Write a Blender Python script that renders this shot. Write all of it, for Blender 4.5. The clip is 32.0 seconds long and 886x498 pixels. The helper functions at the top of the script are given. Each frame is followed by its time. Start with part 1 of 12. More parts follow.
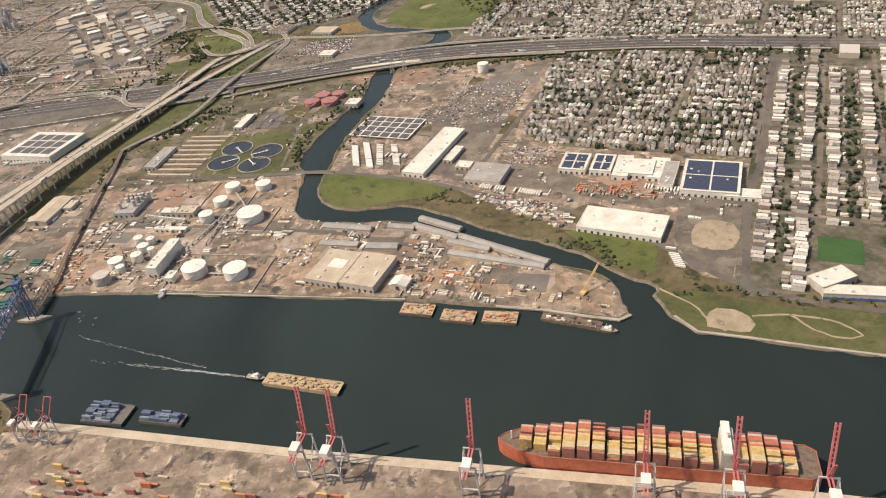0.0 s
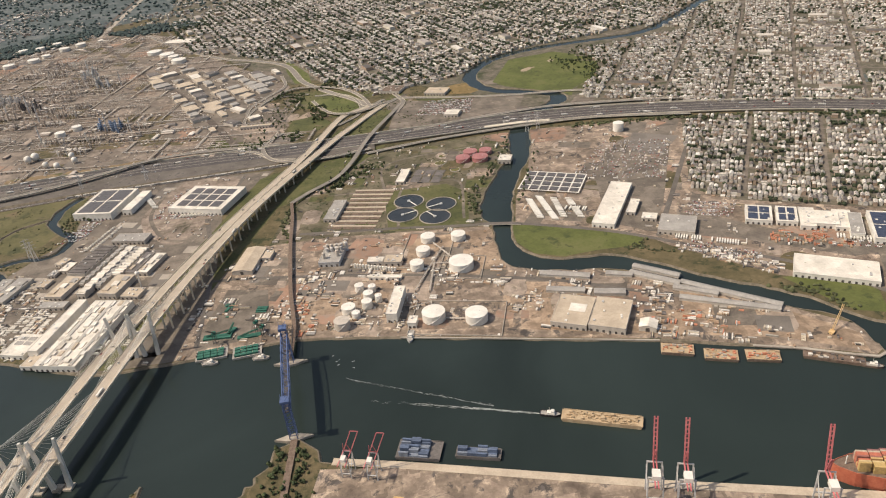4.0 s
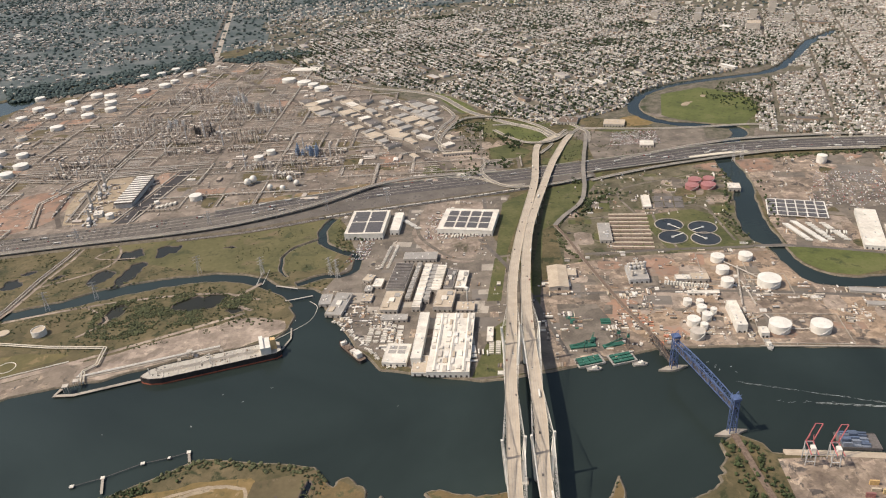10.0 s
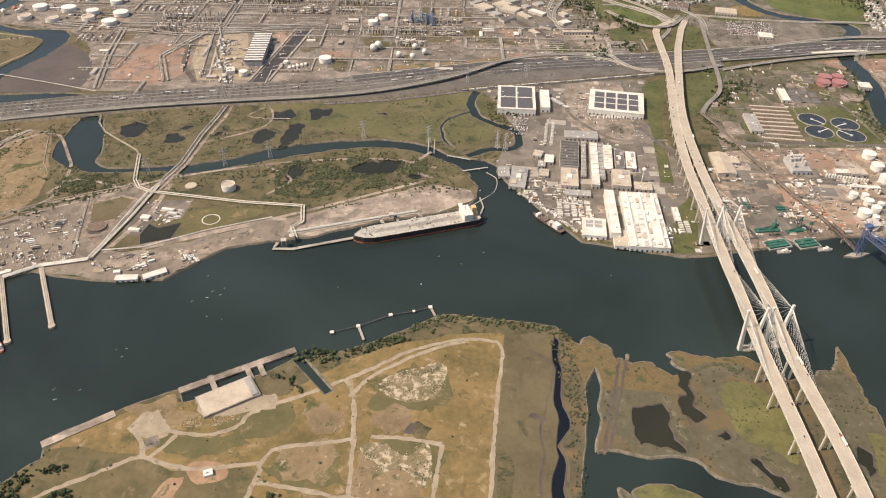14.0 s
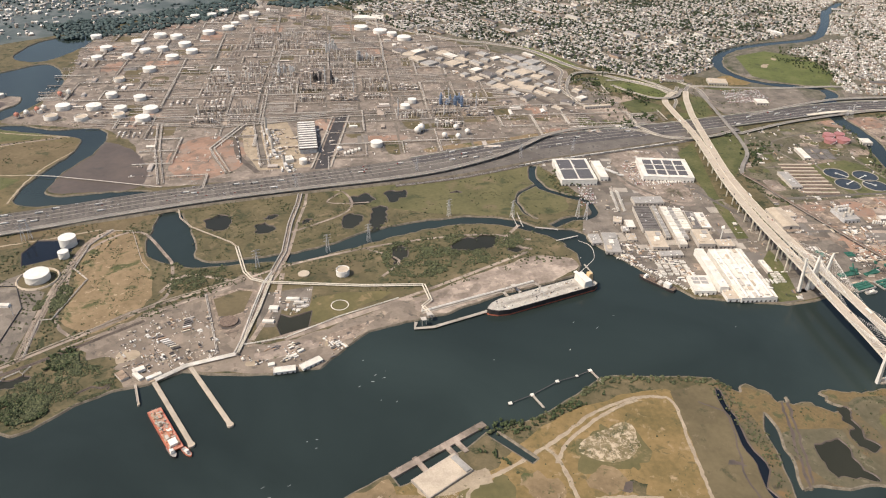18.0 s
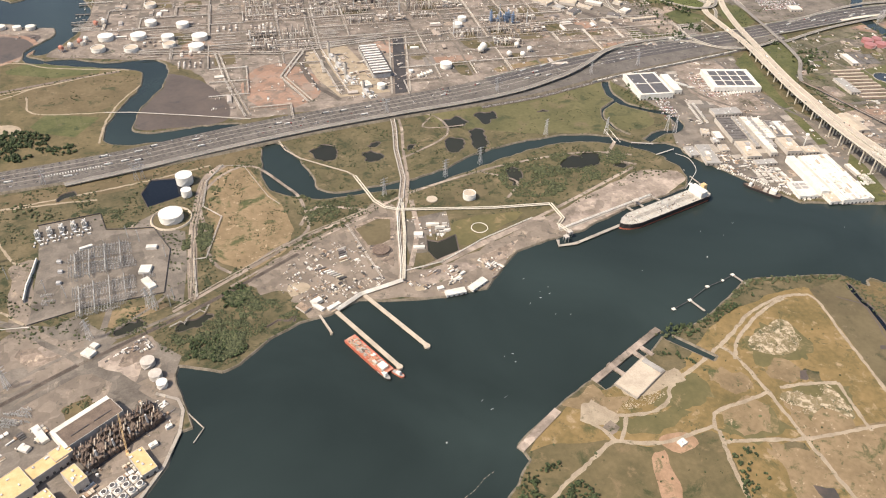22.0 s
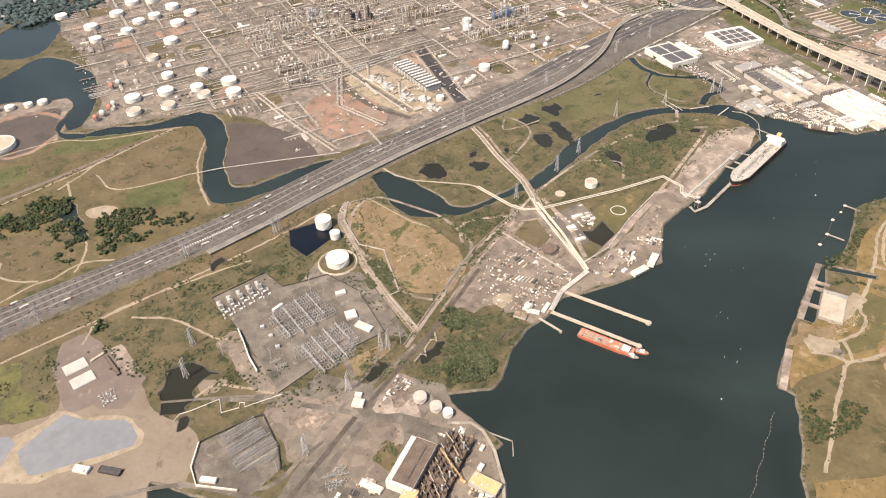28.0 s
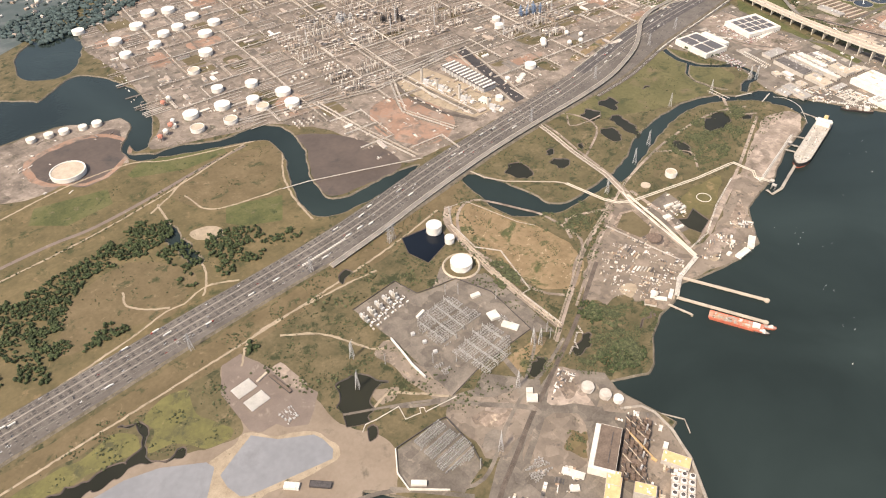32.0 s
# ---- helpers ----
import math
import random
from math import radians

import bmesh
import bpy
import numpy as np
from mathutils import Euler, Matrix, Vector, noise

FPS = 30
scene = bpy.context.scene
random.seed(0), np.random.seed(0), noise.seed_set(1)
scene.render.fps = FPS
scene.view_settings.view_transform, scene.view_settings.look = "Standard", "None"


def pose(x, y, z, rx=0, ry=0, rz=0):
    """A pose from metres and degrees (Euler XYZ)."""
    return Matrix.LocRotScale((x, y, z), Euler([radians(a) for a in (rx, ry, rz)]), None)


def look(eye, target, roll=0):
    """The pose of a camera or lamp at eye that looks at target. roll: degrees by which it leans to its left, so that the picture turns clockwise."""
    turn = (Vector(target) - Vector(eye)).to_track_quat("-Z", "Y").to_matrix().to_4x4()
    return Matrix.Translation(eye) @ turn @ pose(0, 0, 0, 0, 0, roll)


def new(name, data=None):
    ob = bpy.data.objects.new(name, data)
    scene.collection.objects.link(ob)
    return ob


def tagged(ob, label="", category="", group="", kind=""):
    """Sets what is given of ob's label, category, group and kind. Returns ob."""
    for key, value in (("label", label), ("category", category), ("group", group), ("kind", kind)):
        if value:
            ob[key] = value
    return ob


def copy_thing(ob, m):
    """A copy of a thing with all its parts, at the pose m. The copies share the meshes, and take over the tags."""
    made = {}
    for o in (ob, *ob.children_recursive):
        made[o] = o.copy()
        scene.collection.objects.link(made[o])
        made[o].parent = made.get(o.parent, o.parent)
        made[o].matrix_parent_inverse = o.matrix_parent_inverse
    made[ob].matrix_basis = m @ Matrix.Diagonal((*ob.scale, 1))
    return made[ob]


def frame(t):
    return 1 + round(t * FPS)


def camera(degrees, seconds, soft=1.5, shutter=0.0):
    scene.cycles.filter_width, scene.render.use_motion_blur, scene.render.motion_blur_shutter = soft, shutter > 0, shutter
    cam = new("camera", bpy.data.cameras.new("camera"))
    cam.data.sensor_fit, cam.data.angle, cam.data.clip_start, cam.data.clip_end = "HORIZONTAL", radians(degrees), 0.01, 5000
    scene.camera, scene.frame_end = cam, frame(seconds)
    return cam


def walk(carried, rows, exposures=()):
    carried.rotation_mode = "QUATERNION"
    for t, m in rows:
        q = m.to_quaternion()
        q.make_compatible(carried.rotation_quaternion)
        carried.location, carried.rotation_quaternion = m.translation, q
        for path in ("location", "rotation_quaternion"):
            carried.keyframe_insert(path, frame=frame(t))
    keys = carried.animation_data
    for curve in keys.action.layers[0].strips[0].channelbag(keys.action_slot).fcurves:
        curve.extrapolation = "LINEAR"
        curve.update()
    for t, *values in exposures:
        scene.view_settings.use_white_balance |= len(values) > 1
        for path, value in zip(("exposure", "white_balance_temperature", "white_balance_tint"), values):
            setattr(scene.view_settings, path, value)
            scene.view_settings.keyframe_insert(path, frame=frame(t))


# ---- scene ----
from mathutils.geometry import delaunay_2d_cdt

K = 0.335  # scene metres to a metre of the plan: the whole place is built to this one scale

# camera: an airliner's window seat, climbing over a tidal strait
cam = camera(61.92, 32.0, soft=1.1)
ROWS = [  # seconds, x, y, z, yaw, pitch, roll
    (0.0, 0.3, 0.2, 617.4, -0.01, -33.37, -8.11),
    (0.5, -48.2, -3.5, 623.1, -0.76, -32.60, -8.20),
    (1.0, -98.1, -7.1, 630.0, -1.70, -31.14, -7.89),
    (1.5, -149.3, -10.6, 637.9, -2.27, -30.08, -7.53),
    (2.0, -201.5, -14.0, 646.7, -2.66, -29.51, -7.14),
    (2.5, -254.7, -17.3, 656.0, -2.92, -29.30, -6.68),
    (3.0, -308.8, -20.5, 665.7, -3.13, -29.28, -6.58),
    (3.5, -363.7, -23.7, 675.7, -3.35, -29.32, -6.46),
    (5.5, -589.3, -34.9, 715.7, -4.90, -29.30, -6.37),
    (6.0, -646.8, -37.4, 725.3, -5.42, -28.98, -6.15),
    (6.5, -704.5, -39.6, 734.5, -5.94, -28.46, -6.21),
    (7.0, -762.4, -41.6, 743.5, -6.37, -27.83, -6.23),
    (7.5, -820.4, -43.4, 752.0, -6.72, -27.26, -6.18),
    (8.0, -878.4, -45.0, 760.1, -7.04, -26.75, -6.01),
    (8.5, -936.4, -46.2, 767.9, -7.25, -26.39, -5.59),
    (9.0, -994.4, -47.1, 775.2, -7.30, -26.50, -5.04),
    (9.5, -1052.2, -47.6, 782.0, -7.21, -27.02, -4.67),
    (10.0, -1109.9, -47.8, 788.5, -7.20, -27.57, -4.34),
    (10.5, -1167.3, -47.6, 794.6, -7.21, -28.26, -3.93),
    (11.0, -1224.5, -46.9, 800.3, -7.29, -29.34, -3.37),
    (11.5, -1281.4, -45.7, 805.7, -7.46, -30.86, -2.75),
    (12.0, -1337.9, -44.1, 810.8, -7.77, -32.57, -1.92),
    (12.5, -1394.1, -41.9, 815.6, -8.28, -34.13, -1.14),
    (13.0, -1449.9, -39.2, 820.1, -8.86, -35.35, -0.53),
    (13.5, -1505.3, -35.8, 824.4, -9.52, -36.31, 0.05),
    (14.0, -1560.3, -31.9, 828.6, -10.28, -37.15, 0.78),
    (14.5, -1614.8, -27.3, 832.6, -11.17, -37.93, 1.43),
    (16.5, -1828.2, -2.2, 847.9, -15.71, -36.34, 1.59),
    (17.0, -1880.3, 5.9, 851.8, -16.83, -34.61, 1.56),
    (17.5, -1932.0, 14.8, 855.7, -17.83, -33.00, 1.35),
    (18.0, -1983.1, 24.4, 859.7, -18.72, -31.53, 1.13),
    (18.5, -2033.8, 34.9, 863.9, -19.57, -30.55, 1.00),
    (19.0, -2084.0, 46.2, 868.2, -20.44, -30.29, 1.25),
    (19.5, -2133.7, 58.3, 872.7, -21.23, -30.76, 1.58),
    (20.0, -2183.0, 71.3, 877.4, -21.87, -32.08, 1.73),
    (20.5, -2231.8, 85.1, 882.4, -22.50, -33.79, 1.63),
    (21.0, -2280.1, 99.8, 887.5, -23.28, -35.46, 1.63),
    (21.5, -2328.0, 115.4, 893.0, -24.15, -36.87, 1.61),
    (22.0, -2375.5, 131.8, 898.7, -24.96, -38.08, 1.61),
    (22.5, -2422.5, 149.2, 904.7, -25.77, -39.13, 1.40),
    (23.0, -2469.2, 167.4, 911.0, -26.75, -39.89, 0.88),
    (23.5, -2515.4, 186.6, 917.6, -27.88, -40.36, 0.39),
    (24.0, -2561.3, 206.7, 924.5, -28.98, -40.66, 0.14),
    (24.5, -2606.7, 227.6, 931.7, -30.02, -40.92, 0.03),
    (25.0, -2651.8, 249.5, 939.3, -30.98, -41.15, -0.01),
    (25.5, -2696.5, 272.3, 947.1, -31.90, -41.38, -0.09),
    (27.5, -2871.5, 372.5, 982.1, -36.46, -39.61, -2.65),
    (28.0, -2914.2, 399.9, 991.7, -37.62, -39.21, -2.57),
    (28.5, -2956.6, 428.1, 1001.7, -38.50, -39.02, -2.42),
    (29.0, -2998.5, 457.3, 1012.2, -39.23, -39.01, -2.40),
    (29.5, -3040.0, 487.4, 1023.0, -40.10, -39.19, -2.61),
    (30.0, -3081.1, 518.4, 1034.3, -41.11, -39.49, -2.77),
    (30.5, -3121.6, 550.4, 1046.1, -42.17, -39.78, -2.81),
    (31.0, -3161.5, 583.3, 1058.5, -43.14, -40.08, -2.66),
    (31.5, -3200.9, 617.1, 1071.4, -44.04, -40.37, -2.25),
    (32.0, -3239.7, 651.9, 1084.9, -44.96, -40.74, -2.03),
]
walk(cam, [(t, pose(x * K, y * K, z * K, 90 + p, 0, yaw) @ pose(0, 0, 0, 0, 0, r)) for t, x, y, z, yaw, p, r in ROWS],
     exposures=[(0.0, 0.05, 7400, 13), (1.0, -0.05, 7400, 13), (3.0, -0.07, 7300, 12), (6.0, -0.04, 7150, 12), (9.5, -0.05, 6900, 12), (12.0, 0.1, 7250, 13), (20.0, 0.21, 6700, 12), (21.5, 0.38, 6800, 12), (25.0, 0.45, 7000, 13), (32.0, 0.48, 7100, 14)])

# light: afternoon sun from the left of the strait, hazy sky
SUN_EL, SUN_AZ = 53.0, 182.0  # degrees; azimuth anticlockwise from +x, where the sun stands
world = bpy.data.worlds.new("sky")
scene.world = world
world.use_nodes = True
wn = world.node_tree
sky = wn.nodes.new("ShaderNodeTexSky")
sky.sky_type = "NISHITA"
sky.sun_disc = False
sky.sun_elevation = radians(SUN_EL)
sky.sun_rotation = radians(90 - SUN_AZ)
sky.dust_density = 2.5
bg = wn.nodes["Background"]
bg.inputs["Strength"].default_value = 0.14
wn.links.new(sky.outputs[0], bg.inputs[0])
sun = new("sun", bpy.data.lights.new("sun", "SUN"))
sun.data.energy = 4.2
sun.data.angle = radians(0.6)
sun.data.color = (1.0, 0.93, 0.82)
az, el = radians(SUN_AZ), radians(SUN_EL)
sun.matrix_world = look((3000 * math.cos(az), 3000 * math.sin(az), 3000 * math.tan(el)), (0, 0, 0))

# ---------------------------------------------------------------- materials
def material(name, cols, scale=0.02, fine=0.4, rough=0.85, bump=0.0, bump_scale=0.5, metal=0.0, per="", spread=0.0, contrast=0.5, spec=0.3, spots=(), cells=()):
    """Two noises at world size mix the colours; per: 'island' or 'object' adds a random brightness to each piece."""
    m = bpy.data.materials.new(name)
    m.use_nodes = True
    nt = m.node_tree
    b = nt.nodes["Principled BSDF"]
    b.inputs["Roughness"].default_value = rough
    b.inputs["Metallic"].default_value = metal
    b.inputs["Specular IOR Level"].default_value = spec
    geo = nt.nodes.new("ShaderNodeNewGeometry")
    big = nt.nodes.new("ShaderNodeTexNoise")
    big.inputs["Scale"].default_value = scale / K
    big.inputs["Detail"].default_value = 8
    big.inputs["Roughness"].default_value = 0.62
    small = nt.nodes.new("ShaderNodeTexNoise")
    small.inputs["Scale"].default_value = fine / K
    small.inputs["Detail"].default_value = 3
    for n in (big, small):
        nt.links.new(geo.outputs["Position"], n.inputs["Vector"])
    mix = nt.nodes.new("ShaderNodeMath")
    mix.operation = "MULTIPLY_ADD"
    nt.links.new(small.outputs["Fac"], mix.inputs[0])
    mix.inputs[1].default_value = 0.35
    add = nt.nodes.new("ShaderNodeMath")
    add.operation = "MULTIPLY_ADD"
    nt.links.new(big.outputs["Fac"], add.inputs[0])
    add.inputs[1].default_value = 1.0
    add.inputs[2].default_value = -0.175
    nt.links.new(add.outputs[0], mix.inputs[2])
    ramp = nt.nodes.new("ShaderNodeValToRGB")
    el = ramp.color_ramp.elements
    lo, hi = 0.5 - contrast * 0.32, 0.5 + contrast * 0.32
    el[0].position, el[1].position = lo, hi
    el[0].color, el[1].color = (*cols[0], 1), (*cols[-1], 1)
    for k, c in enumerate(cols[1:-1]):
        e = el.new(lo + (hi - lo) * (k + 1) / (len(cols) - 1))
        e.color = (*c, 1)
    nt.links.new(mix.outputs[0], ramp.inputs[0])
    out = ramp.outputs[0]
    for colour, sc, lo, hi in spots:  # patches of another cover
        sn = nt.nodes.new("ShaderNodeTexNoise")
        sn.inputs["Scale"].default_value = sc / K
        sn.inputs["Detail"].default_value = 7
        sn.inputs["Roughness"].default_value = 0.68
        sn.inputs["Distortion"].default_value = 0.4
        nt.links.new(geo.outputs["Position"], sn.inputs["Vector"])
        sm = nt.nodes.new("ShaderNodeMapRange")
        sm.inputs["From Min"].default_value, sm.inputs["From Max"].default_value = lo, hi
        nt.links.new(sn.outputs["Fac"], sm.inputs[0])
        mx = nt.nodes.new("ShaderNodeMixRGB")
        mx.inputs[2].default_value = (*colour, 1)
        nt.links.new(sm.outputs[0], mx.inputs[0])
        nt.links.new(out, mx.inputs[1])
        out = mx.outputs[0]
    for sc, amount in cells:  # worked areas, each a little lighter or darker
        vo = nt.nodes.new("ShaderNodeTexVoronoi")
        vo.distance = "CHEBYCHEV"
        vo.inputs["Scale"].default_value = sc / K
        nt.links.new(geo.outputs["Position"], vo.inputs["Vector"])
        sep = nt.nodes.new("ShaderNodeSeparateColor")
        nt.links.new(vo.outputs["Color"], sep.inputs[0])
        cm = nt.nodes.new("ShaderNodeMapRange")
        cm.inputs["To Min"].default_value, cm.inputs["To Max"].default_value = 1 - amount, 1 + amount
        nt.links.new(sep.outputs[0], cm.inputs[0])
        vs = nt.nodes.new("ShaderNodeVectorMath")
        vs.operation = "SCALE"
        nt.links.new(out, vs.inputs[0])
        nt.links.new(cm.outputs[0], vs.inputs["Scale"])
        out = vs.outputs[0]
    if per:
        if per == "object":
            rnd = nt.nodes.new("ShaderNodeObjectInfo").outputs["Random"]
        else:
            rnd = geo.outputs["Random Per Island"]
        hsv = nt.nodes.new("ShaderNodeHueSaturation")
        mr = nt.nodes.new("ShaderNodeMapRange")
        mr.inputs["To Min"].default_value = 1 - spread
        mr.inputs["To Max"].default_value = 1 + spread
        nt.links.new(rnd, mr.inputs[0])
        nt.links.new(mr.outputs[0], hsv.inputs["Value"])
        nt.links.new(out, hsv.inputs["Color"])
        out = hsv.outputs[0]
    nt.links.new(out, b.inputs["Base Color"])
    if bump:
        bp = nt.nodes.new("ShaderNodeBump")
        bp.inputs["Distance"].default_value = bump * K
        bp.inputs["Strength"].default_value = 0.6
        bn = nt.nodes.new("ShaderNodeTexNoise")
        bn.inputs["Scale"].default_value = bump_scale / K
        bn.inputs["Detail"].default_value = 4
        nt.links.new(geo.outputs["Position"], bn.inputs["Vector"])
        nt.links.new(bn.outputs["Fac"], bp.inputs["Height"])
        nt.links.new(bp.outputs[0], b.inputs["Normal"])
    return m


def pick_material(name, cols, rough=0.8, dirt=0.25, metal=0.0, per="island"):
    """Each island takes one of the colours, with grime on it."""
    m = bpy.data.materials.new(name)
    m.use_nodes = True
    nt = m.node_tree
    b = nt.nodes["Principled BSDF"]
    b.inputs["Roughness"].default_value = rough
    b.inputs["Metallic"].default_value = metal
    b.inputs["Specular IOR Level"].default_value = 0.3
    geo = nt.nodes.new("ShaderNodeNewGeometry")
    ramp = nt.nodes.new("ShaderNodeValToRGB")
    ramp.color_ramp.interpolation = "CONSTANT"
    el = ramp.color_ramp.elements
    n = len(cols)
    el[0].position, el[0].color = 0.0, (*cols[0], 1)
    el[1].position, el[1].color = 1 / n, (*cols[1], 1)
    for k in range(2, n):
        el.new(k / n).color = (*cols[k], 1)
    rnd = nt.nodes.new("ShaderNodeObjectInfo").outputs["Random"] if per == "object" else geo.outputs["Random Per Island"]
    nt.links.new(rnd, ramp.inputs[0])
    noise_n = nt.nodes.new("ShaderNodeTexNoise")
    noise_n.inputs["Scale"].default_value = 0.35 / K
    noise_n.inputs["Detail"].default_value = 4
    nt.links.new(geo.outputs["Position"], noise_n.inputs["Vector"])
    mr = nt.nodes.new("ShaderNodeMapRange")
    mr.inputs["From Min"].default_value, mr.inputs["From Max"].default_value = 0.3, 0.7
    mr.inputs["To Min"].default_value, mr.inputs["To Max"].default_value = 1 - dirt, 1 + dirt * 0.4
    nt.links.new(noise_n.outputs["Fac"], mr.inputs[0])
    mul = nt.nodes.new("ShaderNodeVectorMath")
    mul.operation = "SCALE"
    nt.links.new(ramp.outputs[0], mul.inputs[0])
    nt.links.new(mr.outputs[0], mul.inputs["Scale"])
    nt.links.new(mul.outputs[0], b.inputs["Base Color"])
    return m


MAT = {}
MAT["dirt"] = material("bare_earth", [(0.14, 0.112, 0.086), (0.255, 0.205, 0.165), (0.38, 0.31, 0.25)], 0.02, 0.15, bump=0.3, contrast=0.8, spots=(((0.06, 0.06, 0.03), 0.022, 0.58, 0.68), ((0.42, 0.34, 0.27), 0.05, 0.58, 0.68)), cells=((0.02, 0.22), (0.055, 0.2)))
MAT["yard"] = material("yard_gravel", [(0.12, 0.093, 0.073), (0.225, 0.175, 0.135), (0.36, 0.285, 0.215)], 0.03, 0.25, contrast=0.8, spots=(((0.09, 0.078, 0.07), 0.03, 0.55, 0.61), ((0.44, 0.345, 0.255), 0.06, 0.56, 0.66)), cells=((0.022, 0.25), (0.07, 0.25)))
MAT["asphalt"] = material("asphalt", [(0.09, 0.077, 0.064), (0.153, 0.13, 0.106), (0.217, 0.184, 0.149)], 0.03, 0.3, contrast=0.8, spots=(((0.31, 0.255, 0.195), 0.035, 0.59, 0.71),), cells=((0.03, 0.22),))
MAT["gravel"] = material("pale_gravel", [(0.142, 0.125, 0.108), (0.195, 0.173, 0.15)], 0.02, 0.4, cells=((0.03, 0.12),))
MAT["concrete"] = material("concrete", [(0.28, 0.245, 0.205), (0.41, 0.365, 0.305)], 0.03, 0.5, spots=(((0.2, 0.175, 0.145), 0.05, 0.55, 0.65),))
MAT["marsh"] = material("marsh_grass", [(0.07, 0.06, 0.031), (0.108, 0.09, 0.046), (0.155, 0.123, 0.068)], 0.014, 0.12, bump=0.4, contrast=0.8, spots=(((0.042, 0.046, 0.021), 0.03, 0.52, 0.62), ((0.18, 0.136, 0.08), 0.022, 0.56, 0.66)))
MAT["marsh_green"] = material("green_marsh", [(0.08, 0.077, 0.034), (0.108, 0.1, 0.045), (0.138, 0.12, 0.058)], 0.008, 0.12, bump=0.3, spots=(((0.055, 0.06, 0.027), 0.02, 0.54, 0.64), ((0.15, 0.115, 0.068), 0.012, 0.58, 0.68)))
MAT["scrub"] = material("scrub", [(0.052, 0.049, 0.023), (0.086, 0.073, 0.037), (0.13, 0.103, 0.056), (0.185, 0.14, 0.082)], 0.016, 0.15, bump=0.6, contrast=0.85, spots=(((0.036, 0.042, 0.018), 0.035, 0.53, 0.61), ((0.15, 0.115, 0.062), 0.05, 0.58, 0.67)))
MAT["lawn"] = material("lawn", [(0.055, 0.062, 0.024), (0.085, 0.09, 0.034), (0.12, 0.112, 0.05)], 0.012, 0.2, spots=(((0.15, 0.12, 0.075), 0.03, 0.58, 0.68), ((0.04, 0.05, 0.02), 0.05, 0.58, 0.66)))
MAT["pitch"] = material("sports_turf", [(0.035, 0.082, 0.026), (0.05, 0.105, 0.034)], 0.03, 0.2)
MAT["dry"] = material("dry_grass", [(0.09, 0.074, 0.029), (0.153, 0.111, 0.045), (0.221, 0.15, 0.065), (0.299, 0.208, 0.101)], 0.009, 0.12, bump=0.3, contrast=0.85, spots=(((0.074, 0.073, 0.028), 0.016, 0.58, 0.68), ((0.31, 0.225, 0.13), 0.04, 0.57, 0.67), ((0.108, 0.088, 0.038), 0.05, 0.57, 0.66)))
MAT["brown"] = material("brown_meadow", [(0.082, 0.065, 0.036), (0.122, 0.097, 0.053), (0.155, 0.122, 0.068)], 0.012, 0.12, contrast=0.8, spots=(((0.062, 0.058, 0.03), 0.025, 0.57, 0.66), ((0.175, 0.135, 0.085), 0.05, 0.6, 0.7)))
MAT["rough_grass"] = material("rough_green_grass", [(0.077, 0.073, 0.03), (0.116, 0.1, 0.044), (0.162, 0.128, 0.058)], 0.02, 0.12, bump=0.3, contrast=0.85, spots=(((0.063, 0.065, 0.026), 0.03, 0.56, 0.65), ((0.21, 0.155, 0.08), 0.03, 0.56, 0.66)))
MAT["terminal"] = material("terminal_hardcore", [(0.145, 0.117, 0.091), (0.195, 0.158, 0.124), (0.255, 0.206, 0.16)], 0.02, 0.2, contrast=0.85, spots=(((0.32, 0.252, 0.185), 0.025, 0.57, 0.68), ((0.105, 0.09, 0.072), 0.05, 0.57, 0.66), ((0.09, 0.082, 0.05), 0.09, 0.62, 0.7)), cells=((0.05, 0.2),))
MAT["mud"] = material("tidal_mud", [(0.068, 0.053, 0.043), (0.098, 0.076, 0.062), (0.13, 0.098, 0.078)], 0.012, 0.1, rough=0.5, contrast=0.9, spots=(((0.055, 0.05, 0.044), 0.01, 0.55, 0.66),))
MAT["rust_marsh"] = material("rusty_marsh", [(0.066, 0.06, 0.034), (0.10, 0.085, 0.05), (0.14, 0.10, 0.052), (0.105, 0.097, 0.052)], 0.02, 0.1, contrast=0.9, spots=(((0.05, 0.044, 0.032), 0.03, 0.56, 0.64), ((0.17, 0.105, 0.05), 0.04, 0.58, 0.66)))
MAT["marsh_grey"] = material("grey_marsh", [(0.072, 0.065, 0.038), (0.105, 0.091, 0.056), (0.14, 0.117, 0.072)], 0.03, 0.15, contrast=0.8, spots=(((0.055, 0.058, 0.03), 0.03, 0.55, 0.64), ((0.17, 0.145, 0.10), 0.06, 0.58, 0.66)))
MAT["rust_reed"] = material("rusty_reed", [(0.095, 0.076, 0.038), (0.146, 0.103, 0.048), (0.181, 0.133, 0.067)], 0.05, 0.2, contrast=0.9, spots=(((0.075, 0.075, 0.034), 0.05, 0.54, 0.62),))
MAT["fresh"] = material("fresh_asphalt", [(0.062, 0.056, 0.055), (0.095, 0.086, 0.082)], 0.03, 0.3, spots=(((0.13, 0.115, 0.1), 0.05, 0.6, 0.7),))
MAT["algae"] = material("algae_marsh", [(0.085, 0.08, 0.036), (0.13, 0.12, 0.046), (0.175, 0.158, 0.06)], 0.02, 0.15, contrast=0.85, spots=(((0.075, 0.072, 0.036), 0.03, 0.52, 0.64), ((0.19, 0.165, 0.075), 0.06, 0.6, 0.7)))
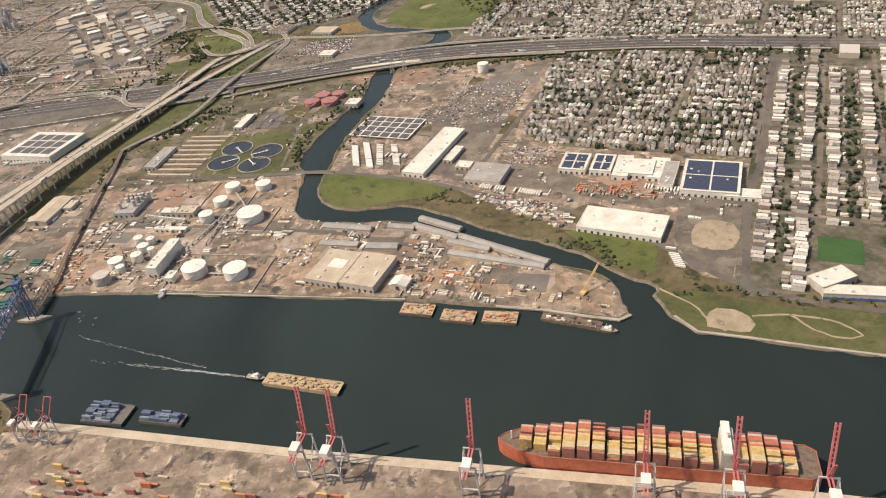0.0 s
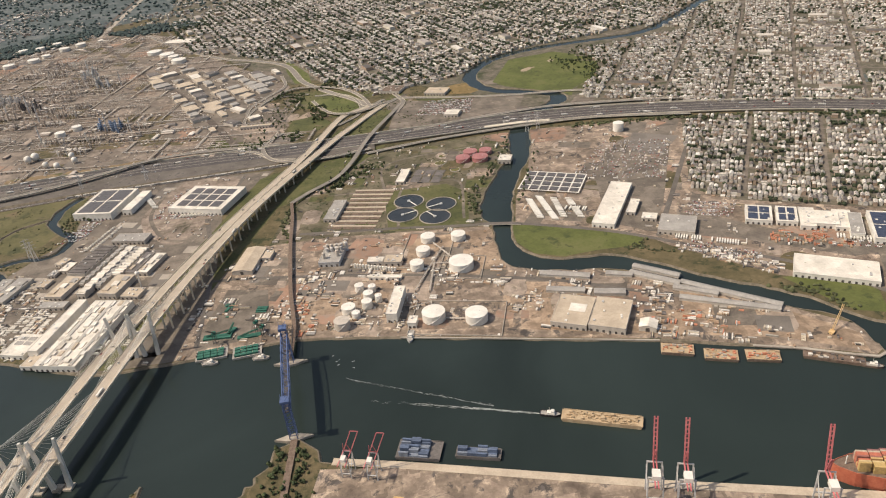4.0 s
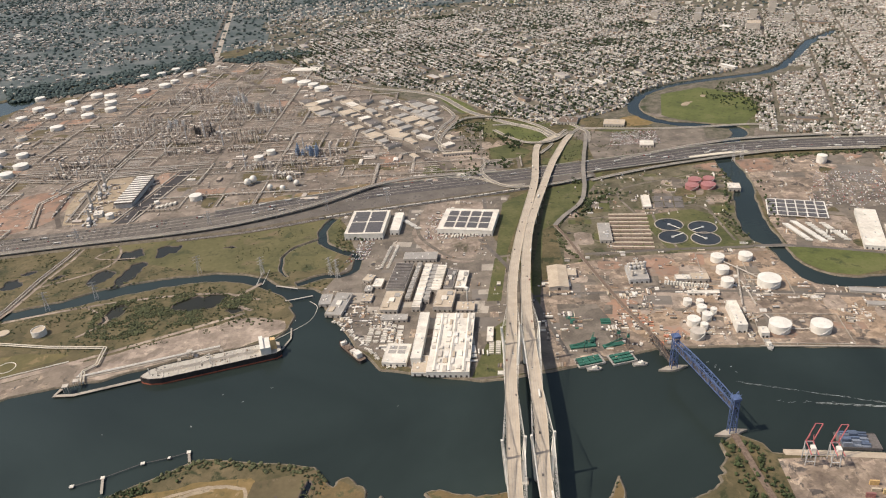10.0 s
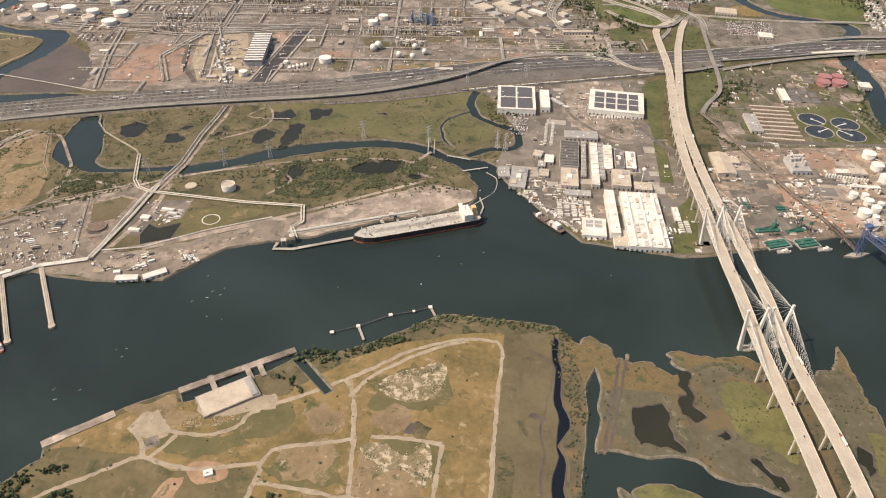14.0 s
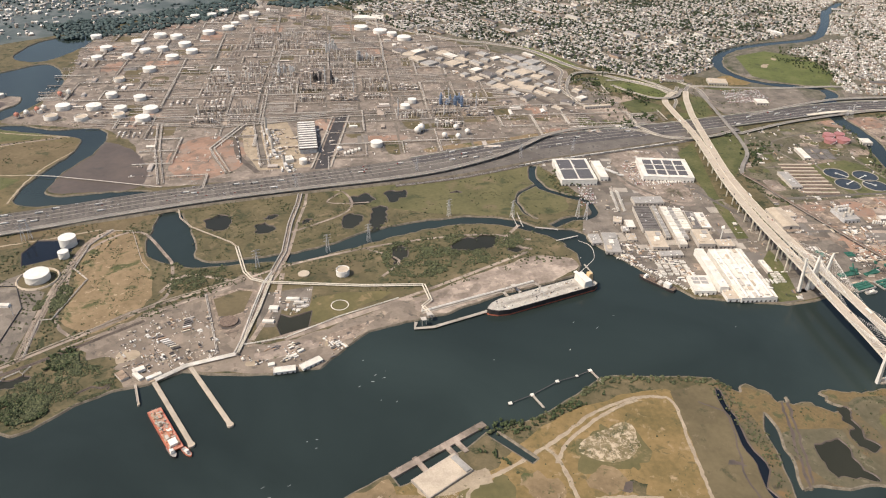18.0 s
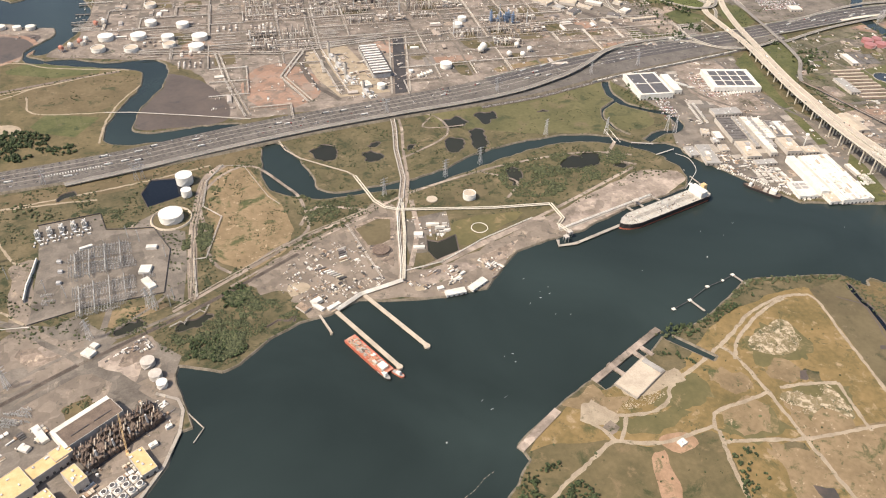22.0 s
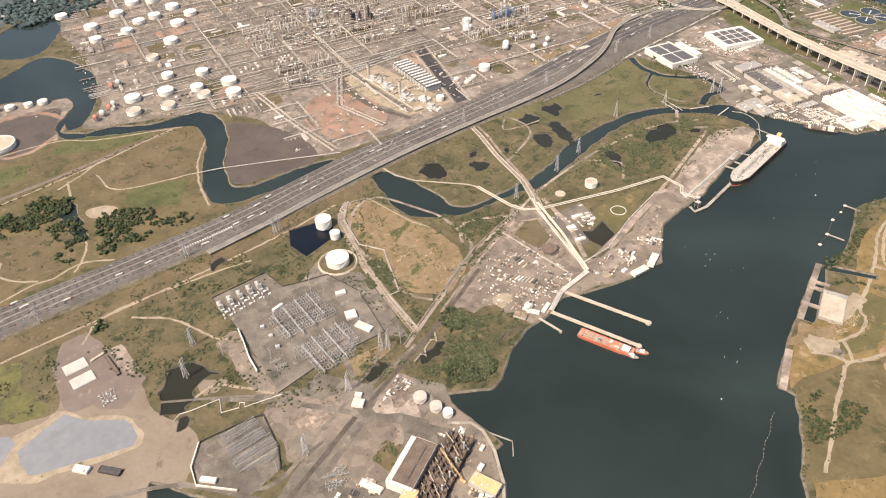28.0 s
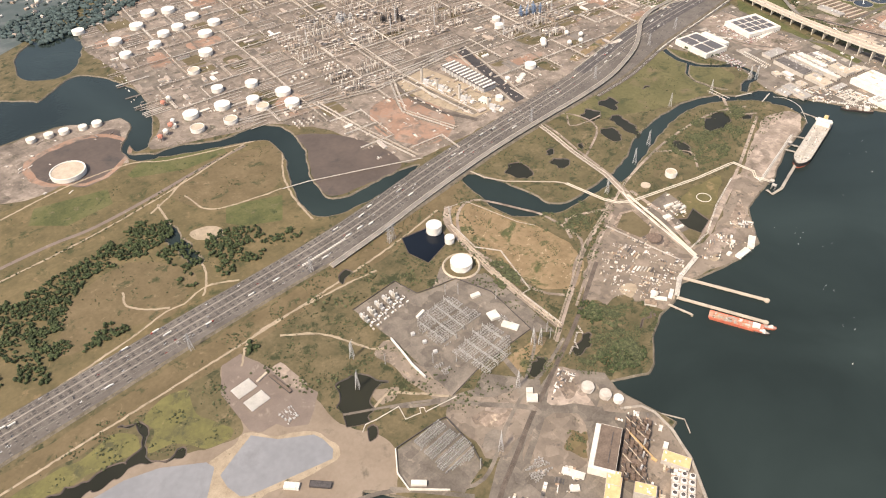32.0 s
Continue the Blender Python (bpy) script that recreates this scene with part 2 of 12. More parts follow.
MAT["red"] = material("red_earth", [(0.23, 0.155, 0.115), (0.30, 0.185, 0.13), (0.26, 0.20, 0.158)], 0.012, 0.12, spots=(((0.15, 0.12, 0.097), 0.02, 0.52, 0.62), ((0.33, 0.265, 0.21), 0.03, 0.6, 0.7)), cells=((0.02, 0.15),))
MAT["liner"] = material("grey_liner", [(0.19, 0.193, 0.2), (0.235, 0.238, 0.245)], 0.01, 0.1, rough=0.5, spots=(((0.17, 0.17, 0.175), 0.01, 0.52, 0.7),))
MAT["path"] = material("sandy_track", [(0.25, 0.2, 0.14), (0.37, 0.30, 0.215)], 0.05, 0.5, spots=(((0.12, 0.105, 0.06), 0.06, 0.58, 0.68),))
MAT["town"] = material("town_ground", [(0.055, 0.058, 0.03), (0.115, 0.102, 0.075), (0.20, 0.17, 0.135)], 0.03, 0.12, contrast=0.8, spots=(((0.04, 0.05, 0.022), 0.012, 0.54, 0.64),))
MAT["oval"] = material("scraped_earth", [(0.13, 0.095, 0.052), (0.215, 0.153, 0.086), (0.30, 0.215, 0.13)], 0.016, 0.15, bump=0.3, contrast=0.85, spots=(((0.075, 0.08, 0.032), 0.016, 0.54, 0.62), ((0.10, 0.09, 0.043), 0.06, 0.57, 0.65), ((0.38, 0.29, 0.19), 0.08, 0.6, 0.66)))
MAT["sewage"] = material("works_ground", [(0.06, 0.058, 0.032), (0.115, 0.10, 0.065), (0.20, 0.165, 0.12)], 0.02, 0.15, contrast=0.85, spots=(((0.045, 0.052, 0.022), 0.03, 0.54, 0.62),), cells=((0.03, 0.2),))
MAT["ramp"] = material("worn_ramp", [(0.17, 0.155, 0.138), (0.25, 0.225, 0.195)], 0.03, 0.3)
MAT["ballast"] = material("dark_ballast", [(0.075, 0.062, 0.052), (0.135, 0.11, 0.09)], 0.05, 0.5)
MAT["meadow"] = material("bright_meadow", [(0.07, 0.082, 0.027), (0.098, 0.112, 0.034), (0.128, 0.13, 0.05)], 0.012, 0.2, spots=(((0.05, 0.062, 0.023), 0.04, 0.56, 0.66),))
MAT["ochre"] = material("ochre_yard", [(0.17, 0.125, 0.09), (0.28, 0.205, 0.145), (0.40, 0.305, 0.22)], 0.03, 0.25, contrast=0.8, spots=(((0.11, 0.09, 0.075), 0.03, 0.56, 0.62),), cells=((0.03, 0.2), (0.08, 0.2)))
MAT["field"] = material("rough_field", [(0.06, 0.055, 0.025), (0.098, 0.08, 0.039), (0.138, 0.107, 0.054), (0.178, 0.134, 0.073)], 0.012, 0.12, bump=0.3, contrast=0.9, spots=(((0.052, 0.055, 0.023), 0.018, 0.55, 0.65), ((0.175, 0.127, 0.069), 0.04, 0.57, 0.67)))
MAT["rubbleground"] = material("rubble_strewn_ground", [(0.14, 0.114, 0.058), (0.225, 0.175, 0.1)], 0.03, 0.2, spots=(((0.46, 0.375, 0.265), 0.1, 0.49, 0.58), ((0.09, 0.085, 0.042), 0.045, 0.55, 0.6)))
MAT["patch"] = material("dark_asphalt_patch", [(0.04, 0.037, 0.037), (0.065, 0.06, 0.06)], 0.05, 0.4)
MAT["rustsoil"] = material("orange_soil", [(0.24, 0.15, 0.09), (0.36, 0.23, 0.145)], 0.05, 0.3, spots=(((0.14, 0.115, 0.06), 0.05, 0.57, 0.66),))
MAT["barge_red"] = material("red_barge_deck", [(0.42, 0.16, 0.11), (0.52, 0.25, 0.18)], 0.1, 0.5, spots=(((0.55, 0.42, 0.34), 0.2, 0.58, 0.66),))
MAT["clarifier"] = material("clarifier_water", [(0.028, 0.033, 0.036), (0.042, 0.047, 0.05)], 0.02, 0.2, rough=0.2)
MAT["cranepink"] = material("pink_crane_steel", [(0.46, 0.12, 0.13), (0.56, 0.19, 0.19)], 0.1, 0.5, rough=0.5)
MAT["tower_blue"] = material("pale_blue_steel", [(0.14, 0.2, 0.29), (0.22, 0.28, 0.37)], 0.1, 0.5, rough=0.5)
MAT["fieldbrown"] = material("brown_field", [(0.085, 0.066, 0.034), (0.13, 0.098, 0.053), (0.175, 0.132, 0.076)], 0.016, 0.15, contrast=0.9, spots=(((0.056, 0.057, 0.026), 0.025, 0.56, 0.64), ((0.2, 0.15, 0.09), 0.05, 0.6, 0.7)))
MAT["pad"] = material("graded_earth", [(0.167, 0.129, 0.095), (0.225, 0.178, 0.133), (0.27, 0.218, 0.168)], 0.012, 0.15, contrast=0.9, spots=(((0.14, 0.115, 0.085), 0.03, 0.58, 0.7),))
# blue-grey lift in this ground colour stands for the haze of distance
MAT["far"] = material("hazed_far_woodland", [(0.048, 0.068, 0.068), (0.08, 0.098, 0.096), (0.165, 0.172, 0.168)], 0.006, 0.02, contrast=0.7)
MAT["works"] = material("refinery_ground", [(0.115, 0.095, 0.077), (0.195, 0.16, 0.13), (0.29, 0.24, 0.195)], 0.02, 0.15, contrast=0.8, spots=(((0.075, 0.07, 0.05), 0.022, 0.57, 0.67), ((0.33, 0.27, 0.215), 0.05, 0.58, 0.68)), cells=((0.012, 0.18), (0.05, 0.2)))
MAT["brown_yard"] = material("brown_hard_standing", [(0.15, 0.118, 0.098), (0.2, 0.16, 0.133)], 0.03, 0.3, contrast=0.8, spots=(((0.25, 0.205, 0.165), 0.05, 0.58, 0.68),))
MAT["road"] = material("road_surface", [(0.102, 0.089, 0.077), (0.147, 0.13, 0.113)], 0.03, 0.3, spots=(((0.075, 0.067, 0.062), 0.06, 0.57, 0.66),), cells=((0.012, 0.12),))
MAT["paint"] = material("road_paint", [(0.24, 0.225, 0.2), (0.36, 0.335, 0.3)], 0.3, 1.0)
MAT["bank"] = material("stone_bank", [(0.10, 0.085, 0.06), (0.22, 0.185, 0.14)], 0.1, 0.8, bump=0.5)
MAT["deck"] = material("bridge_deck", [(0.38, 0.32, 0.25), (0.47, 0.40, 0.32)], 0.05, 0.4)
MAT["deck_edge"] = material("bridge_concrete", [(0.52, 0.47, 0.38), (0.62, 0.56, 0.46)], 0.08, 0.5)
MAT["white"] = material("white_steel", [(0.60, 0.57, 0.51), (0.74, 0.71, 0.645)], 0.08, 0.6, rough=0.55)
MAT["whiteroof"] = material("white_roof", [(0.53, 0.49, 0.42), (0.72, 0.67, 0.59)], 0.04, 0.4, rough=0.7, cells=((0.05, 0.08),))
MAT["greyroof"] = material("grey_roof", [(0.26, 0.245, 0.225), (0.36, 0.34, 0.31)], 0.05, 0.4)
MAT["darkroof"] = material("dark_roof", [(0.10, 0.09, 0.085), (0.17, 0.155, 0.145)], 0.05, 0.4)
MAT["tanroof"] = material("tan_roof", [(0.38, 0.315, 0.24), (0.50, 0.42, 0.325)], 0.05, 0.4)
MAT["brownroof"] = material("brown_roof", [(0.112, 0.084, 0.065), (0.174, 0.13, 0.1)], 0.05, 0.4)
MAT["yellow"] = material("yellow_cladding", [(0.54, 0.36, 0.17), (0.64, 0.45, 0.24)], 0.1, 0.5)
MAT["wall"] = material("pale_wall", [(0.40, 0.36, 0.31), (0.52, 0.47, 0.41)], 0.1, 0.6)
MAT["solar"] = material("solar_panel", [(0.085, 0.08, 0.08), (0.125, 0.115, 0.112)], 0.2, 0.8, rough=0.4)
MAT["solar_blue"] = material("blue_solar_panel", [(0.04, 0.05, 0.08), (0.06, 0.07, 0.105)], 0.2, 0.8, rough=0.35)
MAT["steel"] = material("grey_steel", [(0.36, 0.35, 0.34), (0.55, 0.54, 0.52)], 0.2, 0.8, rough=0.55)
MAT["darksteel"] = material("dark_steel", [(0.05, 0.045, 0.045), (0.10, 0.09, 0.085)], 0.2, 0.8, rough=0.6)
MAT["substeel"] = material("weathered_galvanised_steel", [(0.34, 0.33, 0.31), (0.52, 0.505, 0.475)], 0.2, 0.8, rough=0.55)
MAT["rust"] = material("rusty_steel", [(0.115, 0.08, 0.062), (0.20, 0.15, 0.115)], 0.2, 0.8)
MAT["bluesteel"] = material("blue_steel", [(0.07, 0.11, 0.22), (0.11, 0.155, 0.29)], 0.1, 0.5, rough=0.5)
MAT["pink"] = material("pink_steel", [(0.31, 0.13, 0.125), (0.38, 0.18, 0.17)], 0.1, 0.5, rough=0.5)
MAT["green"] = material("green_deck", [(0.025, 0.10, 0.075), (0.04, 0.15, 0.11)], 0.1, 0.5)
MAT["hull_black"] = material("black_hull", [(0.022, 0.02, 0.02), (0.05, 0.045, 0.045)], 0.1, 0.5, rough=0.5)
MAT["hull_red"] = material("red_hull", [(0.40, 0.10, 0.06), (0.52, 0.17, 0.10)], 0.1, 0.5, rough=0.5)
MAT["shipdeck"] = material("pale_ship_deck", [(0.34, 0.31, 0.265), (0.46, 0.43, 0.375)], 0.1, 0.5)
MAT["barge"] = material("ochre_barge", [(0.34, 0.245, 0.15), (0.47, 0.36, 0.235)], 0.1, 0.5)
MAT["rock"] = material("rubble", [(0.27, 0.22, 0.155), (0.46, 0.385, 0.285)], 0.1, 0.5, per="island", spread=0.25)
MAT["bark"] = material("bark", [(0.07, 0.05, 0.035), (0.11, 0.085, 0.06)], 0.5, 2.0)
MAT["leaf"] = material("foliage", [(0.03, 0.042, 0.019), (0.06, 0.076, 0.032)], 0.15, 0.8, per="island", spread=0.45, rough=0.9)
MAT["leaf_town"] = material("town_foliage", [(0.026, 0.037, 0.02), (0.05, 0.063, 0.034)], 0.15, 0.8, per="island", spread=0.4, rough=0.9)
# bluer and paler than the near leaves: distance haze put into the colour
MAT["leaf_haze"] = material("hazed_far_foliage", [(0.04, 0.062, 0.06), (0.068, 0.092, 0.087)], 0.15, 0.8, per="island", spread=0.3, rough=0.9)
MAT["bush"] = material("reed_and_bush", [(0.047, 0.055, 0.027), (0.088, 0.094, 0.046)], 0.15, 0.8, per="island", spread=0.4, rough=0.9)
MAT["houseroof"] = pick_material("house_roofs", [(0.42, 0.385, 0.34), (0.24, 0.215, 0.195), (0.53, 0.485, 0.425), (0.16, 0.14, 0.128), (0.62, 0.58, 0.52), (0.32, 0.265, 0.22), (0.46, 0.42, 0.38), (0.12, 0.108, 0.10), (0.35, 0.315, 0.285), (0.70, 0.665, 0.61)])
MAT["housewall"] = pick_material("house_walls", [(0.60, 0.56, 0.48), (0.48, 0.42, 0.34), (0.68, 0.64, 0.57), (0.36, 0.27, 0.20), (0.55, 0.52, 0.47)])
MAT["clutter"] = pick_material("yard_clutter", [(0.45, 0.41, 0.36), (0.17, 0.15, 0.14), (0.72, 0.68, 0.61), (0.36, 0.25, 0.17), (0.70, 0.66, 0.60), (0.55, 0.47, 0.36), (0.09, 0.085, 0.08)])
MAT["plantmix"] = pick_material("process_steel", [(0.44, 0.385, 0.335), (0.30, 0.26, 0.225), (0.64, 0.585, 0.51), (0.38, 0.31, 0.25), (0.52, 0.455, 0.385), (0.19, 0.165, 0.148), (0.72, 0.67, 0.6), (0.40, 0.33, 0.27)], rough=0.65)
MAT["pipemix"] = pick_material("pipe_lagging", [(0.52, 0.47, 0.41), (0.62, 0.57, 0.5), (0.42, 0.35, 0.28), (0.30, 0.255, 0.215), (0.56, 0.5, 0.43)], rough=0.6)
MAT["contmix"] = pick_material("container_paint", [(0.46, 0.23, 0.11), (0.52, 0.36, 0.15), (0.33, 0.14, 0.11), (0.56, 0.43, 0.22), (0.50, 0.42, 0.32), (0.28, 0.13, 0.12), (0.58, 0.38, 0.17), (0.36, 0.30, 0.28), (0.50, 0.16, 0.10)], rough=0.6)
MAT["contblue"] = pick_material("blue_container_paint", [(0.12, 0.16, 0.24), (0.20, 0.23, 0.28), (0.10, 0.13, 0.19)], rough=0.6)
MAT["carmix"] = pick_material("car_paint", [(0.75, 0.73, 0.70), (0.05, 0.05, 0.055), (0.35, 0.34, 0.34), (0.60, 0.59, 0.57), (0.14, 0.14, 0.16), (0.32, 0.06, 0.05), (0.78, 0.76, 0.72)], rough=0.35, dirt=0.1)
MAT["orange"] = pick_material("orange_clutter", [(0.48, 0.20, 0.12), (0.42, 0.30, 0.20), (0.55, 0.24, 0.15), (0.36, 0.33, 0.28)])
MAT["roof_one"] = pick_material("single_house_roof", [(0.42, 0.385, 0.34), (0.24, 0.215, 0.195), (0.53, 0.485, 0.425), (0.16, 0.14, 0.128), (0.62, 0.58, 0.52), (0.32, 0.265, 0.22), (0.46, 0.42, 0.38), (0.12, 0.108, 0.10), (0.35, 0.315, 0.285), (0.70, 0.665, 0.61)], per="object")
MAT["wall_one"] = pick_material("single_house_wall", [(0.60, 0.56, 0.48), (0.48, 0.42, 0.34), (0.68, 0.64, 0.57), (0.36, 0.27, 0.20), (0.55, 0.52, 0.47)], per="object")
MAT["car_one"] = pick_material("single_car_paint", [(0.75, 0.73, 0.70), (0.05, 0.05, 0.055), (0.35, 0.34, 0.34), (0.60, 0.59, 0.57), (0.14, 0.14, 0.16), (0.32, 0.06, 0.05), (0.78, 0.76, 0.72)], rough=0.35, dirt=0.1, per="object")
MAT["glass"] = material("dark_window", [(0.03, 0.035, 0.04), (0.06, 0.065, 0.07)], 0.5, 1.0, rough=0.2)
MAT["foam"] = material("wake_foam", [(0.14, 0.16, 0.15), (0.46, 0.48, 0.46)], 0.12, 0.6, rough=0.7)


def water_material(name, deep, rough=0.14, wave=0.5):
    m = bpy.data.materials.new(name)
    m.use_nodes = True
    nt = m.node_tree
    b = nt.nodes["Principled BSDF"]
    geo = nt.nodes.new("ShaderNodeNewGeometry")
    big = nt.nodes.new("ShaderNodeTexNoise")
    big.inputs["Scale"].default_value = 0.0025 / K
    big.inputs["Detail"].default_value = 5
    big.inputs["Distortion"].default_value = 0.8
    nt.links.new(geo.outputs["Position"], big.inputs["Vector"])
    ramp = nt.nodes.new("ShaderNodeValToRGB")
    el = ramp.color_ramp.elements
    el[0].position, el[1].position = 0.35, 0.7
    el[0].color = (*[c * 0.8 for c in deep], 1)
    el[1].color = (*[c * 1.3 for c in deep], 1)
    nt.links.new(big.outputs["Fac"], ramp.inputs[0])
    nt.links.new(ramp.outputs[0], b.inputs["Base Color"])
    b.inputs["Roughness"].default_value = rough
    b.inputs["IOR"].default_value = 1.28
    wv = nt.nodes.new("ShaderNodeTexNoise")
    wv.inputs["Scale"].default_value = 0.12 / K
    wv.inputs["Detail"].default_value = 6
    nt.links.new(geo.outputs["Position"], wv.inputs["Vector"])
    bp = nt.nodes.new("ShaderNodeBump")
    bp.inputs["Strength"].default_value = 0.35
    bp.inputs["Distance"].default_value = wave * K
    nt.links.new(wv.outputs["Fac"], bp.inputs["Height"])
    nt.links.new(bp.outputs[0], b.inputs["Normal"])
    return m


MAT["water"] = water_material("tidal_water", (0.0225, 0.032, 0.0295))
MAT["black_water"] = water_material("black_settling_water", (0.008, 0.011, 0.016), 0.1, 0.1)
MAT["pond"] = water_material("still_dark_water", (0.026, 0.026, 0.018), 0.12, 0.2)


# ---------------------------------------------------------------- builders
class Soup:
    """Collects loose solids and makes one mesh of them."""

    def __init__(self):
        self.v, self.f, self.m = [], [], []
        self.layer = 0

    def poly(self, pts, mi=0):
        n = len(self.v)
        self.v.extend(pts)
        self.f.append(tuple(range(n, n + len(pts))))
        self.m.append(mi)

    def box(self, x, y, z, w, d, h, rot=0.0, mi=0, top=None, taper=1.0):
        c, s = math.cos(radians(rot)), math.sin(radians(rot))
        n = len(self.v)
        for zz, k in ((z, 1.0), (z + h, taper)):
            for a, b in ((-1, -1), (1, -1), (1, 1), (-1, 1)):
                u, v = a * w / 2 * k, b * d / 2 * k
                self.v.append((x + u * c - v * s, y + u * s + v * c, zz))
        for q in ((0, 1, 5, 4), (1, 2, 6, 5), (2, 3, 7, 6), (3, 0, 4, 7), (4, 5, 6, 7), (3, 2, 1, 0)):
            self.f.append(tuple(n + i for i in q))
            self.m.append(mi)
        if top is not None:
            self.m[-2] = top

    def gable(self, x, y, z, w, d, h, rise, rot=0.0, wall=0, roof=1, eave=0.4):
        """A house body with a ridge along its length d."""
        c, s = math.cos(radians(rot)), math.sin(radians(rot))

        def at(u, v, zz):
            return (x + u * c - v * s, y + u * s + v * c, zz)
        n = len(self.v)
        a, b = w / 2, d / 2
        self.v += [at(-a, -b, z), at(a, -b, z), at(a, b, z), at(-a, b, z), at(-a, -b, z + h), at(a, -b, z + h), at(a, b, z + h), at(-a, b, z + h), at(0, -b, z + h + rise), at(0, b, z + h + rise)]
        for q in ((0, 1, 5, 8, 4), (1, 2, 6, 5), (2, 3, 7, 9, 6), (3, 0, 4, 7)):
            self.f.append(tuple(n + i for i in q))
            self.m.append(wall)
        n = len(self.v)
        a, b, dz = a + eave, b + eave, 0.12
        self.v += [at(-a, -b, z + h - 0.15), at(0, -b, z + h + rise + dz), at(a, -b, z + h - 0.15), at(-a, b, z + h - 0.15), at(0, b, z + h + rise + dz), at(a, b, z + h - 0.15)]
        for q in ((0, 1, 4, 3), (1, 2, 5, 4)):
            self.f.append(tuple(n + i for i in q))
            self.m.append(roof)

    def cyl(self, x, y, z, r, h, seg=12, mi=0, top=None, r2=None, dome=0.0):
        n = len(self.v)
        r2 = r if r2 is None else r2
        for k in range(seg):
            a = 2 * math.pi * k / seg
            self.v.append((x + r * math.cos(a), y + r * math.sin(a), z))
        for k in range(seg):
            a = 2 * math.pi * k / seg
            self.v.append((x + r2 * math.cos(a), y + r2 * math.sin(a), z + h))
        for k in range(seg):
            j = (k + 1) % seg
            self.f.append((n + k, n + j, n + seg + j, n + seg + k))
            self.m.append(mi)
        if dome:
            self.v.append((x, y, z + h + dome))
            for k in range(seg):
                self.f.append((n + seg + k, n + seg + (k + 1) % seg, n + 2 * seg))
                self.m.append(mi if top is None else top)
        else:
            self.f.append(tuple(n + seg + k for k in range(seg)))
            self.m.append(mi if top is None else top)

    def rod(self, p, q, r, mi=0, seg=4):
        p, q = Vector(p), Vector(q)
        ax = (q - p)
        if ax.length < 1e-6:
            return
        ax.normalize()
        up = Vector((0, 0, 1)) if abs(ax.z) < 0.9 else Vector((1, 0, 0))
        u = ax.cross(up).normalized()
        v = ax.cross(u)
        n = len(self.v)
        for e in (p, q):
            for k in range(seg):
                a = 2 * math.pi * (k + 0.5) / seg
                w = e + (u * math.cos(a) + v * math.sin(a)) * r
                self.v.append((w.x, w.y, w.z))
        for k in range(seg):
            j = (k + 1) % seg
            self.f.append((n + k, n + j, n + seg + j, n + seg + k))
            self.m.append(mi)
        self.f.append(tuple(n + k for k in range(seg))[::-1])
        self.f.append(tuple(n + seg + k for k in range(seg)))
        self.m += [mi, mi]

    def prism(self, pts, z0, z1, mi=0, top=None):
        n, k = len(self.v), len(pts)
        if sum(pts[i][0] * pts[(i + 1) % k][1] - pts[(i + 1) % k][0] * pts[i][1] for i in range(k)) < 0:
            pts = pts[::-1]
        self.v += [(x, y, z0) for x, y in pts] + [(x, y, z1) for x, y in pts]
        for i in range(k):
            j = (i + 1) % k
            self.f.append((n + i, n + j, n + k + j, n + k + i))
            self.m.append(mi)
        self.f.append(tuple(n + k + i for i in range(k)))
        self.m.append(mi if top is None else top)
        self.f.append(tuple(n + i for i in range(k))[::-1])
        self.m.append(mi)

    def blob(self, x, y, z, rx, rz, mi=0, rnd=random, rough=0.28):
        n = len(self.v)
        for vx, vy, vz in ICO_V:
            k = 1 + rnd.uniform(-rough, rough)
            self.v.append((x + vx * rx * k, y + vy * rx * k, z + vz * rz * k))
        for q in ICO_F:
            self.f.append((n + q[0], n + q[1], n + q[2]))
            self.m.append(mi)

    def strip(self, line, width, z, mi=0, thick=0.0, side=None):
        """A ribbon along a line of (x, y) or (x, y, z); ribbons lie in thin layers, so that crossings don't share a plane."""
        self.layer = (self.layer + 1) % 9
        line = [(p[0], p[1], (p[2] if len(p) > 2 else z) + self.layer * 0.013) for p in line]
        left, right = [], []
        for i, p in enumerate(line):
            a = Vector(line[max(i - 1, 0)][:2])
            b = Vector(line[min(i + 1, len(line) - 1)][:2])
            d = (b - a).normalized()
            nx, ny = -d.y, d.x
            zz = p[2] if len(p) > 2 else z
            left.append((p[0] + nx * width / 2, p[1] + ny * width / 2, zz))
            right.append((p[0] - nx * width / 2, p[1] - ny * width / 2, zz))
        n, k = len(self.v), len(line)
        self.v += left + right
        for i in range(k - 1):
            self.f.append((n + i, n + k + i, n + k + i + 1, n + i + 1))
            self.m.append(mi)
        if thick:
            m2 = len(self.v)
            self.v += [(x, y, zz - thick) for x, y, zz in left + right]
            sm = mi if side is None else side
            for i in range(k - 1):
                for q in ((n + i, n + i + 1, m2 + i + 1, m2 + i), (n + k + i + 1, n + k + i, m2 + k + i, m2 + k + i + 1), (m2 + i + 1, m2 + k + i + 1, m2 + k + i, m2 + i)):
                    self.f.append(q)
                    self.m.append(sm)

    def mesh(self, name, mats):
        me = bpy.data.meshes.new(name)
        me.from_pydata([(x * K, y * K, z * K) for x, y, z in self.v], [], self.f)
        for m in mats:
            me.materials.append(MAT[m] if isinstance(m, str) else m)
        if len(mats) > 1:
            me.polygons.foreach_set("material_index", self.m)
        me.update()
        return me


def ico():
    bm = bmesh.new()
    bmesh.ops.create_icosphere(bm, subdivisions=1, radius=1)
    v = [tuple(p.co) for p in bm.verts]
    f = [tuple(p.index for p in q.verts) for q in bm.faces]
    bm.free()
    return v, f


